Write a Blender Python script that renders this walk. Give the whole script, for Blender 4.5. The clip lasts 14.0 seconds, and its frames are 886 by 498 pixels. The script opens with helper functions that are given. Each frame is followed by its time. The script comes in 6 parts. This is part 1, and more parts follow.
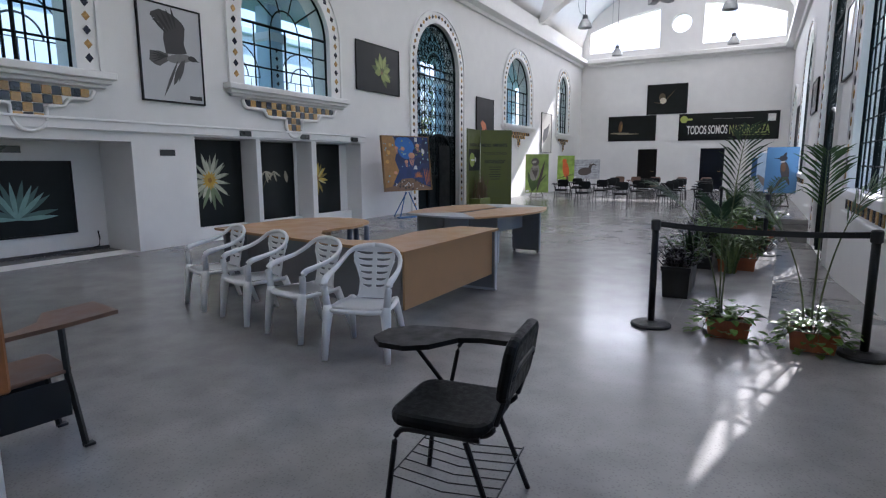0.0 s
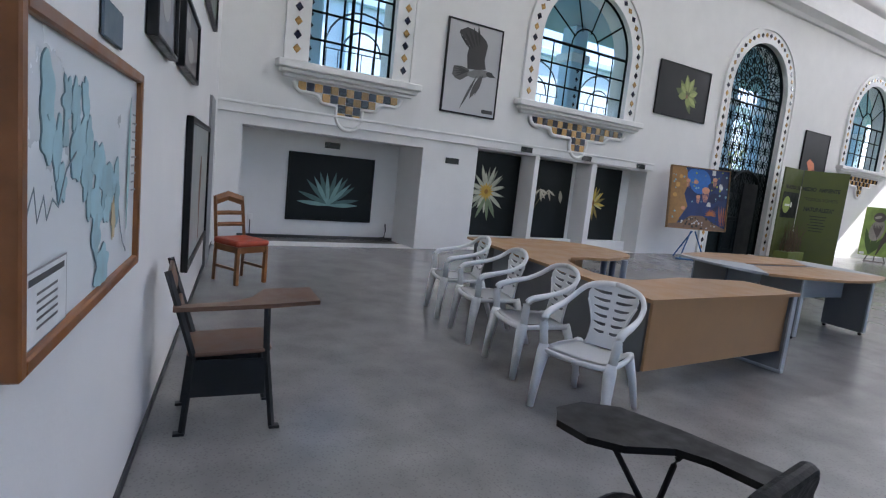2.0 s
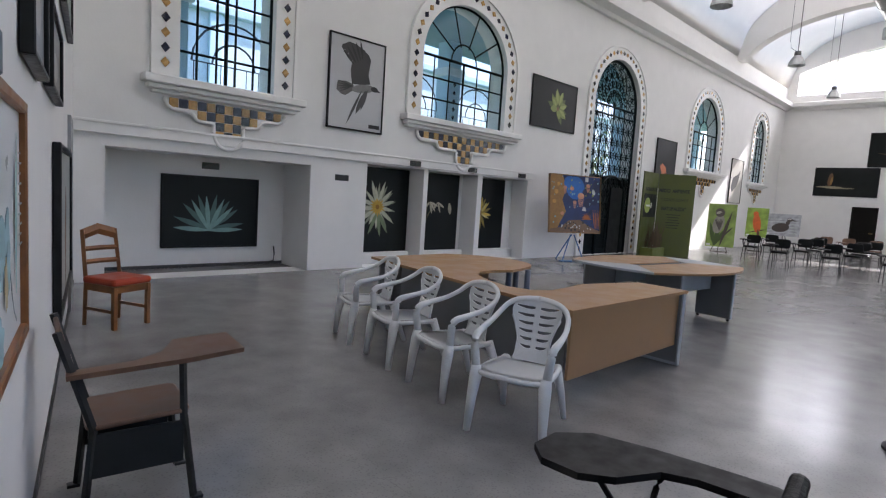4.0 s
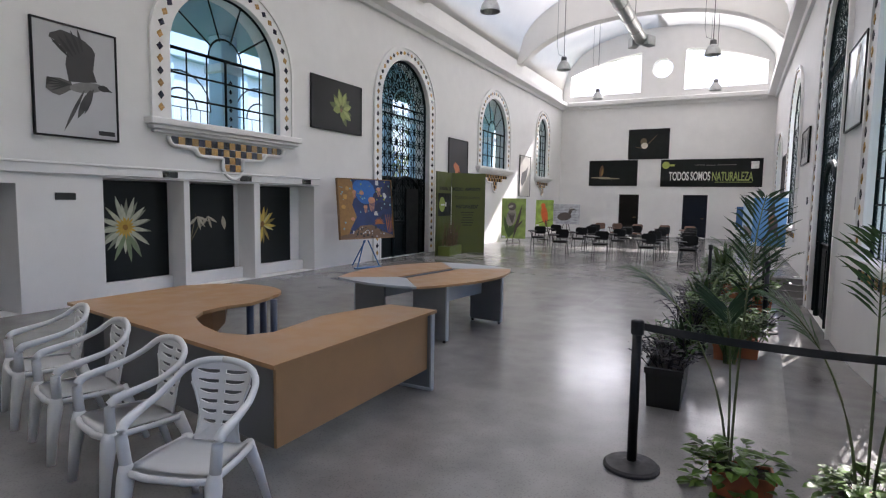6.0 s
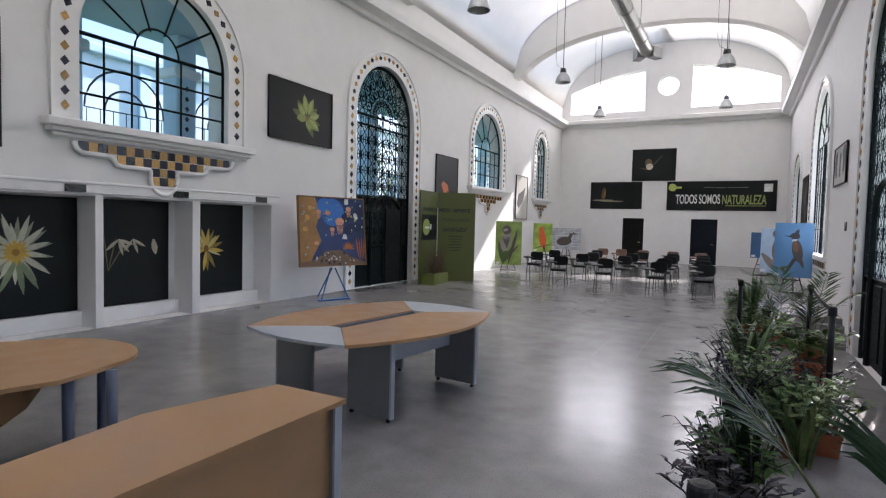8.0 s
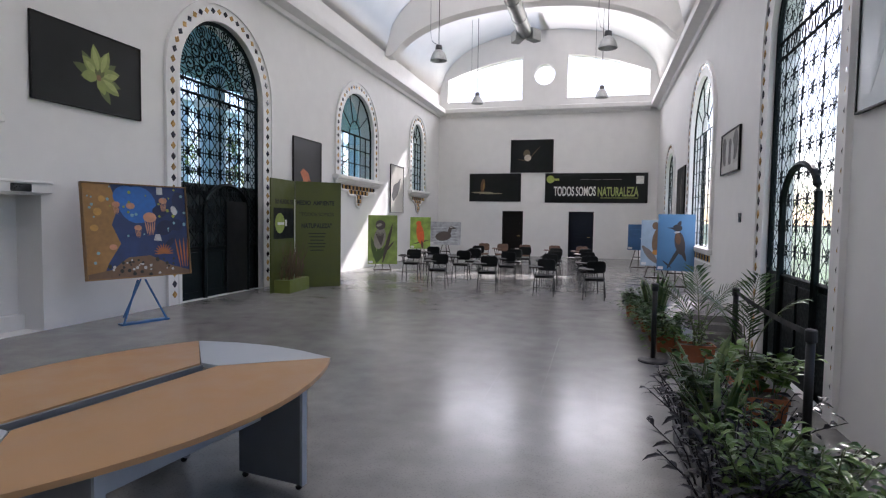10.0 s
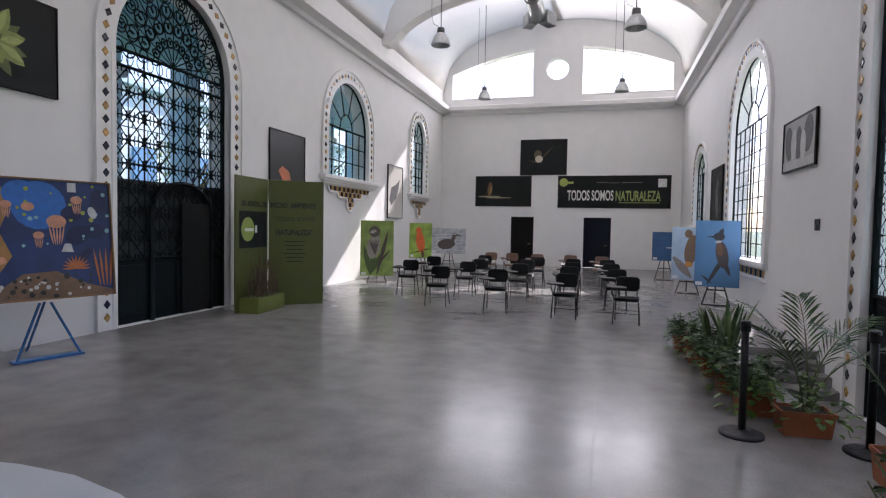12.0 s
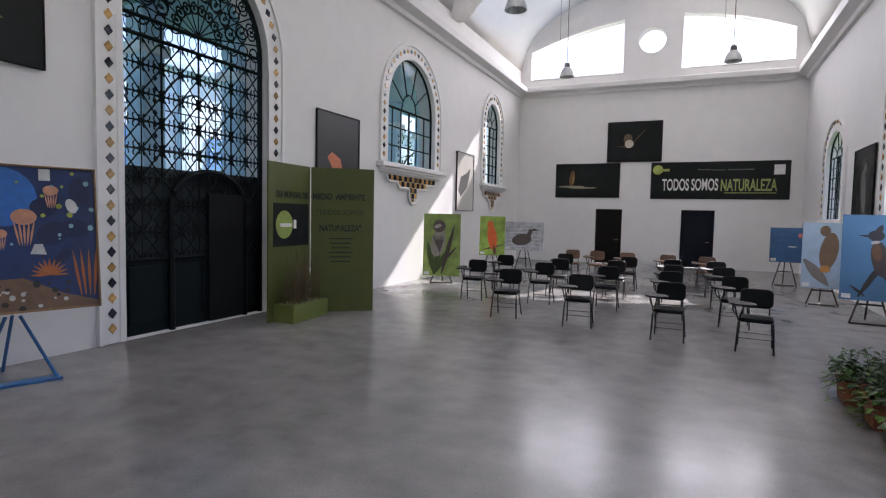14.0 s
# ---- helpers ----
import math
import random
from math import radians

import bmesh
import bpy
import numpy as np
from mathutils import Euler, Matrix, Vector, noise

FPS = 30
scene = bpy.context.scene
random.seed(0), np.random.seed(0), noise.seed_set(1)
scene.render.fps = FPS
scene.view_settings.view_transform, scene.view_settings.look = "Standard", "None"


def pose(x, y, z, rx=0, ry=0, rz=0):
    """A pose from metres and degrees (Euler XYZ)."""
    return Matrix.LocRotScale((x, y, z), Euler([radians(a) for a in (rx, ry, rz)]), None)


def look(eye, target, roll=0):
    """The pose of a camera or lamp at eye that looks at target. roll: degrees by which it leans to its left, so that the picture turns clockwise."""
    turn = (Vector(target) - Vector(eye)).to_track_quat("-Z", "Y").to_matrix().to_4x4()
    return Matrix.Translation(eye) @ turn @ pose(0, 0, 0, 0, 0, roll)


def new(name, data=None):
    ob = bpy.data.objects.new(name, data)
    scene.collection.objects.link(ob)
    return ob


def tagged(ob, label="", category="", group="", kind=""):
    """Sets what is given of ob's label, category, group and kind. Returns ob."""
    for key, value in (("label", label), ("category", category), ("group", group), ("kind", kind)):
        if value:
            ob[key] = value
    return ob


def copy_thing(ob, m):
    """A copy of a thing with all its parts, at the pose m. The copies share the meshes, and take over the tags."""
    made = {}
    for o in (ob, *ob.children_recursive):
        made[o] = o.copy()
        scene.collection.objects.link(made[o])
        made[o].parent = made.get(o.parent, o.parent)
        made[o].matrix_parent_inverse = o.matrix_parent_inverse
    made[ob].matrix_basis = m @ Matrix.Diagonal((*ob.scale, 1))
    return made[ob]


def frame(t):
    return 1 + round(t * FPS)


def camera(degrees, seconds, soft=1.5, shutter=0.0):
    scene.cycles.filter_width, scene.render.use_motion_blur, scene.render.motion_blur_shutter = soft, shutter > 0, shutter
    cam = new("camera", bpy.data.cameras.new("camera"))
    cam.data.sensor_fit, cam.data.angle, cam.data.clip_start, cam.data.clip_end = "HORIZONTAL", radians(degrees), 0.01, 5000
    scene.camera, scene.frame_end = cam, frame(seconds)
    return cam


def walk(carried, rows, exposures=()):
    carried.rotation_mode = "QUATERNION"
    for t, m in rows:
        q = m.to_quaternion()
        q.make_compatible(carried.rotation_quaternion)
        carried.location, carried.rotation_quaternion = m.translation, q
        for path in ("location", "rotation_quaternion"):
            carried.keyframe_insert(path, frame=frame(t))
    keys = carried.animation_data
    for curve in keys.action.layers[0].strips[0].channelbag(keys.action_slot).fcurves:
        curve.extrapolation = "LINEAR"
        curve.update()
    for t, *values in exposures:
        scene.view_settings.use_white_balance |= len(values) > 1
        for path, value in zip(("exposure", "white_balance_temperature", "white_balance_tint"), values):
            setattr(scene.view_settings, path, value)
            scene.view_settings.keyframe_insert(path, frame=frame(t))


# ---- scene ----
cam = camera(77.0, 14.0, soft=1.2)
PATH = [
    (0, (0.785, 1.331, 1.513), (-0.178, 3.057, 1.208), -0.26),
    (0.5, (0.694, 1.558, 1.507), (-0.393, 3.213, 1.227), -0.06),
    (1, (0.612, 1.766, 1.501), (-0.683, 3.272, 1.270), 2.92),
    (1.5, (0.575, 1.920, 1.491), (-0.965, 3.175, 1.254), 4.38),
    (2, (0.585, 2.009, 1.475), (-1.084, 3.076, 1.206), 6.10),
    (2.2, (0.595, 2.035, 1.472), (-1.087, 3.081, 1.196), 6.47),
    (4.3, (0.279, 1.858, 1.549), (-1.013, 3.375, 1.376), 2.77),
    (4.5, (0.350, 2.010, 1.577), (-0.845, 3.606, 1.413), 2.08),
    (5, (0.476, 2.291, 1.626), (-0.528, 4.012, 1.451), 0.78),
    (5.5, (0.541, 2.595, 1.691), (-0.422, 4.340, 1.521), 0.54),
    (6, (0.542, 2.940, 1.750), (-0.380, 4.706, 1.576), 0.92),
    (6.5, (0.500, 3.348, 1.787), (-0.437, 5.108, 1.637), 1.48),
    (7, (0.402, 3.802, 1.823), (-0.575, 5.543, 1.697), 1.88),
    (7.5, (0.251, 4.289, 1.804), (-0.731, 6.028, 1.695), 2.35),
    (8, (0.079, 4.886, 1.755), (-0.851, 6.654, 1.661), 1.41),
    (8.5, (-0.057, 5.510, 1.748), (-0.863, 7.338, 1.651), 1.78),
    (9, (-0.225, 6.054, 1.760), (-0.865, 7.945, 1.639), 2.41),
    (9.2, (-0.291, 6.241, 1.761), (-0.875, 8.150, 1.637), 1.92),
    (11.3, (-0.892, 8.615, 1.752), (-1.410, 10.545, 1.670), 0.57),
    (11.5, (-0.930, 8.796, 1.750), (-1.460, 10.723, 1.668), 0.80),
    (12, (-1.018, 9.284, 1.763), (-1.574, 11.204, 1.679), 1.05),
    (12.5, (-1.090, 9.778, 1.778), (-1.687, 11.686, 1.699), 0.44),
    (13, (-1.159, 10.241, 1.773), (-1.811, 12.130, 1.688), 0.83),
    (13.5, (-1.285, 10.736, 1.796), (-2.009, 12.598, 1.693), 1.00),
    (14, (-1.424, 11.253, 1.823), (-2.245, 13.073, 1.704), 1.17),
]
walk(cam, [(t, look(eye, target, roll)) for t, eye, target, roll in PATH], exposures=((0.0, 1.43, 5740, 18), (2.2, 1.66, 5850, 18), (4.8, 1.47, 6150, 20), (7.5, 1.5, 6160, 20), (9.2, 1.42, 6030, 20), (11.3, 1.2, 6060, 22), (14.0, 1.2, 6080, 22)))

# ---- light ----
SUN_DIR = Vector((0.26, 0.95, 0.77)).normalized()      # towards the sun
world = bpy.data.worlds.new("sky")
scene.world = world
world.use_nodes = True
wn = world.node_tree.nodes
sky = wn.new("ShaderNodeTexSky")
sky.sky_type, sky.sun_disc = "NISHITA", False
sky.sun_elevation = math.asin(SUN_DIR.z)
sky.sun_rotation = math.atan2(SUN_DIR.x, SUN_DIR.y)
world.node_tree.links.new(sky.outputs[0], wn["Background"].inputs[0])
wn["Background"].inputs[1].default_value = 0.132
sun = new("sun", bpy.data.lights.new("sun", "SUN"))
sun.data.energy, sun.data.angle, sun.data.color = 5.0, radians(0.5), (1.0, 0.95, 0.87)
sun.matrix_world = look((20, 60, 60), Vector((20, 60, 60)) - SUN_DIR)


def window_light(name, place, target, w, h, watts, color=(0.93, 0.97, 1.0)):
    """Daylight of the sky entering through an opening."""
    ob = new(name, bpy.data.lights.new(name, "AREA"))
    ob.data.shape, ob.data.size, ob.data.size_y = "RECTANGLE", w, h
    ob.data.energy, ob.data.color = watts, color
    ob.matrix_world = look(place, target)
    return ob


XL, XR, YF, YB = -8.55, 2.07, 34.9, 1.9       # inner faces of the hall
for x in (-6.35, -0.3):
    window_light("window_light_north", (x, YF + 0.6, 8.4), (x, YF - 6, 5.5), 3.7, 1.7, 92, (1.0, 0.965, 0.90))
window_light("window_light_east", (XR + 0.7, 23.6, 3.4), (-3.0, 29.5, 3.0), 3.2, 3.9, 26, (1.0, 0.97, 0.92))
window_light("window_light_east", (XR + 0.75, 15.9, 3.5), (-3.0, 18.0, 2.5), 2.6, 4.2, 8, (1.0, 0.97, 0.92))

# ---- materials ----


def mat(name, color, rough=0.5, metal=0.0, vary=0.12, scale=6.0, bump=0.0, bump_scale=60.0, spec=0.5, coat=0.0, rand=0.0, color2=None, detail=6.0):
    """A surface with variation at two scales and fine relief."""
    m = bpy.data.materials.new(name)
    m.use_nodes = True
    nt = m.node_tree
    n, l = nt.nodes, nt.links
    b = n["Principled BSDF"]
    b.inputs["Metallic"].default_value = metal
    b.inputs["Specular IOR Level"].default_value = spec
    b.inputs["Coat Weight"].default_value = coat
    tc = n.new("ShaderNodeTexCoord")
    big, small = n.new("ShaderNodeTexNoise"), n.new("ShaderNodeTexNoise")
    big.inputs["Scale"].default_value, big.inputs["Detail"].default_value = scale * 0.12, detail
    small.inputs["Scale"].default_value, small.inputs["Detail"].default_value = scale, detail
    for k in (big, small):
        l.new(tc.outputs["Object"], k.inputs["Vector"])
    add = n.new("ShaderNodeMath")
    add.operation = "ADD"
    l.new(big.outputs[0], add.inputs[0])
    l.new(small.outputs[0], add.inputs[1])
    ramp = n.new("ShaderNodeMapRange")
    ramp.inputs[1].default_value, ramp.inputs[2].default_value = 0.7, 1.3
    l.new(add.outputs[0], ramp.inputs[0])
    mix = n.new("ShaderNodeMix")
    mix.data_type = "RGBA"
    c = Vector(color)
    lo = Vector(color2) if color2 else c * (1 - vary)
    hi = c if color2 else c * (1 + vary * 0.5)
    mix.inputs["A"].default_value = (*lo, 1)
    mix.inputs["B"].default_value = (*[min(1, v) for v in hi], 1)
    l.new(ramp.outputs[0], mix.inputs["Factor"])
    out = mix.outputs["Result"]
    if rand:
        oi, hs, mr = n.new("ShaderNodeObjectInfo"), n.new("ShaderNodeHueSaturation"), n.new("ShaderNodeMapRange")
        mr.inputs[3].default_value, mr.inputs[4].default_value = 1 - rand, 1 + rand
        l.new(oi.outputs["Random"], mr.inputs[0])
        l.new(mr.outputs[0], hs.inputs["Value"])
        l.new(out, hs.inputs["Color"])
        out = hs.outputs[0]
    l.new(out, b.inputs["Base Color"])
    rr = n.new("ShaderNodeMapRange")
    rr.inputs[1].default_value, rr.inputs[2].default_value = 0.35, 0.65
    rr.inputs[3].default_value, rr.inputs[4].default_value = max(0.02, rough * 0.82), min(1, rough * 1.18)
    l.new(small.outputs[0], rr.inputs[0])
    l.new(rr.outputs[0], b.inputs["Roughness"])
    if bump:
        fine, bp = n.new("ShaderNodeTexNoise"), n.new("ShaderNodeBump")
        fine.inputs["Scale"].default_value, fine.inputs["Detail"].default_value = bump_scale, 4
        l.new(tc.outputs["Object"], fine.inputs["Vector"])
        bp.inputs["Strength"].default_value, bp.inputs["Distance"].default_value = bump, 0.01
        l.new(fine.outputs[0], bp.inputs["Height"])
        l.new(bp.outputs[0], b.inputs["Normal"])
    return m


def glass_mat(name, tint=(1, 1, 1), rough=0.0, gloss=0.08):
    """Thin window glass."""
    m = bpy.data.materials.new(name)
    m.use_nodes = True
    n, l = m.node_tree.nodes, m.node_tree.links
    n.remove(n["Principled BSDF"])
    tr, gl, mx, fr = n.new("ShaderNodeBsdfTransparent"), n.new("ShaderNodeBsdfGlossy"), n.new("ShaderNodeMixShader"), n.new("ShaderNodeLayerWeight")
    tr.inputs[0].default_value = (*tint, 1)
    gl.inputs["Roughness"].default_value = 0.02 + rough
    fr.inputs[0].default_value = 0.5
    pw, ma = n.new("ShaderNodeMath"), n.new("ShaderNodeMath")
    pw.operation, ma.operation = "POWER", "MULTIPLY_ADD"
    pw.inputs[1].default_value, ma.inputs[1].default_value, ma.inputs[2].default_value = 5.0, 0.6, gloss * 0.4
    l.new(fr.outputs["Facing"], pw.inputs[0])
    l.new(pw.outputs[0], ma.inputs[0])
    l.new(ma.outputs[0], mx.inputs[0])
    l.new(tr.outputs[0], mx.inputs[1])
    l.new(gl.outputs[0], mx.inputs[2])
    l.new(mx.outputs[0], n["Material Output"].inputs[0])
    return m


M = {}
M["wall"] = mat("white_plaster", (0.80, 0.79, 0.77), 0.75, vary=0.05, scale=2.5, bump=0.12, bump_scale=35)
M["trim"] = mat("white_moulding", (0.82, 0.81, 0.79), 0.6, vary=0.06, scale=5, bump=0.08)
M["ceiling"] = mat("white_vault_paint", (0.84, 0.82, 0.78), 0.8, vary=0.05, scale=1.5, bump=0.06)
M["glass"] = glass_mat("window_glass", (0.93, 0.97, 0.98))
M["iron"] = mat("dark_green_iron", (0.006, 0.011, 0.012), 0.55, vary=0.3, scale=20, bump=0.05, spec=0.15)
M["ochre"] = mat("ochre_glazed_tile", (0.50, 0.30, 0.10), 0.25, vary=0.35, scale=25, rand=0.3)
M["navy"] = mat("dark_blue_glazed_tile", (0.016, 0.017, 0.035), 0.22, vary=0.35, scale=25, rand=0.4)
M["black"] = mat("black_panel", (0.007, 0.009, 0.010), 0.5, vary=0.3, scale=4, spec=0.25)
M["frame"] = mat("black_frame", (0.008, 0.008, 0.008), 0.4, vary=0.2, scale=20, spec=0.3)


def floor_mat():
    """Polished cement floor with blotches, worn sheen and hairline cracks."""
    m = mat("polished_cement", (0.242, 0.235, 0.224), 0.2, vary=0.26, scale=3.0, bump=0.02, bump_scale=14, spec=0.5, detail=2.0)
    n, l = m.node_tree.nodes, m.node_tree.links
    b = n["Principled BSDF"]
    tc = n.new("ShaderNodeTexCoord")
    spk = n.new("ShaderNodeTexVoronoi")
    spk.inputs["Scale"].default_value = 55
    l.new(tc.outputs["Object"], spk.inputs["Vector"])
    mr = n.new("ShaderNodeMapRange")
    mr.inputs[1].default_value, mr.inputs[2].default_value, mr.inputs[3].default_value, mr.inputs[4].default_value = 0, 0.4, 0.74, 1.06
    l.new(spk.outputs["Distance"], mr.inputs[0])
    hs = n.new("ShaderNodeHueSaturation")
    old = b.inputs["Base Color"].links[0].from_socket
    l.new(old, hs.inputs["Color"])
    l.new(mr.outputs[0], hs.inputs["Value"])
    l.new(hs.outputs[0], b.inputs["Base Color"])
    st = n.new("ShaderNodeTexNoise")
    st.inputs["Scale"].default_value, st.inputs["Detail"].default_value, st.inputs["Roughness"].default_value = 0.5, 3, 0.5
    l.new(tc.outputs["Object"], st.inputs["Vector"])
    sr = n.new("ShaderNodeMapRange")
    sr.inputs[1].default_value, sr.inputs[2].default_value, sr.inputs[3].default_value, sr.inputs[4].default_value = 0.4, 0.75, 1.04, 0.88
    l.new(st.outputs[0], sr.inputs[0])
    h2 = n.new("ShaderNodeHueSaturation")
    l.new(hs.outputs[0], h2.inputs["Color"])
    l.new(sr.outputs[0], h2.inputs["Value"])
    l.new(h2.outputs[0], b.inputs["Base Color"])
    worn = n.new("ShaderNodeTexNoise")
    worn.inputs["Scale"].default_value, worn.inputs["Detail"].default_value = 0.9, 3
    l.new(tc.outputs["Object"], worn.inputs["Vector"])
    r2 = n.new("ShaderNodeMapRange")
    r2.inputs[1].default_value, r2.inputs[2].default_value, r2.inputs[3].default_value, r2.inputs[4].default_value = 0.3, 0.7, 0.195, 0.255
    l.new(worn.outputs[0], r2.inputs[0])
    l.new(r2.outputs[0], b.inputs["Roughness"])
    return m


M["floor"] = floor_mat()

# ---- building helpers ----


def part(name, bm, material, parent=None, label="", smooth=False, kind=""):
    """Links a bmesh as one mesh object under a thing or a part."""
    me = bpy.data.meshes.new(name)
    bmesh.ops.recalc_face_normals(bm, faces=bm.faces[:])
    bm.to_mesh(me)
    bm.free()
    if smooth:
        for p in me.polygons:
            p.use_smooth = True
    ob = new(name, me)
    me.materials.append(material)
    if parent:
        ob.parent = parent
    return tagged(ob, label, "", "", kind)


def thing(name, label, category, m=None, group="", kind=""):
    ob = new(name)
    ob.empty_display_size = 0.1
    if m is not None:
        ob.matrix_basis = m
    return tagged(ob, label, category, group, kind)


def B(*boxes, bevel=0.0, seg=1):
    """A bmesh of boxes (x0, x1, y0, y1, z0, z1)."""
    bm = bmesh.new()
    for x0, x1, y0, y1, z0, z1 in boxes:
        bmesh.ops.create_cube(bm, size=1, matrix=Matrix.Translation(((x0 + x1) / 2, (y0 + y1) / 2, (z0 + z1) / 2)) @ Matrix.Diagonal((abs(x1 - x0), abs(y1 - y0), abs(z1 - z0), 1)))
    if bevel:
        bmesh.ops.bevel(bm, geom=bm.edges[:], offset=bevel, segments=seg, profile=0.5, affect="EDGES")
    return bm


def tube(bm, pts, r, n=8, closed=False):
    """A round bar along points, added to bm."""
    pts = [Vector(p) for p in pts]
    rings, k = [], len(pts)
    up = Vector((0, 0, 1))
    for i, p in enumerate(pts):
        if closed:
            d = pts[(i + 1) % k] - pts[i - 1]
        else:
            d = pts[min(i + 1, k - 1)] - pts[max(i - 1, 0)]
        d.normalize()
        a = d.cross(up) if abs(d.dot(up)) < 0.95 else d.cross(Vector((0, 1, 0)))
        a.normalize()
        b = d.cross(a)
        rr = r[i] if isinstance(r, (list, tuple)) else r
        rings.append([bm.verts.new(p + rr * (math.cos(t) * a + math.sin(t) * b)) for t in (2 * math.pi * j / n for j in range(n))])
    for i in range(k if closed else k - 1):
        A, C = rings[i], rings[(i + 1) % k]
        for j in range(n):
            bm.faces.new((A[j], A[(j + 1) % n], C[(j + 1) % n], C[j]))
    if not closed:
        bm.faces.new(rings[0][::-1])
        bm.faces.new(rings[-1])
    return bm


def T(*paths, r=0.01, n=8):
    bm = bmesh.new()
    for p in paths:
        tube(bm, p, r, n)
    return bm


def lathe(profile, n=24, bm=None, at=(0, 0, 0)):
    """A turned shape from (radius, z) pairs."""
    bm = bm or bmesh.new()
    rings = []
    for r, z in profile:
        rings.append([bm.verts.new((at[0] + r * math.cos(2 * math.pi * j / n), at[1] + r * math.sin(2 * math.pi * j / n), at[2] + z)) for j in range(n)])
    for a, b in zip(rings, rings[1:]):
        for j in range(n):
            bm.faces.new((a[j], a[(j + 1) % n], b[(j + 1) % n], b[j]))
    bm.faces.new(rings[0][::-1])
    bm.faces.new(rings[-1])
    return bm


def plate(loops, to, thick, bm=None):
    """A flat plate with holes: loops of (u, v), the first the outline; to(u, v, d) lays it into space."""
    bm = bm or bmesh.new()
    edges = []
    for loop in loops:
        vs = [bm.verts.new(to(u, v, 0)) for u, v in loop]
        edges += [bm.edges.new((vs[i], vs[(i + 1) % len(vs)])) for i in range(len(vs))]
    got = bmesh.ops.triangle_fill(bm, use_beauty=True, use_dissolve=False, edges=edges)
    faces = [g for g in got["geom"] if isinstance(g, bmesh.types.BMFace)]
    ext = bmesh.ops.extrude_face_region(bm, geom=faces)
    off = Vector(to(0, 0, thick)) - Vector(to(0, 0, 0))
    bmesh.ops.translate(bm, vec=off, verts=[g for g in ext["geom"] if isinstance(g, bmesh.types.BMVert)])
    return bm


def arch(u0, u1, z0, zs, top, n=22):
    """An arched outline: foot z0, spring zs, apex top."""
    c, r = (u0 + u1) / 2, (u1 - u0) / 2
    return [(u0, z0), (u1, z0)] + [(c + r * math.cos(math.pi * i / n), zs + (top - zs) * math.sin(math.pi * i / n)) for i in range(n + 1)]


def rect(u0, u1, v0, v1):
    return [(u0, v0), (u1, v0), (u1, v1), (u0, v1)]


def west(u, v, d):
    return (XL - d, u, v)


def east(u, v, d):
    return (XR + d, u, v)


def north(u, v, d):
    return (u, YF + d, v)


def structure(name, bm, material, label, category, smooth=False):
    ob = part(name, bm, material, smooth=smooth)
    return tagged(ob, label, category, kind="structure")


# ---- the hall ----
# openings: foot or sill, spring and apex of each arch along the walls
W_WEST = [(4.9, 6.4, 2.98, 4.7, 5.5), (9.68, 12.38, 3.12, 4.45, 5.66), (16.4, 19.2, 0.0, 4.55, 5.95), (23.5, 26.25, 3.14, 4.6, 5.98), (30.6, 32.2, 3.05, 5.2, 6.05)]
# first east opening is out of view, added to light chairs and south wall
W_EAST = [(2.9, 5.6, 1.1, 4.15, 5.5), (9.2, 12.0, 1.1, 4.15, 5.5), (14.5, 17.3, -0.5, 4.6, 6.0), (21.9, 25.2, 1.15, 4.2, 5.66), (29.05, 31.1, 1.95, 3.7, 4.4)]
NICHES = [(8.42, 9.92), (10.04, 11.63), (11.79, 13.54)]
NICHE_TOP = 2.03
PIT = (0.97, XR, 6.95, 19.0)
PIT_Z = -0.5

holes = [arch(*w) for w in W_WEST] + [rect(a, b, 0.0, NICHE_TOP) for a, b in NICHES] + [rect(3.95, 7.18, 0.0, 1.9)]
holes = [[(u, max(v, 0.002) if v < 0.01 else v) for u, v in h] for h in holes]
structure("wall_west", plate([rect(-1.5, YF + 0.5, -0.6, 8.4)] + holes, west, 0.5), M["wall"], "white plastered long wall with arched windows and niches", "wall")
holes = [arch(*w) for w in W_EAST]
structure("wall_east", plate([rect(-1.5, YF + 0.5, -0.9, 8.4)] + holes, east, 0.4), M["wall"], "white plastered long wall with tall arched windows", "wall")


def vault_z(x):
    """Height of the vault over the hall's width."""
    s = (x - XL) / (XR - XL) * 2 - 1
    return 8.1 + 2.9 * math.sqrt(max(0.0, 1 - abs(s) ** 2.4))


def clerestory(x0, x1, sgn):
    pts = [(x0, 7.68), (x1, 7.68)]
    arc = [(x, 8.84 + 0.98 * (1 - ((x + 3.24) / 5.05) ** 2) ** 1.0 * 1.12 - 0.1) for x in np.linspace(x1, x0, 10)]
    return pts + arc


CL = [clerestory(-8.1, -4.31, 1), clerestory(-2.16, 1.6, 1)]
circle = [(-3.25 + 0.5 * math.cos(a), 8.88 + 0.5 * math.sin(a)) for a in np.linspace(0, 2 * math.pi, 28, endpoint=False)]
top = [(x, vault_z(x) + 0.1) for x in np.linspace(XR + 0.4, XL - 0.5, 33)]
doors_n = [rect(-5.2, -4.15, 0.002, 2.24), rect(-1.94, -0.76, 0.002, 2.24)]
structure("wall_north", plate([[(XL - 0.5, -0.6), (XR + 0.4, -0.6)] + top] + CL + [circle] + doors_n, north, 0.45), M["wall"], "white plastered end wall with clerestory windows", "wall")

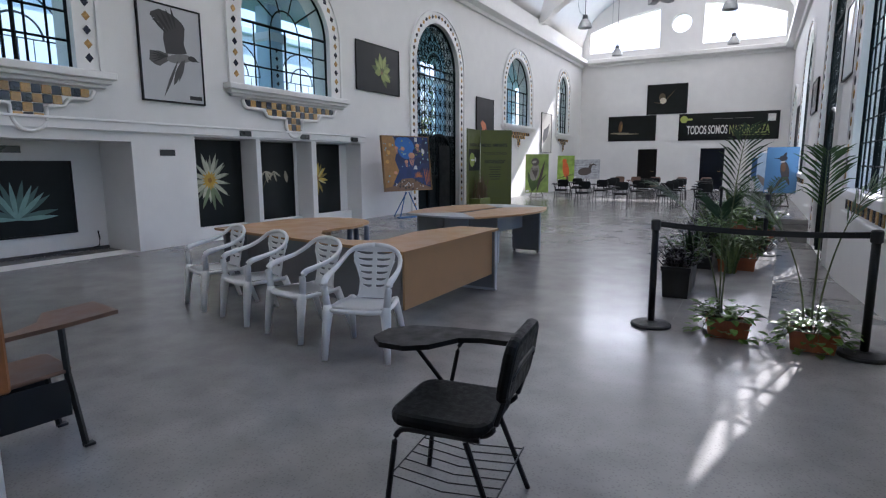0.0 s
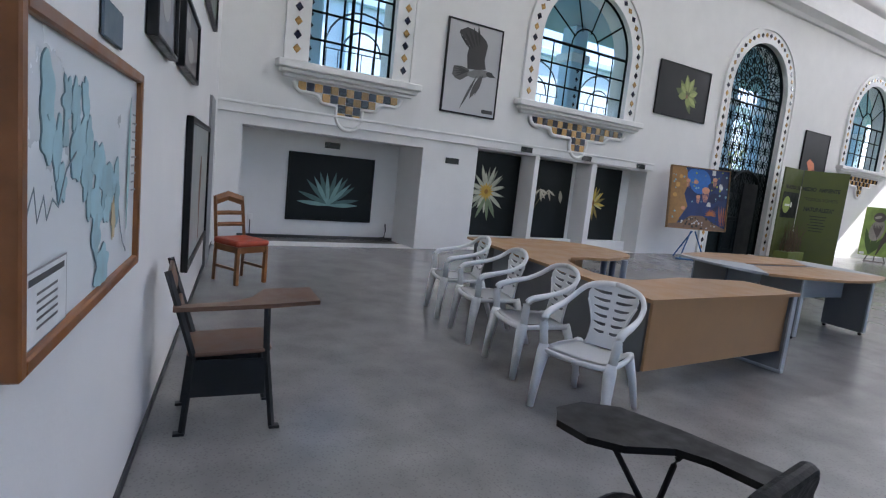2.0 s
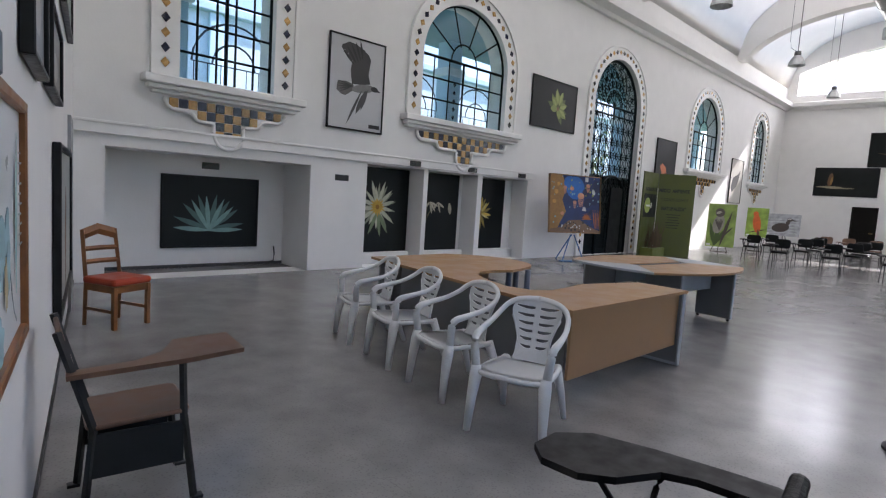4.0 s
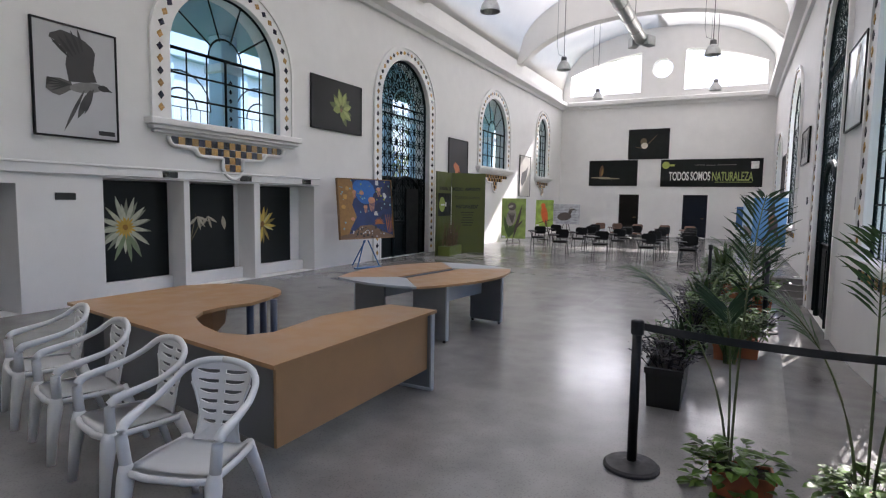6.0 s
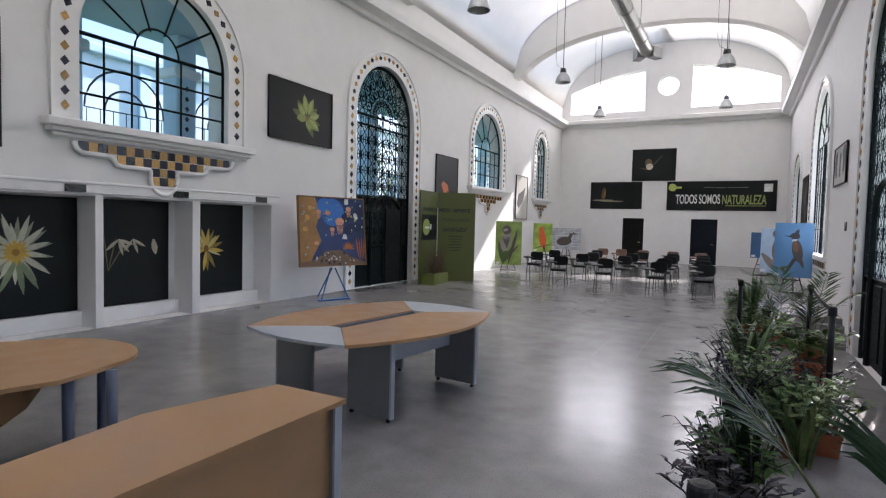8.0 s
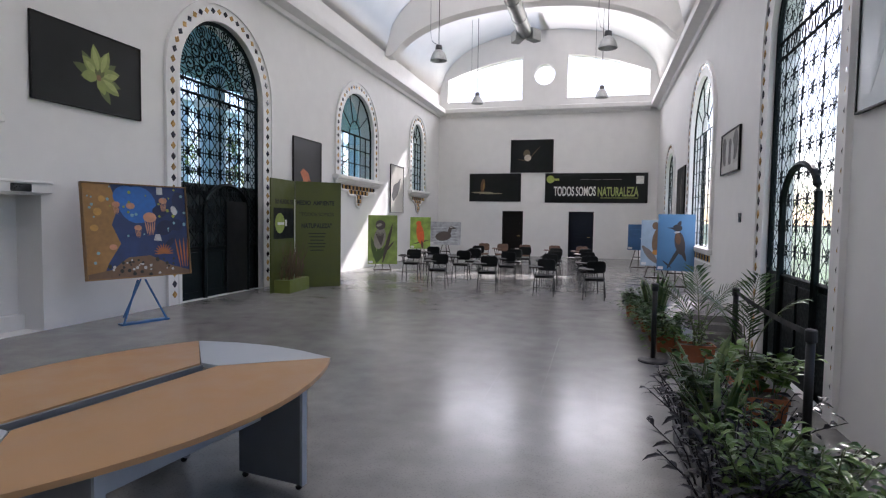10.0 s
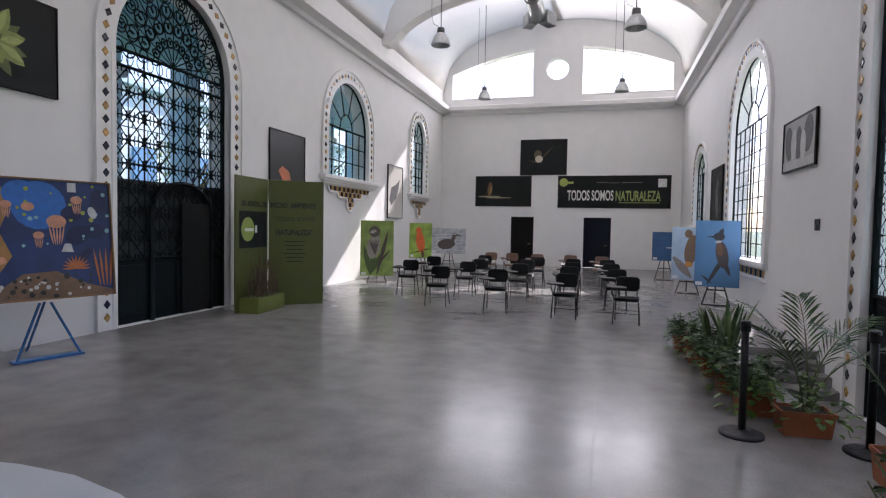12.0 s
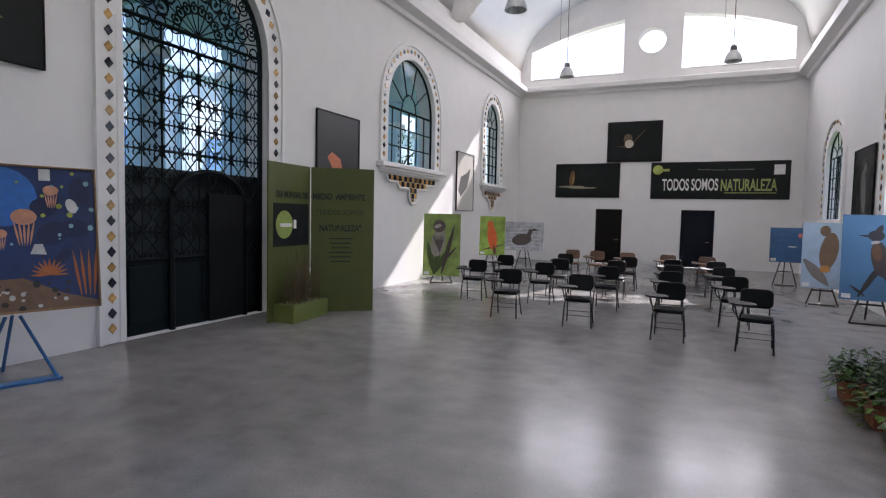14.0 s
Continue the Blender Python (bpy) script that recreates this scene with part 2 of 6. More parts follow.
# vault
bm = bmesh.new()
xs = np.linspace(XL, XR, 41)
ys = [-1.5, 8, 16, 24, 30, YF + 0.2]
grid = [[bm.verts.new((x, y, vault_z(x))) for x in xs] for y in ys]
for a, b in zip(grid, grid[1:]):
    for i in range(40):
        bm.faces.new((a[i], a[i + 1], b[i + 1], b[i]))
sol = bmesh.ops.solidify(bm, geom=bm.faces[:], thickness=-0.15)
structure("ceiling", bm, M["ceiling"], "white plastered barrel-vaulted ceiling", "ceiling", smooth=True)


def rib(y, w=0.55):
    bm = bmesh.new()
    xs = np.linspace(XL, XR, 49)
    prof = []
    for x in xs:
        s = (x - XL) / (XR - XL) * 2 - 1
        low = 7.95 + 1.55 * (max(0.0, 1 - abs(s / 0.93) ** 2.3)) ** 0.62 if abs(s) < 0.93 else 7.95
        prof.append((x, min(low, vault_z(x) + 0.02) if abs(s) < 0.93 else low, max(vault_z(x), 8.1) + 0.05))
    rings = [[bm.verts.new((x, y - w / 2, a)), bm.verts.new((x, y + w / 2, a)), bm.verts.new((x, y + w / 2, b)), bm.verts.new((x, y - w / 2, b))] for x, a, b in prof]
    for a, b in zip(rings, rings[1:]):
        for j in range(4):
            bm.faces.new((a[j], a[(j + 1) % 4], b[(j + 1) % 4], b[j]))
    return bm


for y in (9.4, 18.5, 27.6):
    structure("ceiling_rib", rib(y), M["ceiling"], "white plastered transverse arch under the vault", "ceiling rib")

# cornice round the hall
prof = [(0, 6.95), (0.10, 6.95), (0.14, 7.05), (0.40, 7.12), (0.42, 7.3), (0.30, 7.34), (0, 7.4)]


def cornice(to, u0, u1):
    bm = bmesh.new()
    ends = [[bm.verts.new(to(u, v, -d)) for d, v in prof] for u in (u0, u1)]
    for i in range(len(prof)):
        j = (i + 1) % len(prof)
        bm.faces.new((ends[0][i], ends[0][j], ends[1][j], ends[1][i]))
    bm.faces.new(ends[0])
    bm.faces.new(ends[1][::-1])
    return bm


structure("trim_cornice_west", cornice(west, -1.4, YF - 0.003), M["trim"], "white moulded cornice along the wall", "cornice")
structure("trim_cornice_east", cornice(east, -1.4, YF - 0.003), M["trim"], "white moulded cornice along the wall", "cornice")
structure("trim_cornice_north", cornice(north, XL + 0.425, XR - 0.425), M["trim"], "white moulded cornice under the clerestory", "cornice")

# floor, sunken aisle with ramp and steps
x0, x1, y0, y1 = PIT
structure("floor", plate([[(XL - 1.2, -1.6), (XR, -1.6), (XR, y0), (x0, y0), (1.27, 14.62), (x0, 14.62), (x0, y1), (XR, y1), (XR, YF + 0.9), (XL - 1.2, YF + 0.9)]], lambda u, v, d: (u, v, -d), 0.7), M["floor"], "polished grey cement floor, worn and glossy", "floor")
bm = bmesh.new()
line = [(y0, 0.0), (12.8, PIT_Z), (17.84, PIT_Z)]
for i in range(4):
    line += [(17.84 + 0.29 * i, PIT_Z + 0.125 * (i + 1)), (18.13 + 0.29 * i, PIT_Z + 0.125 * (i + 1))]
top_v = [[bm.verts.new((x, y, z - 0.003)) for y, z in line] for x in (x0, XR + 0.35)]
for i in range(len(line) - 1):
    bm.faces.new((top_v[0][i], top_v[0][i + 1], top_v[1][i + 1], top_v[1][i]))
structure("floor_ramp", bm, M["floor"], "grey cement ramp and steps of the sunken aisle", "ramp")

# ---- windows, doors, niches ----
MY = Matrix.Rotation(radians(90), 4, "Z")     # faces +x
ME = Matrix.Rotation(radians(-90), 4, "Z")    # faces -x


def bar_h(to, u0, u1, v, w, d0, d1):
    return [to(u0, v - w / 2, d0), to(u1, v + w / 2, d1)]


def wbox(to, u0, u1, v0, v1, d0, d1):
    a, b = to(u0, v0, d0), to(u1, v1, d1)
    return (min(a[0], b[0]), max(a[0], b[0]), min(a[1], b[1]), max(a[1], b[1]), min(a[2], b[2]), max(a[2], b[2]))


def shared_cube(name, material, bevel=0.0):
    bm = B((-0.5, 0.5, -0.5, 0.5, -0.5, 0.5), bevel=bevel)
    me = bpy.data.meshes.new(name)
    bm.to_mesh(me)
    bm.free()
    me.materials.append(material)
    return me


PANE = shared_cube("pane", M["glass"])
M["east_glass"] = glass_mat("old_obscured_glass", (0.95, 0.98, 1.0), 0.1)
PANE_E = shared_cube("pane", M["east_glass"])


def diamond_mesh(name, material, r=0.066):
    bm = bmesh.new()
    lo = [bm.verts.new((x * r, 0.0, z * r * 1.15)) for x, z in ((1, 0), (0, 1), (-1, 0), (0, -1))]
    hi = [bm.verts.new((x * r * 0.86, -0.012, z * r * 1.0)) for x, z in ((1, 0), (0, 1), (-1, 0), (0, -1))]
    bm.faces.new(hi)
    for i in range(4):
        bm.faces.new((lo[i], lo[(i + 1) % 4], hi[(i + 1) % 4], hi[i]))
    bmesh.ops.recalc_face_normals(bm, faces=bm.faces[:])
    me = bpy.data.meshes.new(name)
    bm.to_mesh(me)
    bm.free()
    me.materials.append(material)
    return me


DIA = [diamond_mesh("diamond_tile", M["ochre"]), diamond_mesh("diamond_tile", M["navy"])]
TILE = [shared_cube("tile", M["ochre"], 0.06), shared_cube("tile", M["navy"], 0.06)]


def child_at(name, me, parent, m):
    ob = new(name, me)
    ob.parent = parent
    ob.matrix_basis = m
    return ob


def outline_walk(u0, u1, z0, zs, top, off, step):
    """Points along an arch, spaced evenly, with the outward turn of each: u, v, angle."""
    pts = [(u0 - off, z0)]
    c, r = (u0 + u1) / 2, (u1 - u0) / 2 + off
    pts += [(c - r * math.cos(math.pi * i / 40), zs + (top - zs + off) * math.sin(math.pi * i / 40)) for i in range(41)]
    pts.append((u1 + off, z0))
    lens = [0]
    for a, b in zip(pts, pts[1:]):
        lens.append(lens[-1] + math.hypot(b[0] - a[0], b[1] - a[1]))
    n = int(lens[-1] / step)
    out = []
    for k in range(n):
        s = (k + 0.5) * lens[-1] / n
        i = max(j for j in range(len(lens)) if lens[j] <= s)
        i = min(i, len(pts) - 2)
        f = (s - lens[i]) / max(1e-6, lens[i + 1] - lens[i])
        a, b = pts[i], pts[i + 1]
        out.append((a[0] + f * (b[0] - a[0]), a[1] + f * (b[1] - a[1]), math.atan2(b[1] - a[1], b[0] - a[0])))
    return out


def surround(win, to, turn, w, foot, off=0.2, step=0.205, tiles=True, band=0.4):
    """Moulded white band round an arch, with alternating diamond tiles."""
    u0, u1, z0, zs, top = w
    bm = bmesh.new()
    for inner, outer, d0, d1 in ((0.0, band - 0.06, 0.0, -0.035), (band - 0.06, band, 0.0, -0.07)):
        def ring(off_):
            c, r = (u0 + u1) / 2, (u1 - u0) / 2 + off_
            return [(u0 - off_, foot)] + [(c - r * math.cos(math.pi * i / 30), zs + (top - zs + off_) * math.sin(math.pi * i / 30)) for i in range(31)] + [(u1 + off_, foot)]
        A, C = ring(inner), ring(outer)
        rows = [[bm.verts.new(to(u, v, d)) for u, v in loop] for loop, d in ((A, d0), (A, d1), (C, d1), (C, d0))]
        for i in range(len(A) - 1):
            for j in range(4):
                bm.faces.new((rows[j][i], rows[j][i + 1], rows[(j + 1) % 4][i + 1], rows[(j + 1) % 4][i]))
        for i in (0, len(A) - 1):
            bm.faces.new([rows[j][i] for j in range(4)])
    part("moulded_surround", bm, M["trim"], win)
    if tiles:
        for k, (u, v, a) in enumerate(outline_walk(u0, u1, foot + 0.1, zs, top, off, step)):
            x, y, z = to(u, v, -0.036)
            child_at("diamond_tile", DIA[k % 2], win, Matrix.Translation((x, y, z)) @ turn @ Matrix.Rotation(-(a - math.pi / 2) if turn is MY else (a - math.pi / 2), 4, "Y"))


def sill_and_apron(win, to, turn, u0, u1, z, scale=1.0):
    """Projecting sill and the stepped tile apron under it."""
    bm = B(wbox(to, u0 - 0.52, u1 + 0.52, z - 0.13, z - 0.01, 0.1, -0.22), wbox(to, u0 - 0.46, u1 + 0.46, z - 0.2, z - 0.13, 0, -0.16), wbox(to, u0 - 0.4, u1 + 0.4, z - 0.26, z - 0.2, 0, -0.1), bevel=0.015)
    part("window_sill", bm, M["trim"], win)
    c, h = (u0 + u1) / 2, (u1 - u0) / 2
    half = 9 if h > 0.85 else 6
    s = min(0.145, 1.19 * h / (half + 0.5))
    k1 = int(round(half * 0.56))
    zt = z - 0.29
    e0, e1 = (half + 0.5) * s, (k1 + 0.5) * s
    # stepped backing with a rounded drop and a moulded rim
    steps = [(-e0 - 0.07, 0.0), (-e0 - 0.02, -0.75 * s), (-e0 + 0.05, -1.08 * s), (-e1 - 0.16, -1.1 * s), (-e1 - 0.09, -1.2 * s), (-e1 - 0.05, -1.5 * s), (-e1 - 0.01, -1.95 * s), (-e1 + 0.07, -2.08 * s), (-1.5 * s - 0.07, -2.1 * s), (-1.5 * s - 0.03, -2.25 * s)]
    arc = [(1.7 * s * math.cos(a), -3.1 * s + 1.75 * s * math.sin(a)) for a in np.linspace(math.pi, 2 * math.pi, 13)]
    pts = steps + arc + [(-u, v) for u, v in steps[::-1]]
    part("apron", plate([[(c + u, zt + v) for u, v in pts]], lambda u, v, d: to(u, v, d - 0.03), 0.03), M["trim"], win)
    rim = bmesh.new()
    tube(rim, [to(c + u, zt + v - 0.02, -0.045) for u, v in pts], 0.042 if h > 0.85 else 0.03, 6)
    part("apron_rim", rim, M["trim"], win, smooth=True)
    for row, k in ((0, half), (1, k1), (2, 1), (3, 1), (4, 0)):
        for i in range(-k, k + 1):
            u, v = c + i * s, zt - (row + 0.5) * s
            hh = s * 0.94
            if row == 4:
                v, hh = v + 0.2 * s, s * 0.55
            x, y, zz = to(u, v, -0.037)
            child_at("tile", TILE[(i + row) % 2], win, Matrix.Translation((x, y, zz)) @ turn @ Matrix.Diagonal((s * 0.94, 0.016, hh, 1)))


def glazing(win, to, w, cols, rows, depth, pane, bar=0.03, fan=True, double=False):
    """Iron bars in a grid under a fan, with a pane in each cell."""
    u0, u1, z0, zs, top = w
    c, r = (u0 + u1) / 2, (u1 - u0) / 2
    us = [u0 + (u1 - u0) * i / cols for i in range(cols + 1)]
    vs = [z0 + (zs - z0) * j / rows for j in range(rows + 1)]
    bm = bmesh.new()
    paths = []
    for u in us:
        paths.append([to(u, z0, depth), to(u, zs, depth)])
    for v in vs:
        paths.append([to(u0, v, depth), to(u1, v, depth)])
    for p in paths:
        tube(bm, p, bar / 2, 4)
    arc = [to(c + r * math.cos(a), zs + (top - zs) * math.sin(a), depth) for a in np.linspace(0, math.pi, 25)]
    tube(bm, arc, bar * 0.9, 4)
    for u in (u0, u1):
        tube(bm, [to(u, z0, depth), to(u, zs, depth)], bar * 0.9, 4)
    tube(bm, [to(u0, zs, depth), to(u1, zs, depth)], bar * 0.8, 4)
    tube(bm, [to(c, z0, depth), to(c, zs, depth)], bar * 0.8, 4)
    if fan:
        q = 0.3
        tube(bm, [to(c + q * r * math.cos(a), zs + q * 1.15 * (top - zs) * math.sin(a), depth) for a in np.linspace(0, math.pi, 13)], bar / 2, 4)
        for a in np.linspace(0, math.pi, 6)[1:-1]:
            tube(bm, [to(c + k * r * math.cos(a), zs + k * (top - zs) * math.sin(a), depth) for k in (q, 1.0)], bar / 2, 4)
    part("window_frame", bm, M["iron"], win)
    for i in range(cols):
        for j in range(rows):
            x, y, z = to((us[i] + us[i + 1]) / 2, (vs[j] + vs[j + 1]) / 2, depth)
            o = child_at("pane", pane, win, Matrix.Translation((x, y, z)) @ Matrix.Diagonal((0.005, (us[1] - us[0]) - 0.004, (vs[1] - vs[0]) - 0.004, 1)))
            o.visible_shadow = False
    g = part("fan_pane", plate([[(c + r * math.cos(a), zs + 0.003 + (top - zs) * math.sin(a)) for a in np.linspace(0, math.pi, 25)]], lambda u, v, d: to(u, v, depth + d), 0.005), pane.materials[0], win)
    g.visible_shadow = False


for n, (w, cols, rows) in enumerate(((W_WEST[0], 5, 4), (W_WEST[1], 6, 3), (W_WEST[3], 6, 3), (W_WEST[4], 4, 6))):
    win = thing("window_%d" % (n + 1), "arched window with iron bars, white moulded surround and diamond tiles", "window", kind="structure")
    glazing(win, west, w, cols, rows, 0.12, PANE, 0.04)
    surround(win, west, MY, w, w[2] - 0.01)
    sill_and_apron(win, west, MY, w[0], w[1], w[2])
# the last of these, W_EAST[0], is the added unseen window
for n, (w, cols, rows) in enumerate(((W_EAST[1], 7, 9), (W_EAST[3], 7, 9), (W_EAST[4], 5, 6), (W_EAST[0], 7, 9))):
    win = thing("window_%d" % (n + 5), "tall arched window with leaded panes in dark iron bars", "window", kind="structure")
    glazing(win, east, w, cols, rows, 0.09, PANE_E, 0.028)
    surround(win, east, ME, w, w[2] - 0.01, band=0.36, off=0.26)
    u0, u1, z = w[:3]
    part("window_sill", B(wbox(east, u0 - 0.4, u1 + 0.4, z - 0.14, z - 0.012, 0.1, -0.1), wbox(east, u0 - 0.36, u1 + 0.36, z - 0.42, z - 0.36, 0, -0.05), bevel=0.012), M["trim"], win)
    k = int((u1 - u0 + 0.5) / 0.2)
    for i in range(k):
        x, y, zz = east(u0 - 0.2 + (i + 0.5) * (u1 - u0 + 0.4) / k, z - 0.25, -0.008)
        child_at("tile", TILE[i % 2], win, Matrix.Translation((x, y, zz)) @ ME @ Matrix.Diagonal((0.12, 0.016, 0.15, 1)))

# clerestory windows in the end wall
M["clear_sky_glass"] = glass_mat("hazy_glass", (1, 1, 1), 0.05)
for n, loop in enumerate(CL + [circle]):
    win = thing("window_%d" % (n + 9), "high clerestory window glaring with daylight", "window", kind="structure")
    g = part("pane", plate([loop], lambda u, v, d: north(u, v, 0.3 + d), 0.006), M["clear_sky_glass"], win)
    g.visible_shadow = False
    if n < 2:
        xs_ = [p[0] for p in loop]
        bm = bmesh.new()
        a, b = min(xs_), max(xs_)
        for u in np.linspace(a, b, 12)[1:-1]:
            zt = 8.84 + 0.98 * (1 - ((u + 3.24) / 5.05) ** 2) * 1.12 - 0.1
            tube(bm, [north(u, 7.68, 0.3), north(u, zt, 0.3)], 0.008, 4)
        for v in (7.68 + 0.4, 7.68 + 0.8, 7.68 + 1.2):
            tube(bm, [north(a, v, 0.3), north(b, v, 0.3)], 0.008, 4)
        part("glazing_bars", bm, mat("pale_bars", (0.6, 0.62, 0.62), 0.5), win)
        bm = bmesh.new()
        tube(bm, [north(u, v, -0.01) for u, v in loop], 0.035, 6, closed=True)
        part("window_frame", bm, M["trim"], win)

# end wall doors, one dark, one navy
M["dark_door"] = mat("dark_brown_door", (0.010, 0.008, 0.007), 0.6, spec=0.15, vary=0.3, scale=8)
M["navy_door"] = mat("navy_door", (0.007, 0.010, 0.02), 0.55, spec=0.2, vary=0.3, scale=8)
for n, (a, b, mm, lab) in enumerate(((-5.2, -4.15, "dark_door", "closed dark brown door in the end wall"), (-1.94, -0.76, "navy_door", "closed dark navy door in the end wall"))):
    d = thing("door_%d" % (n + 1), lab, "door", kind="structure")
    leaf = part("door_leaf", B((a + 0.05, b - 0.05, YF + 0.12, YF + 0.17, 0.01, 2.19), bevel=0.006), M[mm], d)
    part("door_panel", B((a + 0.18, b - 0.18, YF + 0.105, YF + 0.12, 1.15, 1.9), (a + 0.18, b - 0.18, YF + 0.105, YF + 0.12, 0.2, 1.0), bevel=0.004), M[mm], leaf)
    part("door_frame", B((a + 0.002, a + 0.05, YF + 0.08, YF + 0.2, 0.004, 2.235), (b - 0.05, b - 0.002, YF + 0.08, YF + 0.2, 0.004, 2.235), (a + 0.05, b - 0.05, YF + 0.08, YF + 0.2, 2.19, 2.235)), M[mm], d)
    part("door_handle", T([(b - 0.16, YF + 0.12, 1.0), (b - 0.16, YF + 0.07, 1.0), (b - 0.28, YF + 0.07, 1.0)], r=0.012), mat("brass_handle", (0.4, 0.3, 0.12), 0.3, metal=1), d)

# ---- wrought iron gate of the courtyard ----


def scroll_cell(w, h, k=1.0):
    """One cell of scrollwork: crossing bars and paired C scrolls."""
    bm = bmesh.new()
    for s in (1, -1):
        tube(bm, [(-w / 2, 0, -s * h / 2), (0, 0, 0), (w / 2, 0, s * h / 2)], 0.014 * k, 4)
        for t in (1, -1):
            cx, cz, r = t * w * 0.26, s * h * 0.36, w * 0.16
            tube(bm, [(cx + r * math.cos(a), 0, cz + s * r * math.sin(a)) for a in np.linspace(-0.5, math.pi + 0.9, 10)], 0.013 * k, 4)
    bmesh.ops.recalc_face_normals(bm, faces=bm.faces[:])
    me = bpy.data.meshes.new("scroll")
    bm.to_mesh(me)
    bm.free()
    me.materials.append(M["iron"])
    return me


def spiral(c, r, a0, turns, n=14):
    return [(c[0] + r * (1 - 0.75 * k / n) * math.cos(a0 + turns * 2 * math.pi * k / n), c[1] + r * (1 - 0.75 * k / n) * math.sin(a0 + turns * 2 * math.pi * k / n)) for k in range(n + 1)]


def gate(to, turn, w, z_solid, z_back, cell, depth, with_wicket, name, label, thin=1.0):
    u0, u1, z0, zs, top = w
    g = thing(name, label, "gate", kind="structure")
    c, r = (u0 + u1) / 2, (u1 - u0) / 2
    bm = bmesh.new()
    arc = [to(c + (r - 0.04) * math.cos(a), zs + (top - zs - 0.04) * math.sin(a), depth) for a in np.linspace(0, math.pi, 25)]
    tube(bm, [to(u0 + 0.04, z0, depth)] + arc[::-1] + [to(u1 - 0.04, z0, depth)], 0.045, 6)
    for v in (zs, zs - 0.26, z_solid):
        tube(bm, [to(u0, v, depth), to(u1, v, depth)], 0.03, 4)
    part("gate_frame", bm, M["iron"], g)
    me = scroll_cell(*cell, thin)
    nc = int(round((u1 - u0 - 0.1) / cell[0]))
    nr = int(round((zs - 0.26 - z_solid) / cell[1]))
    cw, ch = (u1 - u0 - 0.1) / nc, (zs - 0.26 - z_solid) / nr
    bars = bmesh.new()
    for i in range(nc + 1):
        tube(bars, [to(u0 + 0.05 + i * cw, z_solid, depth), to(u0 + 0.05 + i * cw, zs, depth)], (0.012 if i % 2 else 0.02) * thin, 4)
    for j in range(nr + 1):
        tube(bars, [to(u0, z_solid + j * ch, depth), to(u1, z_solid + j * ch, depth)], 0.013 * thin, 4)
    part("gate_bars", bars, M["iron"], g)
    for i in range(nc):
        for j in range(nr):
            x, y, z = to(u0 + 0.05 + (i + 0.5) * cw, z_solid + (j + 0.5) * ch, depth)
            child_at("scroll", me, g, Matrix.Translation((x, y, z)) @ turn @ Matrix.Diagonal((cw / cell[0], 1, ch / cell[1], 1)))
    bm = bmesh.new()
    for i in range(int(nc * 1.6)):
        u = u0 + 0.1 + (i + 0.5) * (u1 - u0 - 0.2) / int(nc * 1.6)
        tube(bm, [to(*p, depth) for p in [(u + 0.07 * math.cos(a), zs - 0.13 + 0.1 * math.sin(a)) for a in np.linspace(0, 2 * math.pi, 12)]], 0.009, 4)
    for k in range(9):
        a = math.pi * (k + 0.5) / 9
        e = (c + (r - 0.1) * math.cos(a), zs + (top - zs - 0.1) * math.sin(a))
        tube(bm, [to(c, zs, depth), to(*e, depth)], 0.012 * thin, 4)
        for q, rr in ((0.3, 0.1), (0.5, 0.15), (0.7, 0.17), (0.87, 0.15)):
            for sgn in (1, -1):
                aa = a + sgn * 0.13
                cc = (c + q * r * math.cos(aa), zs + q * (top - zs) * math.sin(aa))
                tube(bm, [to(*p, depth) for p in spiral(cc, rr, aa, 1.4 * sgn, 16)], 0.015 * thin, 4)
    part("fan_scrollwork", bm, M["iron"], g)
    back = M["gate_dark"]
    part("lower_panel", B(wbox(to, u0 + 0.02, u1 - 0.02, z0 + 0.01, z_solid, depth + 0.02, depth + 0.05)), M["iron"], g)
    # teal-black sheet standing in for the darkness beyond the lower scrollwork
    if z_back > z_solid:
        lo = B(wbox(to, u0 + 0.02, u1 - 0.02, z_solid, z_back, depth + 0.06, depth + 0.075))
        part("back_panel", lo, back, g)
    for k in range(4):
        a = u0 + 0.1 + k * (u1 - u0 - 0.2) / 4
        part("raised_panel", B(wbox(to, a + 0.06, a + (u1 - u0 - 0.2) / 4 - 0.06, z0 + 0.16, z_solid - 0.1, depth - 0.012, depth + 0.02), bevel=0.008), M["iron"], g)
    if with_wicket:
        a, b, zt = with_wicket
        m_, rr = (a + b) / 2, (b - a) / 2
        bm = bmesh.new()
        tube(bm, [to(a, z0, depth - 0.03)] + [to(m_ - rr * math.cos(t), zt - rr * 0.75 + rr * 0.75 * math.sin(t), depth - 0.03) for t in np.linspace(0, math.pi, 17)] + [to(b, z0, depth - 0.03)], 0.05, 6)
        part("wicket_frame", bm, M["iron"], g)
    return g


# near-black teal that paints the dark seen through the gate
M["gate_dark"] = mat("dark_behind_gate", (0.014, 0.024, 0.026), 0.6, vary=0.3, scale=5)
gw = gate(west, MY, W_WEST[2], 1.1, 2.45, (0.36, 0.42), 0.13, (17.25, 18.75, 2.45), "door_3", "tall arched wrought iron gate with scrollwork, dark green")
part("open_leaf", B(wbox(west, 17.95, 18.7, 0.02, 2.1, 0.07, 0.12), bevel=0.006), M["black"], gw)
surround(gw, west, MY, W_WEST[2], 0.01)
part("reveal", B(wbox(west, 16.4 - 0.1, 16.4, 0.004, 4.4, 0.0, -0.05), wbox(west, 19.2, 19.3, 0.004, 4.4, 0.0, -0.05), bevel=0.01), M["trim"], gw)
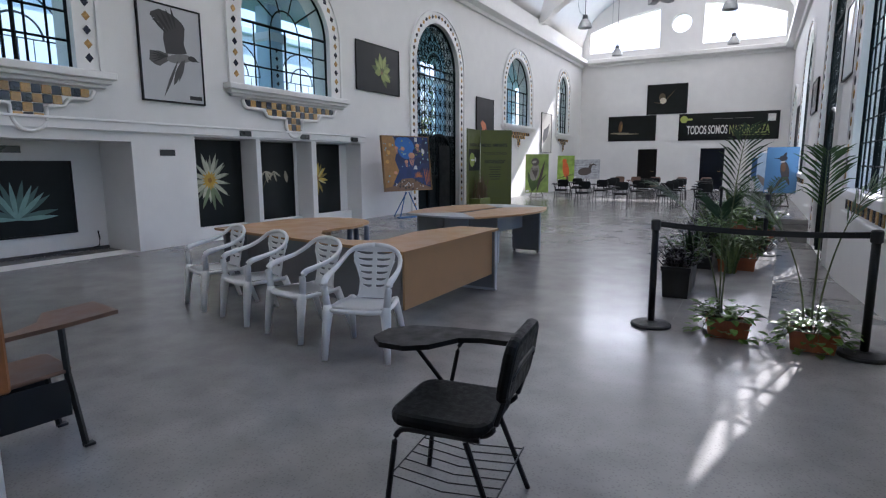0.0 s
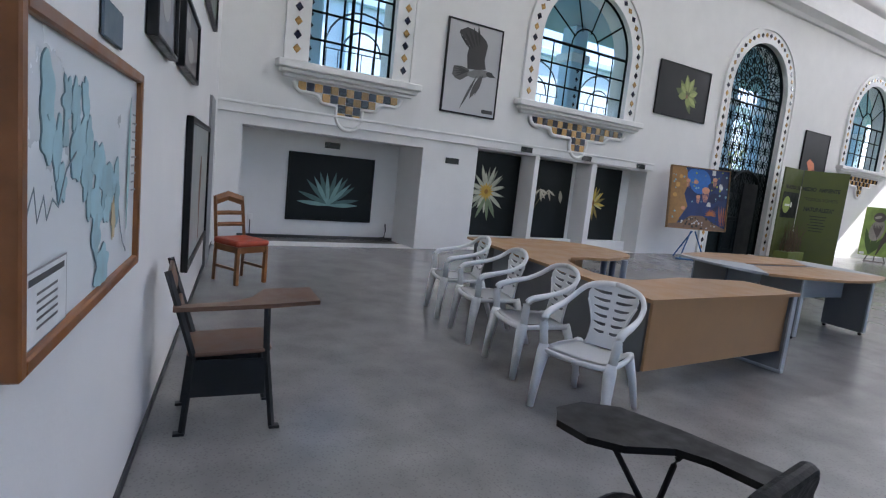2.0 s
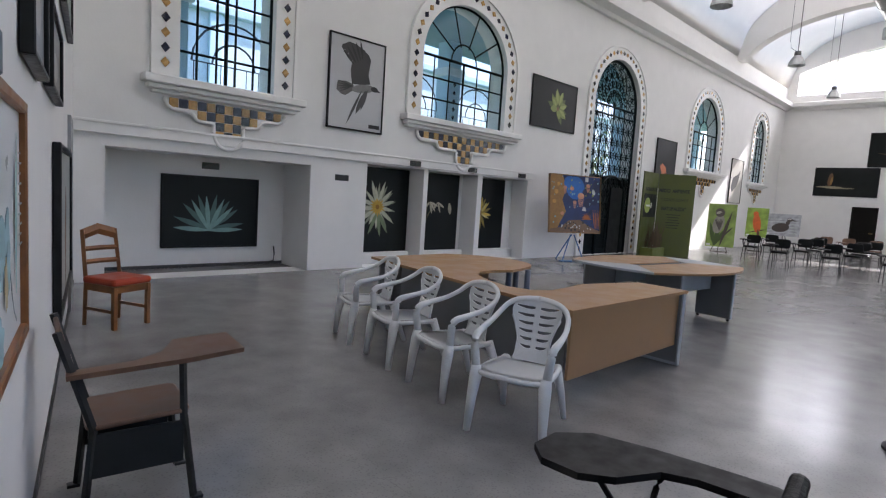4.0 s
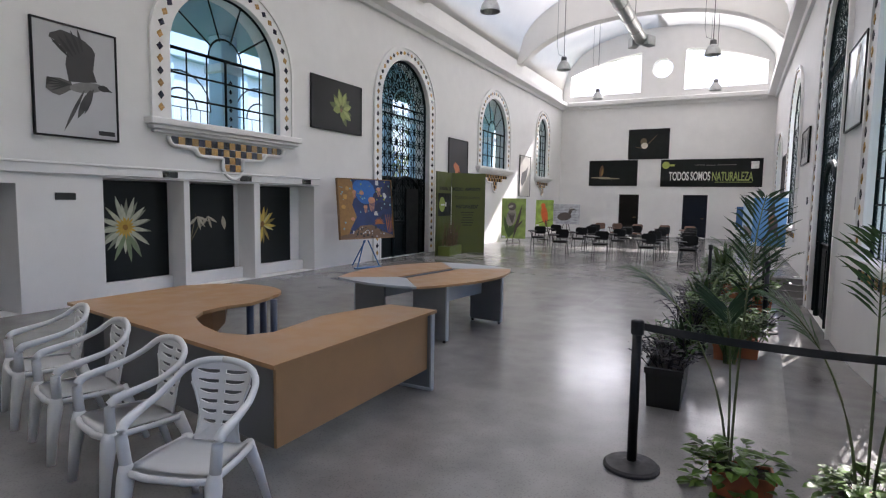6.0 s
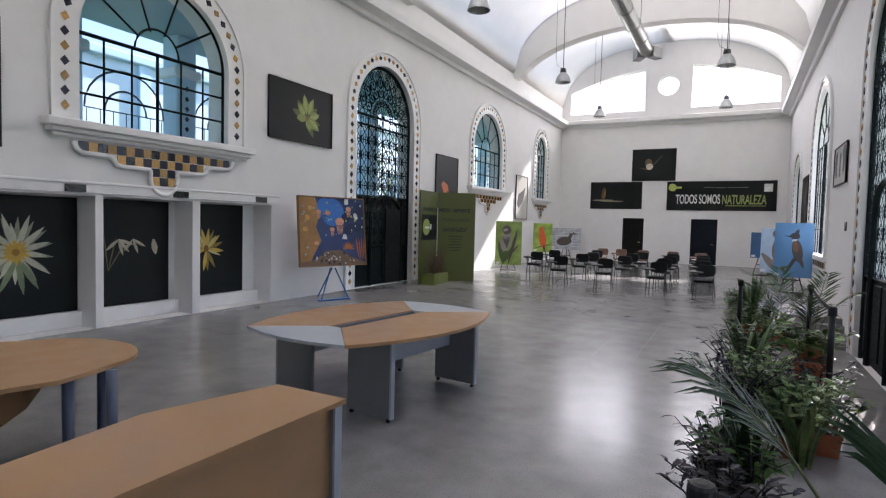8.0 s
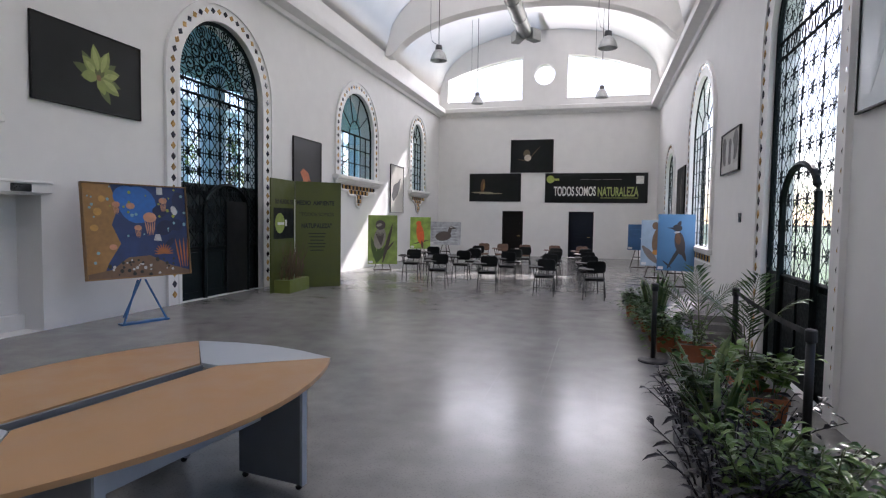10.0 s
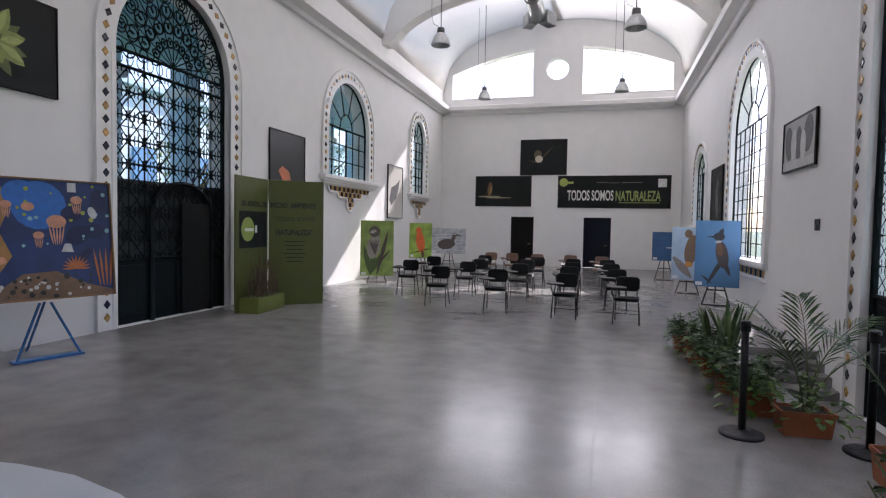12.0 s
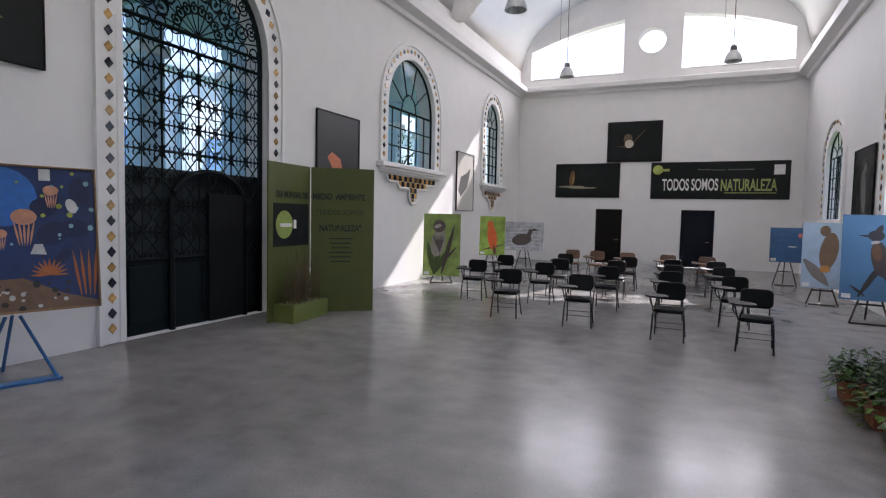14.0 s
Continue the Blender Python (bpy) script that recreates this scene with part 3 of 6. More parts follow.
ge = gate(east, ME, W_EAST[2], 1.0, 0.5, (0.4, 0.36), 0.09, (15.2, 16.6, 2.6), "door_4", "tall arched iron and glass door with dark lower panels", 0.4)
g = part("pane", plate([arch(14.5, 17.3, 1.0, 4.6, 5.97)], lambda u, v, d: east(u, v, 0.13 + d), 0.006), M["east_glass"], ge)
g.visible_shadow = False
surround(ge, east, ME, W_EAST[2], PIT_Z + 0.01, band=0.36, off=0.26, step=0.22)

# niches of the lower west wall
x = XL - 0.5
bm = B((x - 0.12, x, 8.4, 13.8, 0.0, 2.2))
structure("wall_niche_back", bm, M["wall"], "white plastered back of the niches", "wall")
bm = B((XL - 1.1, XL - 0.95, 3.8, 7.3, 0.0, 2.1), (XL - 0.95, XL - 0.5, 3.8, 3.95, 0.0, 2.1), (XL - 0.95, XL - 0.5, 7.18, 7.3, 0.0, 2.1), (XL - 0.95, XL - 0.5, 3.95, 7.18, 1.9, 2.1))
structure("wall_alcove", bm, M["wall"], "white plastered alcove in the long wall", "wall")
structure("trim_string_course", B((XL, XL + 0.055, 3.3, 13.68, 2.06, 2.24), (XL, XL + 0.08, 3.3, 13.68, 2.2, 2.24), bevel=0.008), M["trim"], "white moulded string course over the niches", "moulding")
structure("baseboard_alcove", B((XL - 0.95, XL - 0.93, 3.95, 7.18, 0.004, 0.06)), mat("dark_cable_grey", (0.06, 0.06, 0.06), 0.6), "dark grey strip along the foot of the alcove", "baseboard")
for k, (a, b) in enumerate(NICHES):
    structure("trim_niche_plinth", B((XL - 0.5, XL - 0.36, a + 0.002, b - 0.002, 0.003, 0.24), bevel=0.01), M["trim"], "white plinth at the foot of a niche", "plinth")

# back wall beside the entrance, set at a slant
S0 = Vector((-1.7, 2.075, 0))
SD = Vector((math.cos(radians(167.65)), math.sin(radians(167.65)), 0))
SM = Matrix.Translation(S0) @ Matrix.Rotation(radians(167.65), 4, "Z")     # local x runs along the wall, -y faces the hall


def south(u, v, d):
    return SM @ Vector((u, d, v))


structure("wall_south", plate([rect(-1.2, 7.3, -0.3, 8.2)], south, 0.25), M["wall"], "white plastered wall beside the entrance", "wall")
structure("wall_closing", B((XL - 0.5, XR + 0.4, -1.7, -1.5, -0.6, 11.0)), M["wall"], "plain white wall closing the entrance hall", "wall")
structure("baseboard_south", plate([rect(-1.19, 7.0, 0.003, 0.05)], lambda u, v, d: SM @ Vector((u, -0.012 + d, v)), 0.012), mat("dark_skirting", (0.05, 0.05, 0.05), 0.6), "thin dark skirting along the wall", "baseboard")

# floor joints and worn patches
joint = mat("floor_joint_dirt", (0.16, 0.15, 0.14), 0.6, vary=0.4, scale=30)
bm = bmesh.new()


def joint_line(a, b, w=0.006):
    a, b = Vector((*a, 0)), Vector((*b, 0))
    d = (b - a).normalized()
    nrm = Vector((-d.y, d.x, 0)) * w / 2
    bm.faces.new([bm.verts.new(p + Vector((0, 0, 0.0012))) for p in (a - nrm, b - nrm, b + nrm, a + nrm)])


for xx, a, b in ((-1.59, 12.45, 13.7), (-1.06, 12.45, 15.6), (-0.51, 12.45, 13.09), (0.18, 6.98, 16.8)):
    joint_line((xx, a), (xx, b))
for yy, a, b in ((12.45, -1.59, -0.5), (13.08, -1.59, -0.5), (13.7, -1.59, -1.06), (6.98, 0.18, 0.94), (10.2, -1.9, 0.18), (16.8, -2.8, 0.2), (3.7, -1.9, 0.9), (8.6, 0.18, 0.94), (10.4, 0.18, 0.94)):
    joint_line((a, yy), (b, yy), 0.004)
joint_line((-2.2, 3.1), (-1.75, 3.95), 0.004)
joint_line((-3.6, 4.0), (-0.6, 4.4), 0.003)
tagged(part("floor_joint", bm, joint), "fine dirty joints and cracks in the cement floor", "floor joint", kind="structure")

# ---- outside ----
ground = mat("sunlit_paving", (0.42, 0.40, 0.36), 0.8, vary=0.25, scale=1.5)
lawn = mat("garden_lawn", (0.10, 0.16, 0.05), 0.9, vary=0.5, scale=3, bump=0.3)
bm = bmesh.new()
for a, b, c, d in ((-2500, XL - 1.2, -2500, 2500), (XR + 0.36, 2500, -2500, 2500), (XL - 1.2, XR + 0.36, YF + 0.9, 2500), (XL - 1.2, XR + 0.36, -2500, -1.7)):
    bm.faces.new([bm.verts.new(p) for p in ((a, c, -0.55), (b, c, -0.55), (b, d, -0.55), (a, d, -0.55))])
tagged(part("ground", bm, lawn), "sunlit ground and lawn outside the hall", "ground", kind="structure")

gal = mat("pale_blue_plaster", (0.50, 0.68, 0.80), 0.7, vary=0.12, scale=3)
galw = mat("sunlit_white_plaster", (0.82, 0.84, 0.86), 0.7, vary=0.08, scale=3)
structure("pavement", B((-13.4, XL - 1.2, 0, 36, -0.54, -0.05)), ground, "paved gallery floor outside the windows", "pavement")
structure("gallery_ceiling", B((-13.4, XL - 0.5, 0, 36, 6.25, 6.5)), mat("teal_ceiling_paint", (0.19, 0.37, 0.45), 0.7, vary=0.1), "teal painted gallery ceiling outside the windows", "ceiling")
col = thing("gallery_pillar", "pale blue square pillar with a band of diamond tiles", "pillar", group="gallery pillars")
part("shaft", B((-0.28, 0.28, -0.28, 0.28, -0.5, 6.25), bevel=0.03), gal, col)
part("base", B((-0.36, 0.36, -0.36, 0.36, -0.5, 0.3), bevel=0.03), galw, col)
part("capital", B((-0.38, 0.38, -0.38, 0.38, 5.2, 5.45), bevel=0.04), galw, col)
for k in range(18):
    child_at("diamond_tile", DIA[1], col, pose(0.284, 0, 0.7 + 0.25 * k, 0, 0, 90))
for k, y in enumerate((3.4, 6.1, 8.9, 11.6, 14.4, 17.1, 19.9, 22.6, 25.4, 28.1, 30.9, 33.6)):
    if k == 0:
        col.matrix_basis = pose(-12.6, y, 0)
    else:
        copy_thing(col, pose(-12.6, y, 0))
screen_iron = mat("dark_screen_iron", (0.05, 0.07, 0.1), 0.5)
# iron screens with arches between the pillars, and a house across the court
for y in (7.5, 10.25, 13.0, 15.75, 18.5, 21.25, 24.0, 26.75, 29.5):
    scr = thing("gallery_screen", "dark arched iron screen between blue pillars", "screen", group="gallery screens")
    for i in range(7):
        part("upright", T([(-12.6, y - 0.9 + 0.3 * i, 0), (-12.6, y - 0.9 + 0.3 * i, 4.1)], r=0.012, n=4), screen_iron, scr)
    for r_ in (0.95, 0.5):
        part("arch", T([(-12.6, y + r_ * math.cos(a), 4.1 + r_ * math.sin(a)) for a in np.linspace(0, math.pi, 13)], r=0.025, n=4), screen_iron, scr)
    for z in (0.9, 2.2, 3.2, 4.1):
        part("rail", T([(-12.6, y - 0.95, z), (-12.6, y + 0.95, z)], r=0.015, n=4), screen_iron, scr)
house = thing("courtyard_house", "white and blue house across the sunlit courtyard", "house")
part("wall", B((-30, -26, -10, 60, -0.5, 9)), mat("pale_blue_house_plaster", (0.60, 0.72, 0.82), 0.7, vary=0.12, scale=2), house)
part("roof", B((-30.5, -25.6, -10, 60, 9.0, 9.4), bevel=0.05), mat("pale_blue_roof_edge", (0.42, 0.56, 0.68), 0.8), house)
for y in range(-6, 58, 5):
    part("window", B((-25.99, -25.9, y, y + 1.6, 3.4, 5.8), (-25.99, -25.9, y, y + 1.6, 0.6, 2.4), bevel=0.02), mat("blue_shutter", (0.10, 0.26, 0.5), 0.5), house)
    part("pilaster", B((-25.98, -25.75, y - 1.9, y - 1.3, -0.5, 9.0), bevel=0.03), gal, house)

leafm = mat("garden_leaves", (0.09, 0.17, 0.04), 0.6, vary=0.6, scale=2, rand=0.3)
leaf2 = mat("yellow_garden_leaves", (0.26, 0.27, 0.05), 0.6, vary=0.5, scale=2)
bark = mat("bark", (0.12, 0.09, 0.06), 0.9, vary=0.4, scale=12, bump=0.5)
rng = random.Random(7)


def tree(x, y, h, spread, n, leaf, zmin):
    t = thing("garden_tree", "leafy garden tree seen through the windows", "tree", pose(x, y, -0.55), group="garden trees")
    bm = bmesh.new()
    tube(bm, [(0, 0, 0), (0.08, 0.05, h * 0.35), (0, 0.1, h * 0.7)], [0.2, 0.14, 0.06], 8)
    for k in range(6):
        a = rng.uniform(0, 6.28)
        tube(bm, [(0.05, 0.05, h * (0.3 + 0.06 * k)), (math.cos(a) * spread * 0.3, math.sin(a) * spread * 0.3, h * (0.45 + 0.06 * k)), (math.cos(a) * spread * 0.7, math.sin(a) * spread * 0.7, h * (0.6 + 0.05 * k))], [0.07, 0.05, 0.02], 6)
    part("trunk", bm, bark, t)
    verts, faces = [], []
    cl = [(rng.gauss(0, spread * 0.45), rng.gauss(0, spread * 0.45), rng.uniform(zmin, h)) for _ in range(26)]
    for k in range(n):
        c = rng.choice(cl)
        p = Vector(c) + Vector((rng.gauss(0, 0.4), rng.gauss(0, 0.4), rng.gauss(0, 0.35)))
        d = Vector((rng.uniform(-1, 1), rng.uniform(-1, 1), rng.uniform(-1, 0.6))).normalized()
        s = d.cross(Vector((rng.uniform(-1, 1), rng.uniform(-1, 1), 1))).normalized()
        L = rng.uniform(0.12, 0.26)
        i = len(verts)
        verts += [p, p + d * L * 0.5 + s * L * 0.25, p + d * L, p + d * L * 0.5 - s * L * 0.25]
        faces.append((i, i + 1, i + 2, i + 3))
    me = bpy.data.meshes.new("crown")
    me.from_pydata(verts, [], faces)
    me.materials.append(leaf)
    o = new("crown", me)
    o.parent = t
    return t


for x, y, h, s, leaf, zm in ((-19.0, 34.0, 6.5, 2.4, leaf2, 2.0), (-19.5, 45.0, 5.5, 2.4, leafm, 0.8), (-18.5, 51.0, 5.5, 2.4, leaf2, 0.8), (12.0, 34.0, 4.6, 2.6, leafm, 0.6), (11.0, 48.0, 5.5, 2.8, leafm, 0.8), (13.0, 24.0, 3.6, 2.4, leaf2, 0.5), (-16.5, 27.5, 6.0, 1.9, leafm, 1.8), (-16.2, 37.5, 7.0, 2.4, leafm, 1.5)):
    tree(x, y, h, s, 1100, leaf, zm)

# ---- pictures ----
PAINT = {}


def paint(c, rough=0.55, vary=0.25):
    key = (*c, rough)
    if key not in PAINT:
        PAINT[key] = mat("paint", c, rough, vary=vary, scale=14)
    return PAINT[key]


def ell(cx, cz, rx, rz, rot=0.0, n=18):
    a0 = radians(rot)
    return [(cx + rx * math.cos(t) * math.cos(a0) - rz * math.sin(t) * math.sin(a0), cz + rx * math.cos(t) * math.sin(a0) + rz * math.sin(t) * math.cos(a0)) for t in (2 * math.pi * i / n for i in range(n))]


def petal(cx, cz, ang, length, width, start=0.0):
    """A leaf or petal from a centre outwards; ang in degrees from upright, to the right."""
    a = radians(ang)
    d, s = (math.sin(a), math.cos(a)), (math.cos(a), -math.sin(a))
    out = []
    for t, w in ((0, 0.25), (0.3, 0.85), (0.55, 1.0), (0.8, 0.62), (1.0, 0.04)):
        out.append((t, w))
    left = [(cx + d[0] * (start + (length - start) * t) + s[0] * width / 2 * w, cz + d[1] * (start + (length - start) * t) + s[1] * width / 2 * w) for t, w in out]
    right = [(cx + d[0] * (start + (length - start) * t) - s[0] * width / 2 * w, cz + d[1] * (start + (length - start) * t) - s[1] * width / 2 * w) for t, w in out[::-1]]
    return left + right


def picture(name, label, category, w, h, m, ground, layers, border=0.03, depth=0.045, border_mat=None, tilt=0.0, group=""):
    """A framed picture; layers of (part name, colour, loops) lie on its ground."""
    t = thing(name, label, category, m @ Matrix.Rotation(radians(-tilt), 4, "X"), group=group)
    if border:
        b = border
        part("frame", B((-w / 2, -w / 2 + b, -depth, 0, -h / 2, h / 2), (w / 2 - b, w / 2, -depth, 0, -h / 2, h / 2), (-w / 2 + b, w / 2 - b, -depth, 0, -h / 2, -h / 2 + b), (-w / 2 + b, w / 2 - b, -depth, 0, h / 2 - b, h / 2), bevel=0.005), border_mat or M["frame"], t)
        part("canvas", B((-w / 2 + b, w / 2 - b, -depth * 0.6, -0.004, -h / 2 + b, h / 2 - b)), ground, t)
        f = depth * 0.6
    else:
        part("canvas", B((-w / 2, w / 2, -depth, 0, -h / 2, h / 2), bevel=0.006), ground, t)
        f = depth
    lift = min(0.0014, 0.006 / max(1, len(layers)))
    for k, (pn, c, loops) in enumerate(layers):
        y = -f - 0.0015 - lift * k
        one = pn if len(loops) == 1 else pn[:-3] + "f" if pn.endswith("leaves") else pn[:-1] if pn.endswith("s") else pn
        for i, lp in enumerate(loops):
            lp = [(min(max(u, -w / 2 + border), w / 2 - border), min(max(v, -h / 2 + border), h / 2 - border)) for u, v in lp]
            y1 = y - lift * 0.8 * i / len(loops)
            bm = bmesh.new()
            try:
                plate([lp], lambda u, v, d: (u, y1 + d, v), 0.001, bm)
            except (ValueError, IndexError):
                pass
            if bm.faces:
                part(one, bm, c if not isinstance(c, tuple) else paint(c), t)
            else:
                bm.free()
    return t


def on_west(y0, y1, z0, z1, d=0.0):
    return pose(XL + 0.012 - d, (y0 + y1) / 2, (z0 + z1) / 2, 0, 0, 90), y1 - y0, z1 - z0


def on_east(y0, y1, z0, z1):
    return pose(XR - 0.012, (y0 + y1) / 2, (z0 + z1) / 2, 0, 0, -90), y1 - y0, z1 - z0


def on_north(x0, x1, z0, z1, out=0.012):
    return pose((x0 + x1) / 2, YF - out, (z0 + z1) / 2), x1 - x0, z1 - z0


grey_ground = mat("grey_photo_paper", (0.50, 0.50, 0.51), 0.35, vary=0.12, scale=0.8)
black_ground = mat("black_photo_canvas", (0.008, 0.010, 0.010), 0.45, vary=0.5, scale=3, spec=0.25)
dark, mid = (0.03, 0.028, 0.028), (0.16, 0.155, 0.15)

m, w, h = on_west(7.43, 8.69, 2.61, 4.30)
wing = [(-0.36, 0.66), (-0.3, 0.69), (-0.21, 0.74), (-0.05, 0.72), (0.12, 0.66), (0.24, 0.58), (0.29, 0.5), (0.25, 0.22), (0.3, 0.06), (0.1, 0.02), (-0.12, 0.0), (-0.16, 0.25), (-0.13, 0.42), (-0.24, 0.47), (-0.22, 0.52), (-0.34, 0.53), (-0.3, 0.57), (-0.38, 0.6)]
tail = [(-0.43, 0.01), (-0.25, 0.03), (-0.09, 0.0), (-0.06, -0.1), (-0.26, -0.23), (-0.36, -0.21), (-0.45, -0.15)]
picture("framed_photo", "grey photo of a soaring bird in a thin black frame", "picture", w, h, m, grey_ground, [
    ("dark_wing", (0.045, 0.042, 0.042), [wing]),
    ("wing_feathers", (0.02, 0.019, 0.019), [petal(-0.1 + 0.05 * k, 0.36 + 0.03 * k, -48 + 9 * k, 0.34, 0.05) for k in range(5)]),
    ("tail", (0.10, 0.095, 0.09), [tail]),
    ("tail_bars", (0.03, 0.03, 0.03), [petal(-0.1, -0.04, 262 + 9 * k, 0.33, 0.022) for k in range(-2, 3)]),
    ("body", (0.20, 0.195, 0.19), [ell(0.14, -0.05, 0.26, 0.08, 10)]),
    ("lower_wing", (0.07, 0.068, 0.066), [petal(0.2, -0.08, 205, 0.5, 0.11), petal(0.1, -0.1, 206, 0.72, 0.055), petal(0.24, -0.06, 200, 0.42, 0.07)]),
    ("head", dark, [ell(0.4, -0.02, 0.085, 0.05, -5)]),
    ("beak", dark, [[(0.46, 0.0), (0.55, -0.06), (0.46, -0.06)]]),
    ("caption_plate", dark, [rect(0.3, 0.56, -0.76, -0.69)]),
])
m, w, h = on_west(13.39, 15.41, 3.44, 4.71)
green = (0.30, 0.36, 0.08)
picture("flower_photo", "photo of a pale green flower on black, unframed", "picture", w, h, m, black_ground, [
    ("back_petals", (0.10, 0.13, 0.035), [petal(0.12, -0.08, a, 0.46, 0.17) for a in (-72, -38, 52, 100, 148)]),
    ("petals", (0.24, 0.29, 0.075), [petal(0.15, -0.05, a, n_, 0.2) for a, n_ in ((-50, 0.4), (-12, 0.5), (24, 0.48), (74, 0.42), (122, 0.46), (160, 0.3), (-100, 0.34))]),
    ("pale_petals", (0.36, 0.40, 0.13), [petal(0.16, -0.05, a, n_, 0.1, 0.08) for a, n_ in ((-15, 0.46), (20, 0.44), (78, 0.38), (118, 0.42), (-54, 0.34))]),
    ("dark_hearts", (0.10, 0.11, 0.03), [petal(0.15, -0.08, a, 0.16, 0.07) for a in (-30, 5, 40)]),
    ("stamens", (0.22, 0.12, 0.05), [ell(0.14, -0.08, 0.045, 0.05)]),
], border=0.012)
m, w, h = on_west(20.6, 22.18, 2.25, 3.965)
picture("framed_photo", "dark grey photo of an orange bird in a black frame", "picture", w, h, m, mat("charcoal_photo", (0.035, 0.036, 0.04), 0.4, vary=0.4, scale=1), [
    ("orange_bird", (0.62, 0.20, 0.10), [[(-0.42, -0.1), (-0.25, 0.02), (0.05, -0.1), (0.15, -0.35), (0.0, -0.6), (-0.35, -0.55), (-0.25, -0.3)]]),
    ("dark_wing", (0.22, 0.05, 0.03), [[(0.0, -0.3), (0.15, -0.3), (0.3, -0.55), (0.35, -0.78), (-0.1, -0.78), (-0.15, -0.55)]]),
])
m, w, h = on_west(27.92, 29.42, 2.0, 3.93)
picture("framed_photo", "pale photo of a perched dark bird in a thin black frame", "picture", w, h, m, mat("cream_photo", (0.62, 0.60, 0.55), 0.4, vary=0.1, scale=1), [
    ("bird", (0.10, 0.10, 0.10), [[(-0.6, -0.3), (-0.4, 0.15), (0.1, 0.3), (0.45, 0.5), (0.3, 0.1), (0.1, -0.2), (-0.4, -0.5)]]),
], border=0.02)
m, w, h = on_west(4.97, 6.65, 0.35, 1.58, 0.95)
picture("agave_photo", "photo of a blue-green agave on black in a black frame", "picture", w, h, m, black_ground, [
    ("dark_leaves", (0.08, 0.16, 0.15), [petal(-0.05, -0.3, a, 0.62, 0.09) for a in (-70, -45, -18, 12, 35, 55, 80)]),
    ("pale_leaves", (0.22, 0.38, 0.36), [petal(-0.05, -0.32, a, 0.6, 0.08) for a in (-85, -30, -5, 25, 45, 88)]),
], border=0.025)
flowers = [
    [("back_petals", (0.26, 0.28, 0.20), [petal(-0.1, 0.06, a, 0.47 + 0.04 * (a % 3), 0.075) for a in range(4, 360, 24)]),
     ("petals", (0.52, 0.53, 0.40), [petal(-0.1, 0.06, a, 0.42 + 0.05 * (a % 4), 0.085) for a in range(-8, 350, 27)]),
     ("lower_petals", (0.20, 0.26, 0.14), [petal(-0.08, -0.02, a, 0.55, 0.09) for a in (150, 172, 205)]),
     ("yellow_centre", (0.58, 0.36, 0.05), [petal(-0.1, 0.06, a, 0.17 + 0.02 * (a % 3), 0.05) for a in range(0, 360, 22)]),
     ("dark_centre", (0.35, 0.17, 0.02), [ell(-0.1, 0.06, 0.05, 0.05)])],
    [("stalks", (0.14, 0.12, 0.05), [petal(-0.38, -0.3, a, 0.6, 0.022) for a in (14, 32, -6)]),
     ("drooping_petals", (0.42, 0.38, 0.28), [petal(-0.2, 0.22, a, 0.28, 0.06) for a in (110, 140, 165, -130)] + [petal(0.05, 0.22, a, 0.26, 0.055) for a in (120, 160, -140)] + [petal(0.42, 0.22, 170, 0.28, 0.12)]),
     ("pale_edges", (0.55, 0.5, 0.4), [petal(-0.2, 0.23, a, 0.24, 0.02) for a in (112, 142)] + [petal(0.05, 0.23, 122, 0.22, 0.02)])],
    [("back_petals", (0.28, 0.20, 0.04), [petal(-0.2, 0.0, a, 0.42, 0.08) for a in (-70, -40, 25, 70, 175, 150)]),
     ("petals", (0.62, 0.44, 0.08), [petal(-0.2, 0.0, a, 0.42, 0.085) for a in (-55, -15, 8, 48, 95, 188, -100)]),
     ("pale_petals", (0.62, 0.54, 0.22), [petal(-0.2, 0.0, a, 0.36, 0.05) for a in (-30, 40, 110)]),
     ("dark_centre", (0.25, 0.11, 0.02), [ell(-0.2, 0.02, 0.055, 0.07)])],
]
for (a, b), lay, short in zip(NICHES, flowers, (0.01, 0.14, 0.34)):
    b -= short
    picture("flower_photo", "tall black panel with a flower photo standing in a niche", "picture", b - a, 1.76, pose(XL - 0.49, (a + b) / 2, 0.245 + 0.88, 0, 0, 90), black_ground, lay, border=0.0, depth=0.03, group="niche panels")
# black name plates
plate_m = mat("black_name_plate", (0.01, 0.01, 0.01), 0.3)
for y, z, x in ((7.84, 1.72, 0.0), (9.6, 2.13, 0.056), (11.35, 2.13, 0.056), (13.2, 2.13, 0.056), (5.78, 1.76, -0.95)):
    tagged(part("name_plate", B((XL + x + 0.001, XL + x + 0.016, y - 0.15, y + 0.15, z - 0.055, z + 0.055), bevel=0.004), plate_m), "small black name plate fixed to the wall", "name plate", "name plates")
for y, z in ((12.7, 1.8), (18.95, 1.88)):
    tagged(part("wall_switch", B((XR - 0.016, XR - 0.001, y - 0.1, y + 0.1, z - 0.09, z + 0.09), bevel=0.004), plate_m), "small black plate on the white wall", "name plate", "name plates")

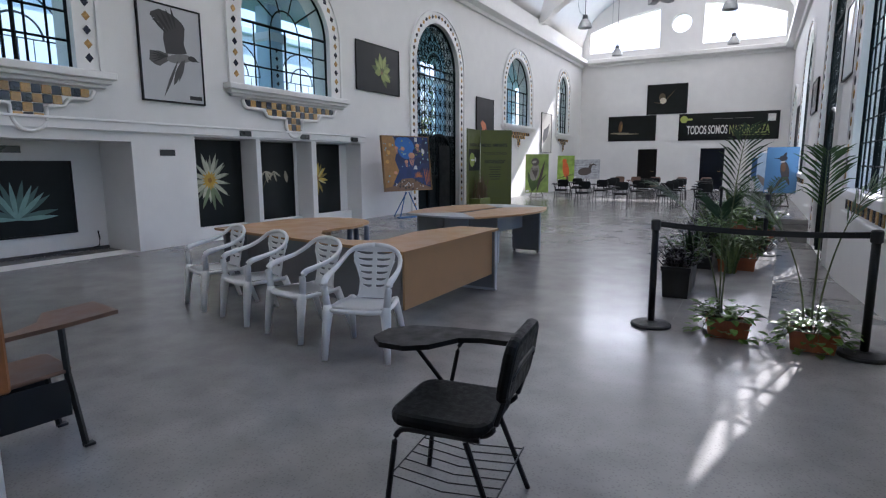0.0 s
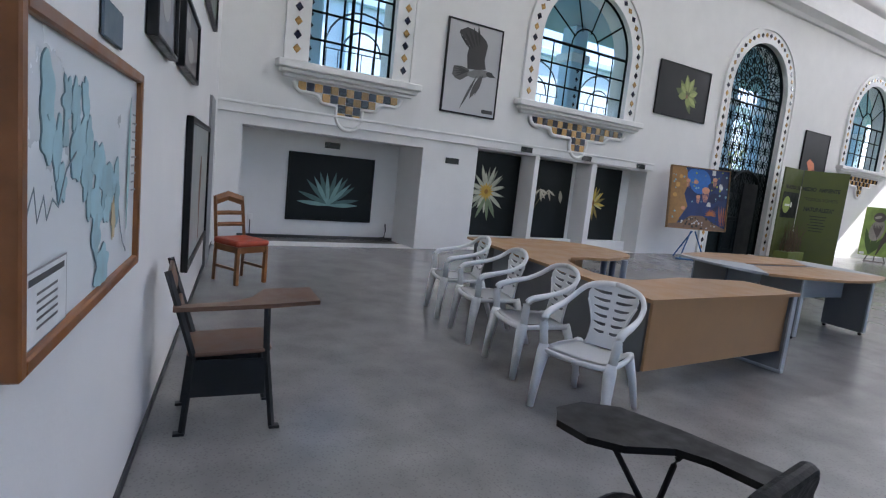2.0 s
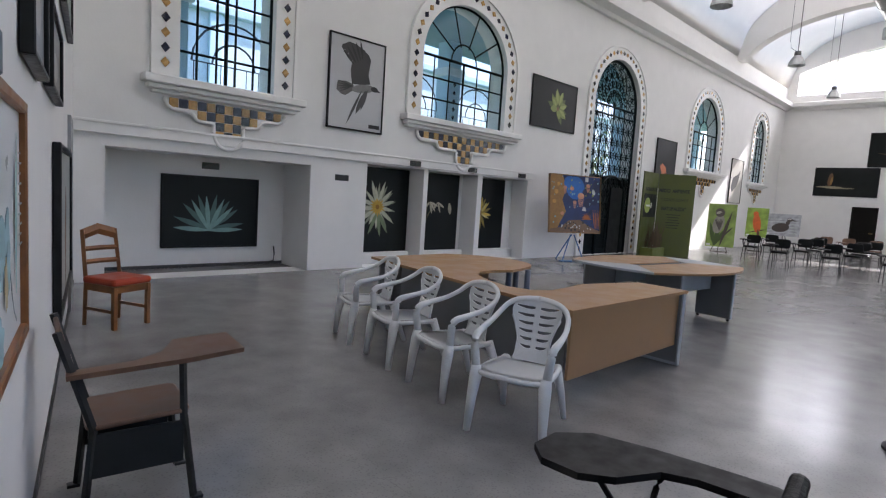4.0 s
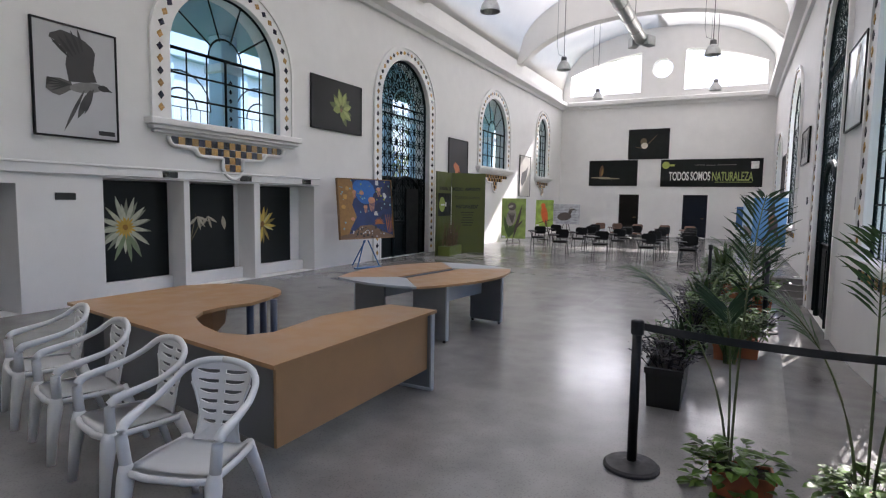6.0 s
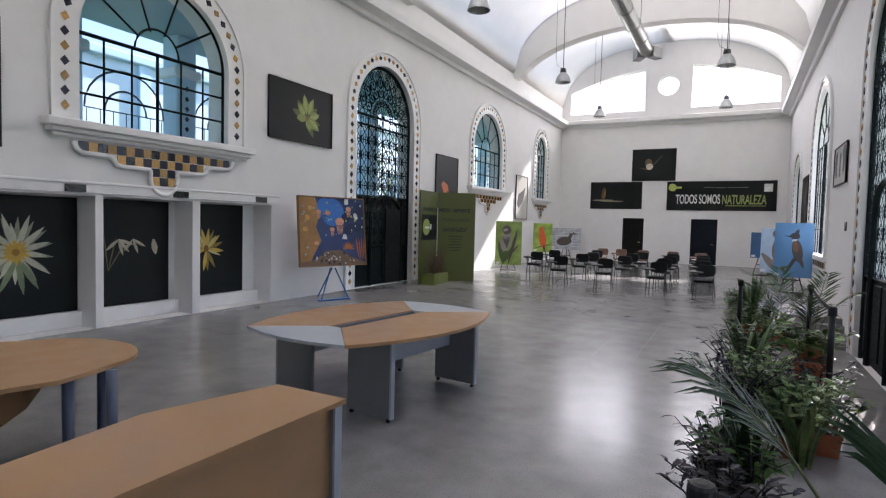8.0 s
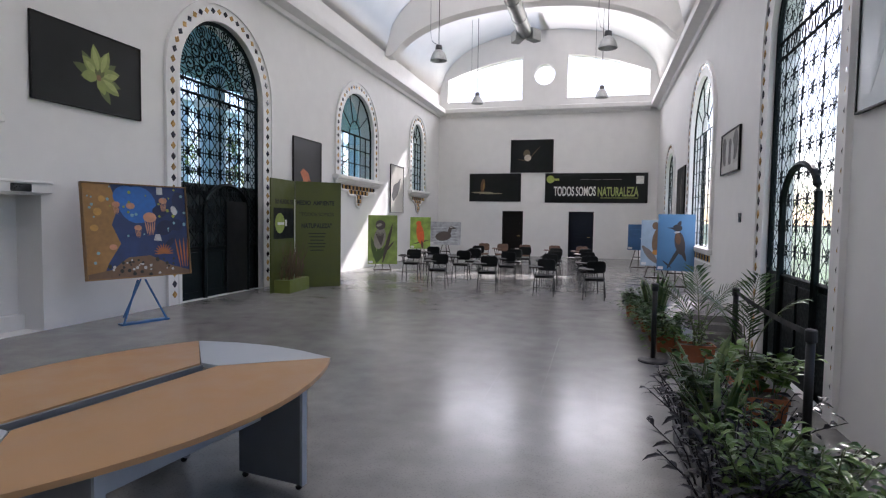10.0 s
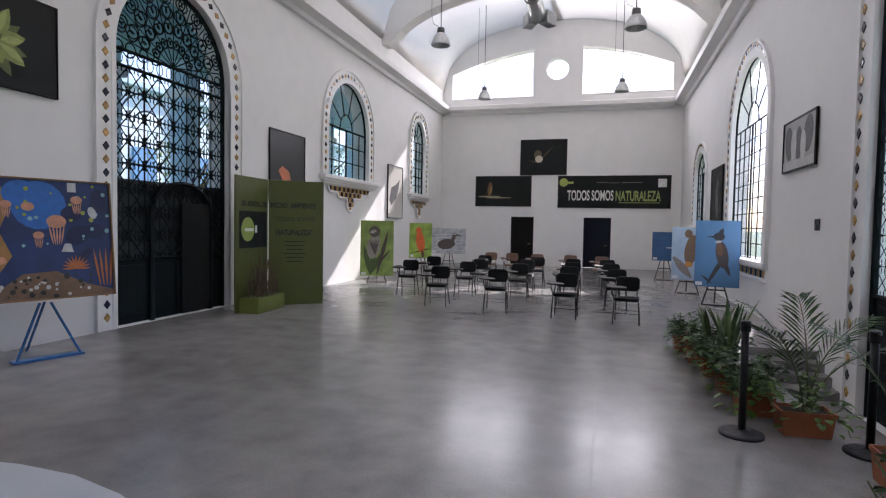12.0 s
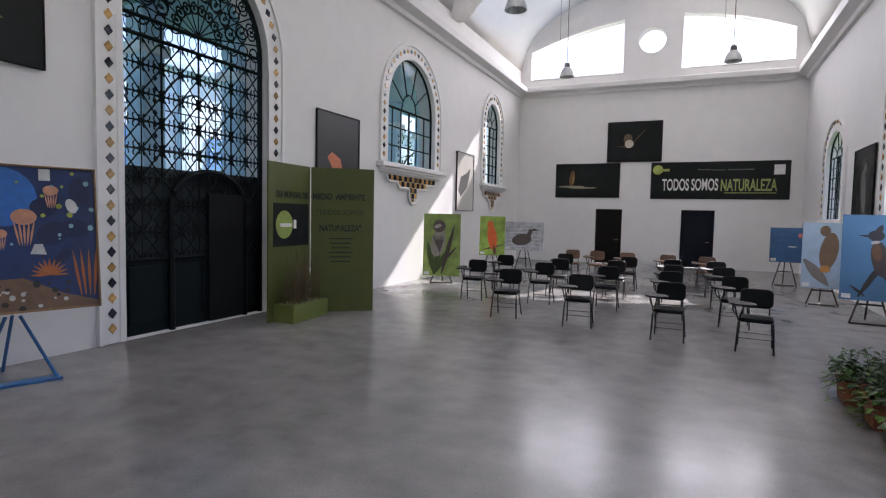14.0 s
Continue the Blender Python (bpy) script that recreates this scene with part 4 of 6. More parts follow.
# end wall
m, w, h = on_north(-6.89, -4.28, 2.7, 4.1)
picture("bird_banner", "wide black print of a small bird at water", "picture", w, h, m, black_ground, [
    ("sand", (0.36, 0.32, 0.2), [ell(-0.65, -0.25, 0.55, 0.04), ell(-0.2, -0.3, 0.6, 0.03)]),
    ("bird", (0.16, 0.08, 0.03), [ell(-0.62, 0.1, 0.11, 0.33, -6)]),
    ("breast", (0.36, 0.2, 0.05), [ell(-0.57, 0.05, 0.05, 0.2, -6)])], border=0.02, depth=0.03)
m, w, h = on_north(-4.82, -2.73, 4.13, 5.74, 0.016)
picture("bird_photo", "black print of a small white-breasted bird on a branch", "picture", w, h, m, black_ground, [
    ("branch", (0.10, 0.07, 0.03), [petal(-0.2, -0.2, 42, 0.95, 0.05), petal(-0.1, -0.25, -80, 0.6, 0.05)]),
    ("bird_back", (0.13, 0.10, 0.05), [ell(-0.25, 0.12, 0.17, 0.2)]),
    ("white_breast", (0.62, 0.56, 0.44), [ell(-0.2, -0.08, 0.17, 0.16)])], border=0.03, depth=0.03)
m, w, h = on_north(-3.1, 1.65, 2.66, 4.09, 0.013)
ban = picture("exhibition_banner", "long black banner lettered in white and green", "banner", w, h, m, black_ground, [
    ("green_disc", (0.40, 0.46, 0.10), [ell(-2.12, 0.42, 0.19, 0.19), rect(-2.0, -1.7, 0.36, 0.46)]),
    ("white_label", (0.75, 0.75, 0.72), [rect(1.85, 2.2, 0.2, 0.56)]),
    ("green_line", (0.30, 0.36, 0.10), [rect(0.25, 1.95, -0.49, -0.455)]),
    ("script_bars", (0.20, 0.20, 0.18), [rect(-0.7, -0.25, 0.4, 0.425), rect(-0.2, 0.25, 0.38, 0.405), rect(0.35, 1.2, 0.39, 0.415)])], border=0.015, depth=0.03)


def text_part(name, body, size, material, parent, m, width=None, bold=0.0):
    cu = bpy.data.curves.new(name, "FONT")
    cu.body, cu.size, cu.extrude, cu.offset = body, size, 0.001, bold
    cu.align_x = "LEFT"
    tmp = bpy.data.objects.new(name, cu)
    me = bpy.data.meshes.new_from_object(tmp)
    bpy.data.objects.remove(tmp)
    xs_ = [v.co.x for v in me.vertices]
    k = (width / (max(xs_) - min(xs_))) if width else 1.0
    me.transform(Matrix.Translation((-min(xs_) * k, 0, 0)) @ Matrix.Diagonal((k, 1, 1, 1)))
    me.materials.append(material)
    ob = new(name, me)
    ob.parent = parent
    ob.matrix_basis = m @ Matrix.Rotation(radians(90), 4, "X")
    return ob


white_ink, green_ink = paint((0.78, 0.78, 0.74)), paint((0.36, 0.43, 0.13))
text_part("lettering", "TODOS SOMOS", 0.62, white_ink, ban, pose(-1.95, -0.035, -0.37), 1.98, 0.012)
text_part("lettering", "NATURALEZA", 0.62, green_ink, ban, pose(0.12, -0.035, -0.39), 1.85, 0.012)

# east wall
m, w, h = on_east(19.05, 20.68, 2.8, 3.68)
picture("framed_photo", "black and white photo of rounded forms in a black frame", "picture", w, h, m, mat("grey_print", (0.34, 0.33, 0.31), 0.4, vary=0.4, scale=1.5), [
    ("dark_forms", (0.08, 0.08, 0.08), [ell(-0.5, 0.05, 0.2, 0.3, 10), ell(0.0, 0.0, 0.16, 0.28), ell(0.45, 0.1, 0.22, 0.3, -12)]),
    ("pale_forms", (0.5, 0.5, 0.48), [ell(-0.25, 0.0, 0.14, 0.26), ell(0.22, -0.05, 0.13, 0.24), rect(-0.8, 0.8, -0.42, -0.26)])], border=0.03)
m, w, h = on_east(12.6, 14.0, 2.92, 4.2)
picture("framed_photo", "pale blue-grey photo of a waterfall-like bird in a black frame", "picture", w, h, m, mat("pale_photo", (0.42, 0.47, 0.48), 0.35, vary=0.2, scale=1.2), [
    ("pale_streaks", (0.50, 0.55, 0.56), [petal(0.1, 0.7, 180 + a, 1.25, 0.16) for a in (-34, -16, 4, 22)]),
    ("tan_form", (0.36, 0.28, 0.14), [petal(0.1, 0.55, 190, 0.5, 0.25)]),
    ("dark_form", (0.06, 0.05, 0.04), [ell(0.12, 0.5, 0.12, 0.08)])], border=0.025)
m, w, h = on_east(26.0, 27.7, 1.98, 3.58)
picture("framed_photo", "dark photo of a grey bird in a black frame", "picture", w, h, m, black_ground, [("grey_bird", (0.16, 0.15, 0.14), [ell(0.05, -0.2, 0.2, 0.5, 12), ell(0.12, 0.32, 0.12, 0.12)])], border=0.03)

# wall beside the entrance


def on_south(s0, s1, z0, z1, out=0.004):
    return SM @ pose((s0 + s1) / 2, -out, (z0 + z1) / 2), s1 - s0, z1 - z0


wood_frame = mat("varnished_wood_frame", (0.26, 0.10, 0.03), 0.35, vary=0.35, scale=12)
m, w, h = on_south(-1.07, 0.2, 1.0, 1.72)
m = m @ Matrix.Diagonal((0.98, 1, 1, 1))
blue = (0.36, 0.55, 0.60)
map_rnd = random.Random(12)


def shore(cx, cy, rx, ry, turn=0.0, grow=0.0, seed=0):
    """An uneven lagoon outline."""
    q = random.Random(seed)
    n, pts, a0 = 30, [], radians(turn)
    wob = [(q.uniform(0.05, 0.16), q.randint(2, 7), q.uniform(0, 6.28)) for _ in range(4)]
    for k in range(n):
        a = 2 * math.pi * k / n
        f = 1 + sum(w_ * math.sin(m_ * a + p_) for w_, m_, p_ in wob)
        x, y = (rx + grow) * f * math.cos(a), (ry + grow) * f * math.sin(a)
        pts.append((cx + x * math.cos(a0) - y * math.sin(a0), cy + x * math.sin(a0) + y * math.cos(a0)))
    return pts


def river(pts, w_):
    """A thin band along a line."""
    left, right_ = [], []
    for k, (x, y) in enumerate(pts):
        a, b = Vector(pts[max(0, k - 1)]), Vector(pts[min(len(pts) - 1, k + 1)])
        d = (b - a).normalized()
        left.append((x - d.y * w_, y + d.x * w_))
        right_.append((x + d.y * w_, y - d.x * w_))
    return left + right_[::-1]


LAGOONS = [(-0.43, 0.2, 0.045, 0.075, 8), (-0.42, 0.1, 0.05, 0.05, 0), (-0.36, 0.08, 0.03, 0.07, -8), (-0.29, 0.19, 0.035, 0.05, 0), (-0.3, 0.11, 0.025, 0.03, 0), (-0.22, 0.185, 0.04, 0.055, 0), (-0.13, 0.2, 0.03, 0.06, 4), (-0.33, 0.0, 0.035, 0.045, 0), (-0.19, 0.08, 0.06, 0.09, -18), (-0.09, 0.1, 0.035, 0.06, 0), (-0.1, 0.02, 0.06, 0.07, -30), (0.02, 0.03, 0.07, 0.07, -20), (0.14, -0.03, 0.09, 0.07, -10), (0.26, -0.02, 0.05, 0.06, 0), (-0.08, -0.06, 0.03, 0.05, 0), (0.0, -0.09, 0.07, 0.07, -20), (0.0, -0.17, 0.045, 0.06, 0), (0.13, -0.1, 0.05, 0.04, 0), (0.27, -0.1, 0.035, 0.07, 0), (0.08, -0.27, 0.085, 0.06, 10)]
layers = []
for k, (cx, cy, rx, ry, tn) in enumerate(LAGOONS):
    layers.append(("lagoon_edge", (0.20, 0.30, 0.33), [shore(cx, cy, rx, ry, tn, 0.002, k)]))
for k, (cx, cy, rx, ry, tn) in enumerate(LAGOONS):
    c = map_rnd.uniform(0.9, 1.12)
    layers.append(("lagoon", (blue[0] * c, blue[1] * c, blue[2] * c), [shore(cx, cy, rx, ry, tn, 0.0, k)]))
layers += [
    ("coast", (0.40, 0.60, 0.58), [petal(0.44, -0.2, 4, 0.46, 0.04)]),
    ("town", (0.62, 0.50, 0.28), [shore(0.22, -0.14, 0.03, 0.06, 0, 0, 50)]),
    ("river", (0.22, 0.28, 0.3), [river([(-0.56, -0.05), (-0.52, 0.0), (-0.5, -0.07), (-0.46, -0.02), (-0.44, -0.07), (-0.4, -0.03), (-0.36, -0.05), (-0.3, 0.03), (-0.22, 0.07)], 0.003)]),
    ("river", (0.22, 0.28, 0.3), [river([(0.3, -0.12), (0.34, -0.19), (0.38, -0.24), (0.44, -0.28)], 0.004)]),
    ("title_frame", (0.3, 0.3, 0.3), [rect(-0.57, -0.29, -0.325, -0.165)]),
    ("title_card", (0.76, 0.78, 0.78), [rect(-0.566, -0.294, -0.321, -0.169)]),
    ("title_bar", (0.08, 0.08, 0.08), [rect(-0.55, -0.31, -0.195, -0.18)])]
layers += [("title_line", (0.12, 0.12, 0.12), [rect(-0.50, -0.36, -0.222 - 0.018 * k, -0.216 - 0.018 * k)]) for k in range(5)]
layers += [("legend_line", (0.35, 0.36, 0.36), [rect(0.5, 0.56 + 0.02 * (k % 2), 0.2 - 0.03 * k, 0.206 - 0.03 * k)]) for k in range(10)]
picture("wall_map", "framed plan of a lagoon in pale blue on white paper", "map", w, h, m, mat("map_paper", (0.74, 0.77, 0.78), 0.3, vary=0.06, scale=2), layers, border=0.035, depth=0.05, border_mat=wood_frame)
for s0, s1, z0, z1, lab, c in ((0.5, 1.24, 1.92, 2.5, "small photo collage in a dark frame", (0.22, 0.2, 0.19)), (1.6, 2.7, 1.95, 2.4, "small brown photo in a dark frame", (0.2, 0.17, 0.15)), (3.3, 5.0, 2.8, 3.6, "dark green photo in a black frame", (0.06, 0.1, 0.06))):
    m, w, h = on_south(s0, s1, z0, z1)
    picture("framed_photo", lab, "picture", w, h, m, mat("photo_print", c, 0.4, vary=0.8, scale=7), [("pale_patch", (0.42, 0.4, 0.37), [ell(0.0, -0.05, w * 0.2, h * 0.18), rect(-w * 0.4, -w * 0.1, h * 0.1, h * 0.35)])], border=0.025, depth=0.05)
m, w, h = on_south(2.4, 4.6, 0.5, 1.7)
picture("framed_photo", "grey photo of a perched bird in a heavy black frame", "picture", w, h, m, mat("grey_green_photo", (0.36, 0.38, 0.36), 0.35, vary=0.15), [("bird", (0.2, 0.1, 0.06), [ell(0.1, 0.0, 0.1, 0.3, -10), petal(0.1, -0.2, 185, 0.35, 0.08)])], border=0.05, depth=0.05)
m, w, h = on_south(-0.28, 0.0, 1.77, 1.89)
picture("wall_notice", "small blue-grey notice plate on the wall", "notice", w, h, m, paint((0.1, 0.14, 0.17)), [], border=0.0, depth=0.01)
# grey door at the far corner of this wall
d = thing("door_5", "narrow grey door near the corner", "door", kind="structure")
part("door_leaf", plate([rect(5.1, 5.9, 0.005, 2.1)], lambda u, v, dd: SM @ Vector((u, -0.03 + dd, v)), 0.03), paint((0.3, 0.31, 0.32)), d)

# ---- easels and paintings on them ----


def easel(m, w, height, material, label, foot=0.36):
    t = thing("easel", label, "easel", m, group="easels")
    for sx in (-1, 1):
        part("leg", T([(sx * foot, -0.1, 0.0), (sx * 0.06, 0.02, height)], r=0.017, n=6), material, t)
    part("leg", T([(0, 0.62, 0.0), (0, 0.05, height)], r=0.017, n=6), material, t)
    part("ledge", B((-w * 0.3, w * 0.3, -0.11, 0.03, 0.0, 0.03), bevel=0.005), material, t).location = (0, -0.02, 0)
    if foot < 0.33:
        part("cross_bar", B((-foot * 0.62, foot * 0.62, -0.06, -0.035, height * 0.42, height * 0.42 + 0.035), bevel=0.004), material, t)
    return t


blue_wood = mat("blue_painted_wood", (0.03, 0.14, 0.36), 0.45, vary=0.3, scale=14)
dark_wood = mat("dark_easel_wood", (0.035, 0.025, 0.02), 0.5, vary=0.35, scale=14)
tan = mat("tan_canvas_edge", (0.30, 0.17, 0.07), 0.6, vary=0.3)

sea_m = pose(-7.73, 14.5, 1.5, 0, 0, 72)
seabed = [(-0.83, -0.75), (-0.83, -0.66), (-0.45, -0.6), (-0.2, -0.42), (0.15, -0.4), (0.5, -0.58), (0.83, -0.68), (0.83, -0.75)]
rng = random.Random(3)
jelly = [(0.18, 0.22, 0.11), (-0.02, 0.05, 0.06), (-0.34, 0.42, 0.06), (0.42, 0.5, 0.07), (-0.12, 0.4, 0.07), (-0.42, -0.25, 0.06)]


def dots(n, r0, r1, u0=-0.8, u1=0.8, v0=-0.5, v1=0.7):
    return [ell(rng.uniform(u0, u1), rng.uniform(v0, v1), r, r * rng.uniform(0.8, 1.2), n=9) for r in (rng.uniform(r0, r1) for _ in range(n))]


sea = picture("sea_painting", "large collage painting of a blue sea with jellyfish and shells", "painting", 1.67, 1.5, sea_m, mat("deep_blue_paint", (0.012, 0.032, 0.13), 0.35, vary=0.5, scale=3.5, bump=0.15), [
    ("orange_reef", (0.36, 0.19, 0.06), [[(-0.83, -0.75), (-0.83, 0.74), (-0.42, 0.74), (-0.3, 0.4), (-0.42, 0.1), (-0.3, -0.2), (-0.5, -0.5), (-0.6, -0.75)]]),
    ("bright_water", (0.03, 0.15, 0.48), [ell(0.0, 0.42, 0.3, 0.3), ell(-0.18, 0.55, 0.2, 0.17)]),
    ("dark_rocks", (0.012, 0.02, 0.07), [ell(0.42, 0.05, 0.15, 0.12, 30), ell(0.62, 0.1, 0.13, 0.1), ell(0.35, 0.32, 0.12, 0.1), ell(0.68, 0.5, 0.1, 0.16), ell(0.5, -0.2, 0.1, 0.05, 40)]),
    ("seabed", (0.20, 0.12, 0.07), [seabed]),
    ("jellyfish", (0.62, 0.30, 0.18), [ell(u, v, r, r * 0.75) for u, v, r in jelly] + [petal(u + (k - 2) * r * 0.4, v - r * 0.3, 180 + (k - 2) * 5, r * 2.4, r * 0.18) for u, v, r in jelly[:4] for k in range(5)]),
    ("corals", (0.45, 0.14, 0.04), [petal(0.38, -0.38, a, 0.17, 0.025) for a in range(-90, 91, 18)] + [petal(0.66 + 0.04 * k, -0.62, -8 + 4 * k, 0.5, 0.03) for k in range(5)]),
    ("bubbles", (0.25, 0.45, 0.5), dots(22, 0.008, 0.03)),
    ("pale_shells", (0.6, 0.6, 0.58), dots(16, 0.01, 0.028, -0.45, 0.55, -0.7, -0.46) + [[(0.22, -0.16), (0.26, -0.06), (0.33, -0.06), (0.36, -0.17)], rect(0.32, 0.42, 0.6, 0.72), ell(0.6, 0.34, 0.05, 0.08, 20)]),
    ("dark_stones", (0.03, 0.03, 0.025), dots(24, 0.012, 0.035, -0.5, 0.6, -0.72, -0.45)),
    ("green_yellow_dots", (0.36, 0.40, 0.06), dots(12, 0.012, 0.03, -0.7, 0.8, 0.2, 0.72)),
    ("orange_dots", (0.6, 0.33, 0.08), [ell(-0.62, 0.3, 0.06, 0.06), ell(-0.55, 0.5, 0.05, 0.05), ell(-0.68, 0.05, 0.06, 0.05)]),
], border=0.018, depth=0.09, border_mat=tan, tilt=6)
easel(pose(-7.75, 14.6, 0, 0, 0, 72), 1.3, 0.70, blue_wood, "blue painted wooden easel under a large painting", 0.36)


def easel_painting(x, y, z0, z1, w, rz, ground, layers, name, label, tilt=7, dark_height=None):
    c = pose(x, y, (z0 + z1) / 2, 0, 0, rz)
    p = picture(name, label, "painting", w, z1 - z0, c, ground, layers, border=0.0, depth=0.035, tilt=tilt)
    part("caption_card", B((-w / 2 + 0.03, -w / 2 + 0.17, -0.043, -0.036, -(z1 - z0) / 2 + 0.03, -(z1 - z0) / 2 + 0.11)), paint((0.75, 0.75, 0.75)), p)
    easel(pose(x, y, 0, 0, 0, rz) @ pose(0, 0.06, 0), w, z0 + 0.25 * (z1 - z0), dark_wood, "dark wooden easel holding a bird painting", 0.3)
    return p


leafy_g = mat("leaf_green_canvas", (0.26, 0.36, 0.08), 0.5, vary=0.5, scale=4)
easel_painting(-7.66, 25.0, 0.2, 1.88, 1.0, 22, leafy_g, [
    ("shadow_leaves", (0.06, 0.10, 0.02), [petal(-0.2, -0.8, a, 0.9, 0.16) for a in (-12, 10, 30)]),
    ("branch", (0.07, 0.05, 0.04), [petal(0.0, -0.8, 14, 1.4, 0.12), petal(0.02, -0.5, 40, 0.6, 0.07)]),
    ("bird_body", (0.30, 0.27, 0.23), [ell(-0.1, 0.05, 0.2, 0.38, -10)]),
    ("bird_stripes", (0.10, 0.08, 0.07), [petal(-0.1 + 0.05 * k, 0.25, 175 + 6 * k, 0.5, 0.04) for k in range(-3, 4)] + [ell(-0.08, 0.5, 0.17, 0.17)]),
    ("brow", (0.40, 0.36, 0.3), [ell(-0.12, 0.5, 0.1, 0.05, 20)])], "bird_painting", "tall painting of a striped owl on leaf green")
easel_painting(-7.27, 28.0, 0.6, 1.84, 0.8, 14, mat("bright_leaf_canvas", (0.28, 0.42, 0.07), 0.5, vary=0.6, scale=4), [
    ("branch", (0.1, 0.06, 0.03), [petal(-0.3, -0.45, 75, 0.7, 0.06)]),
    ("red_bird", (0.62, 0.11, 0.02), [ell(0.0, -0.05, 0.15, 0.4, 8), ell(-0.07, 0.36, 0.1, 0.11)]),
    ("dark_tail", (0.12, 0.04, 0.03), [petal(0.06, -0.3, 172, 0.34, 0.1)])], "bird_painting", "painting of a red-orange bird on green leaves")
easel_painting(-6.8, 30.0, 0.68, 1.66, 1.33, 8, mat("grey_water_canvas", (0.46, 0.47, 0.50), 0.5, vary=0.5, scale=6), [
    ("ripples", (0.62, 0.64, 0.66), [ell(-0.2, 0.25 - 0.12 * k, 0.4, 0.015, 3) for k in range(6)] + [ell(0.4, 0.3 - 0.13 * k, 0.2, 0.014, -3) for k in range(6)]),
    ("duck", (0.09, 0.07, 0.06), [ell(-0.08, -0.12, 0.34, 0.2, 8), petal(0.12, -0.1, 18, 0.42, 0.16), ell(0.26, 0.24, 0.12, 0.07), [(0.34, 0.27), (0.52, 0.17), (0.34, 0.2)]]),
    ("pale_brow", (0.6, 0.58, 0.55), [ell(0.24, 0.27, 0.08, 0.02)])], "bird_painting", "grey painting of a dark duck on rippled water")
sky_b = mat("sky_blue_canvas", (0.07, 0.19, 0.36), 0.5, vary=0.15, scale=2)
easel_painting(1.53, 23.6, 0.44, 2.0, 0.95, -8, sky_b, [
    ("branch", (0.03, 0.03, 0.03), [petal(-0.2, -0.72, 28, 0.85, 0.1), petal(-0.1, -0.7, -50, 0.3, 0.05)]),
    ("bird_body", (0.05, 0.04, 0.04), [ell(0.1, -0.02, 0.13, 0.33, 10), petal(0.12, -0.1, 160, 0.45, 0.1)]),
    ("head", (0.02, 0.022, 0.03), [ell(0.03, 0.4, 0.12, 0.1), [(-0.05, 0.42), (-0.25, 0.4), (-0.05, 0.36)], petal(0.03, 0.42, 25, 0.2, 0.1)]),
    ("pale_collar", (0.4, 0.4, 0.4), [ell(0.02, 0.28, 0.07, 0.03, 10)]),
    ("brown_breast", (0.12, 0.06, 0.03), [ell(0.05, 0.1, 0.07, 0.16, 8)])], "bird_painting", "tall blue painting of a dark kingfisher on a branch")
easel_painting(1.22, 26.0, 0.38, 1.84, 0.85, -6, mat("pale_sky_canvas", (0.36, 0.47, 0.58), 0.5, vary=0.15), [
    ("branch", (0.2, 0.17, 0.15), [petal(-0.38, -0.1, 140, 0.75, 0.22)]),
    ("bird_body", (0.18, 0.11, 0.06), [ell(0.08, 0.1, 0.17, 0.42, -8), ell(0.0, 0.55, 0.1, 0.12)]),
    ("orange_feet", (0.55, 0.25, 0.05), [ell(0.02, -0.3, 0.1, 0.08)])], "bird_painting", "pale blue painting of a brown hawk on a stump")
easel_painting(1.0, 30.0, 0.68, 1.68, 0.82, -4, mat("deep_sky_canvas", (0.025, 0.10, 0.24), 0.5, vary=0.25, scale=3), [
    ("pink_spot", (0.6, 0.2, 0.2), [ell(0.34, 0.28, 0.06, 0.07)]), ("white_bird", (0.6, 0.62, 0.65), [ell(0.15, -0.05, 0.12, 0.02)]), ("streaks", (0.04, 0.14, 0.3), [ell(-0.1, 0.3, 0.25, 0.012), ell(0.0, 0.12, 0.3, 0.01)])], "bird_painting", "deep blue painting of a bird over water")

# ---- green folding display ----
disp = thing("display_stand", "olive green folding display with lettering and a planter box", "display stand")
olive = mat("olive_board", (0.085, 0.102, 0.018), 0.6, vary=0.18, scale=3)
PA, PB, PC = Vector((-7.75, 18.35, 0)), Vector((-7.85, 19.55, 0)), Vector((-6.95, 20.3, 0))


def wing_matrix(a, b):
    d = (b - a).normalized()
    return Matrix.Translation(a) @ Matrix.Rotation(math.atan2(d.y, d.x), 4, "Z"), (b - a).length


m1, l1 = wing_matrix(PA, PB)
m2, l2 = wing_matrix(PB, PC)
HB = 2.66
p1 = part("side_board", B((0, l1, 0, 0.035, 0, HB), bevel=0.004), olive, disp)
p1.matrix_basis = m1
p2 = part("main_board", B((0.02, l2, 0, 0.035, 0, HB), bevel=0.004), olive, disp)
p2.matrix_basis = m2
ink = paint((0.012, 0.015, 0.008))
for body, z, wd, size, x0 in (("MEDIO  AMBIENTE", 2.08, 0.95, 0.15, 0.05), ("\"TODOS SOMOS", 1.8, 0.86, 0.13, 0.12), ("NATURALEZA\"", 1.5, 0.76, 0.16, 0.17)):
    text_part("lettering", body, size, ink, disp, m2 @ pose(x0, -0.003, z), wd, 0.006 if "TODOS" not in body else 0)
text_part("lettering", "DIA MUNDIAL DEL", 0.15, ink, disp, m1 @ pose(0.2, -0.003, 2.08), 0.96, 0.006)
bm = bmesh.new()
for k in range(6):
    x0 = 0.36 + 0.03 * (k % 2)
    bmesh.ops.create_cube(bm, size=1, matrix=m2 @ pose(0.56, -0.003, 1.36 - 0.085 * k) @ Matrix.Diagonal((0.44 - 0.05 * (k % 3), 0.004, 0.022, 1)))
part("small_lettering", bm, ink, disp)
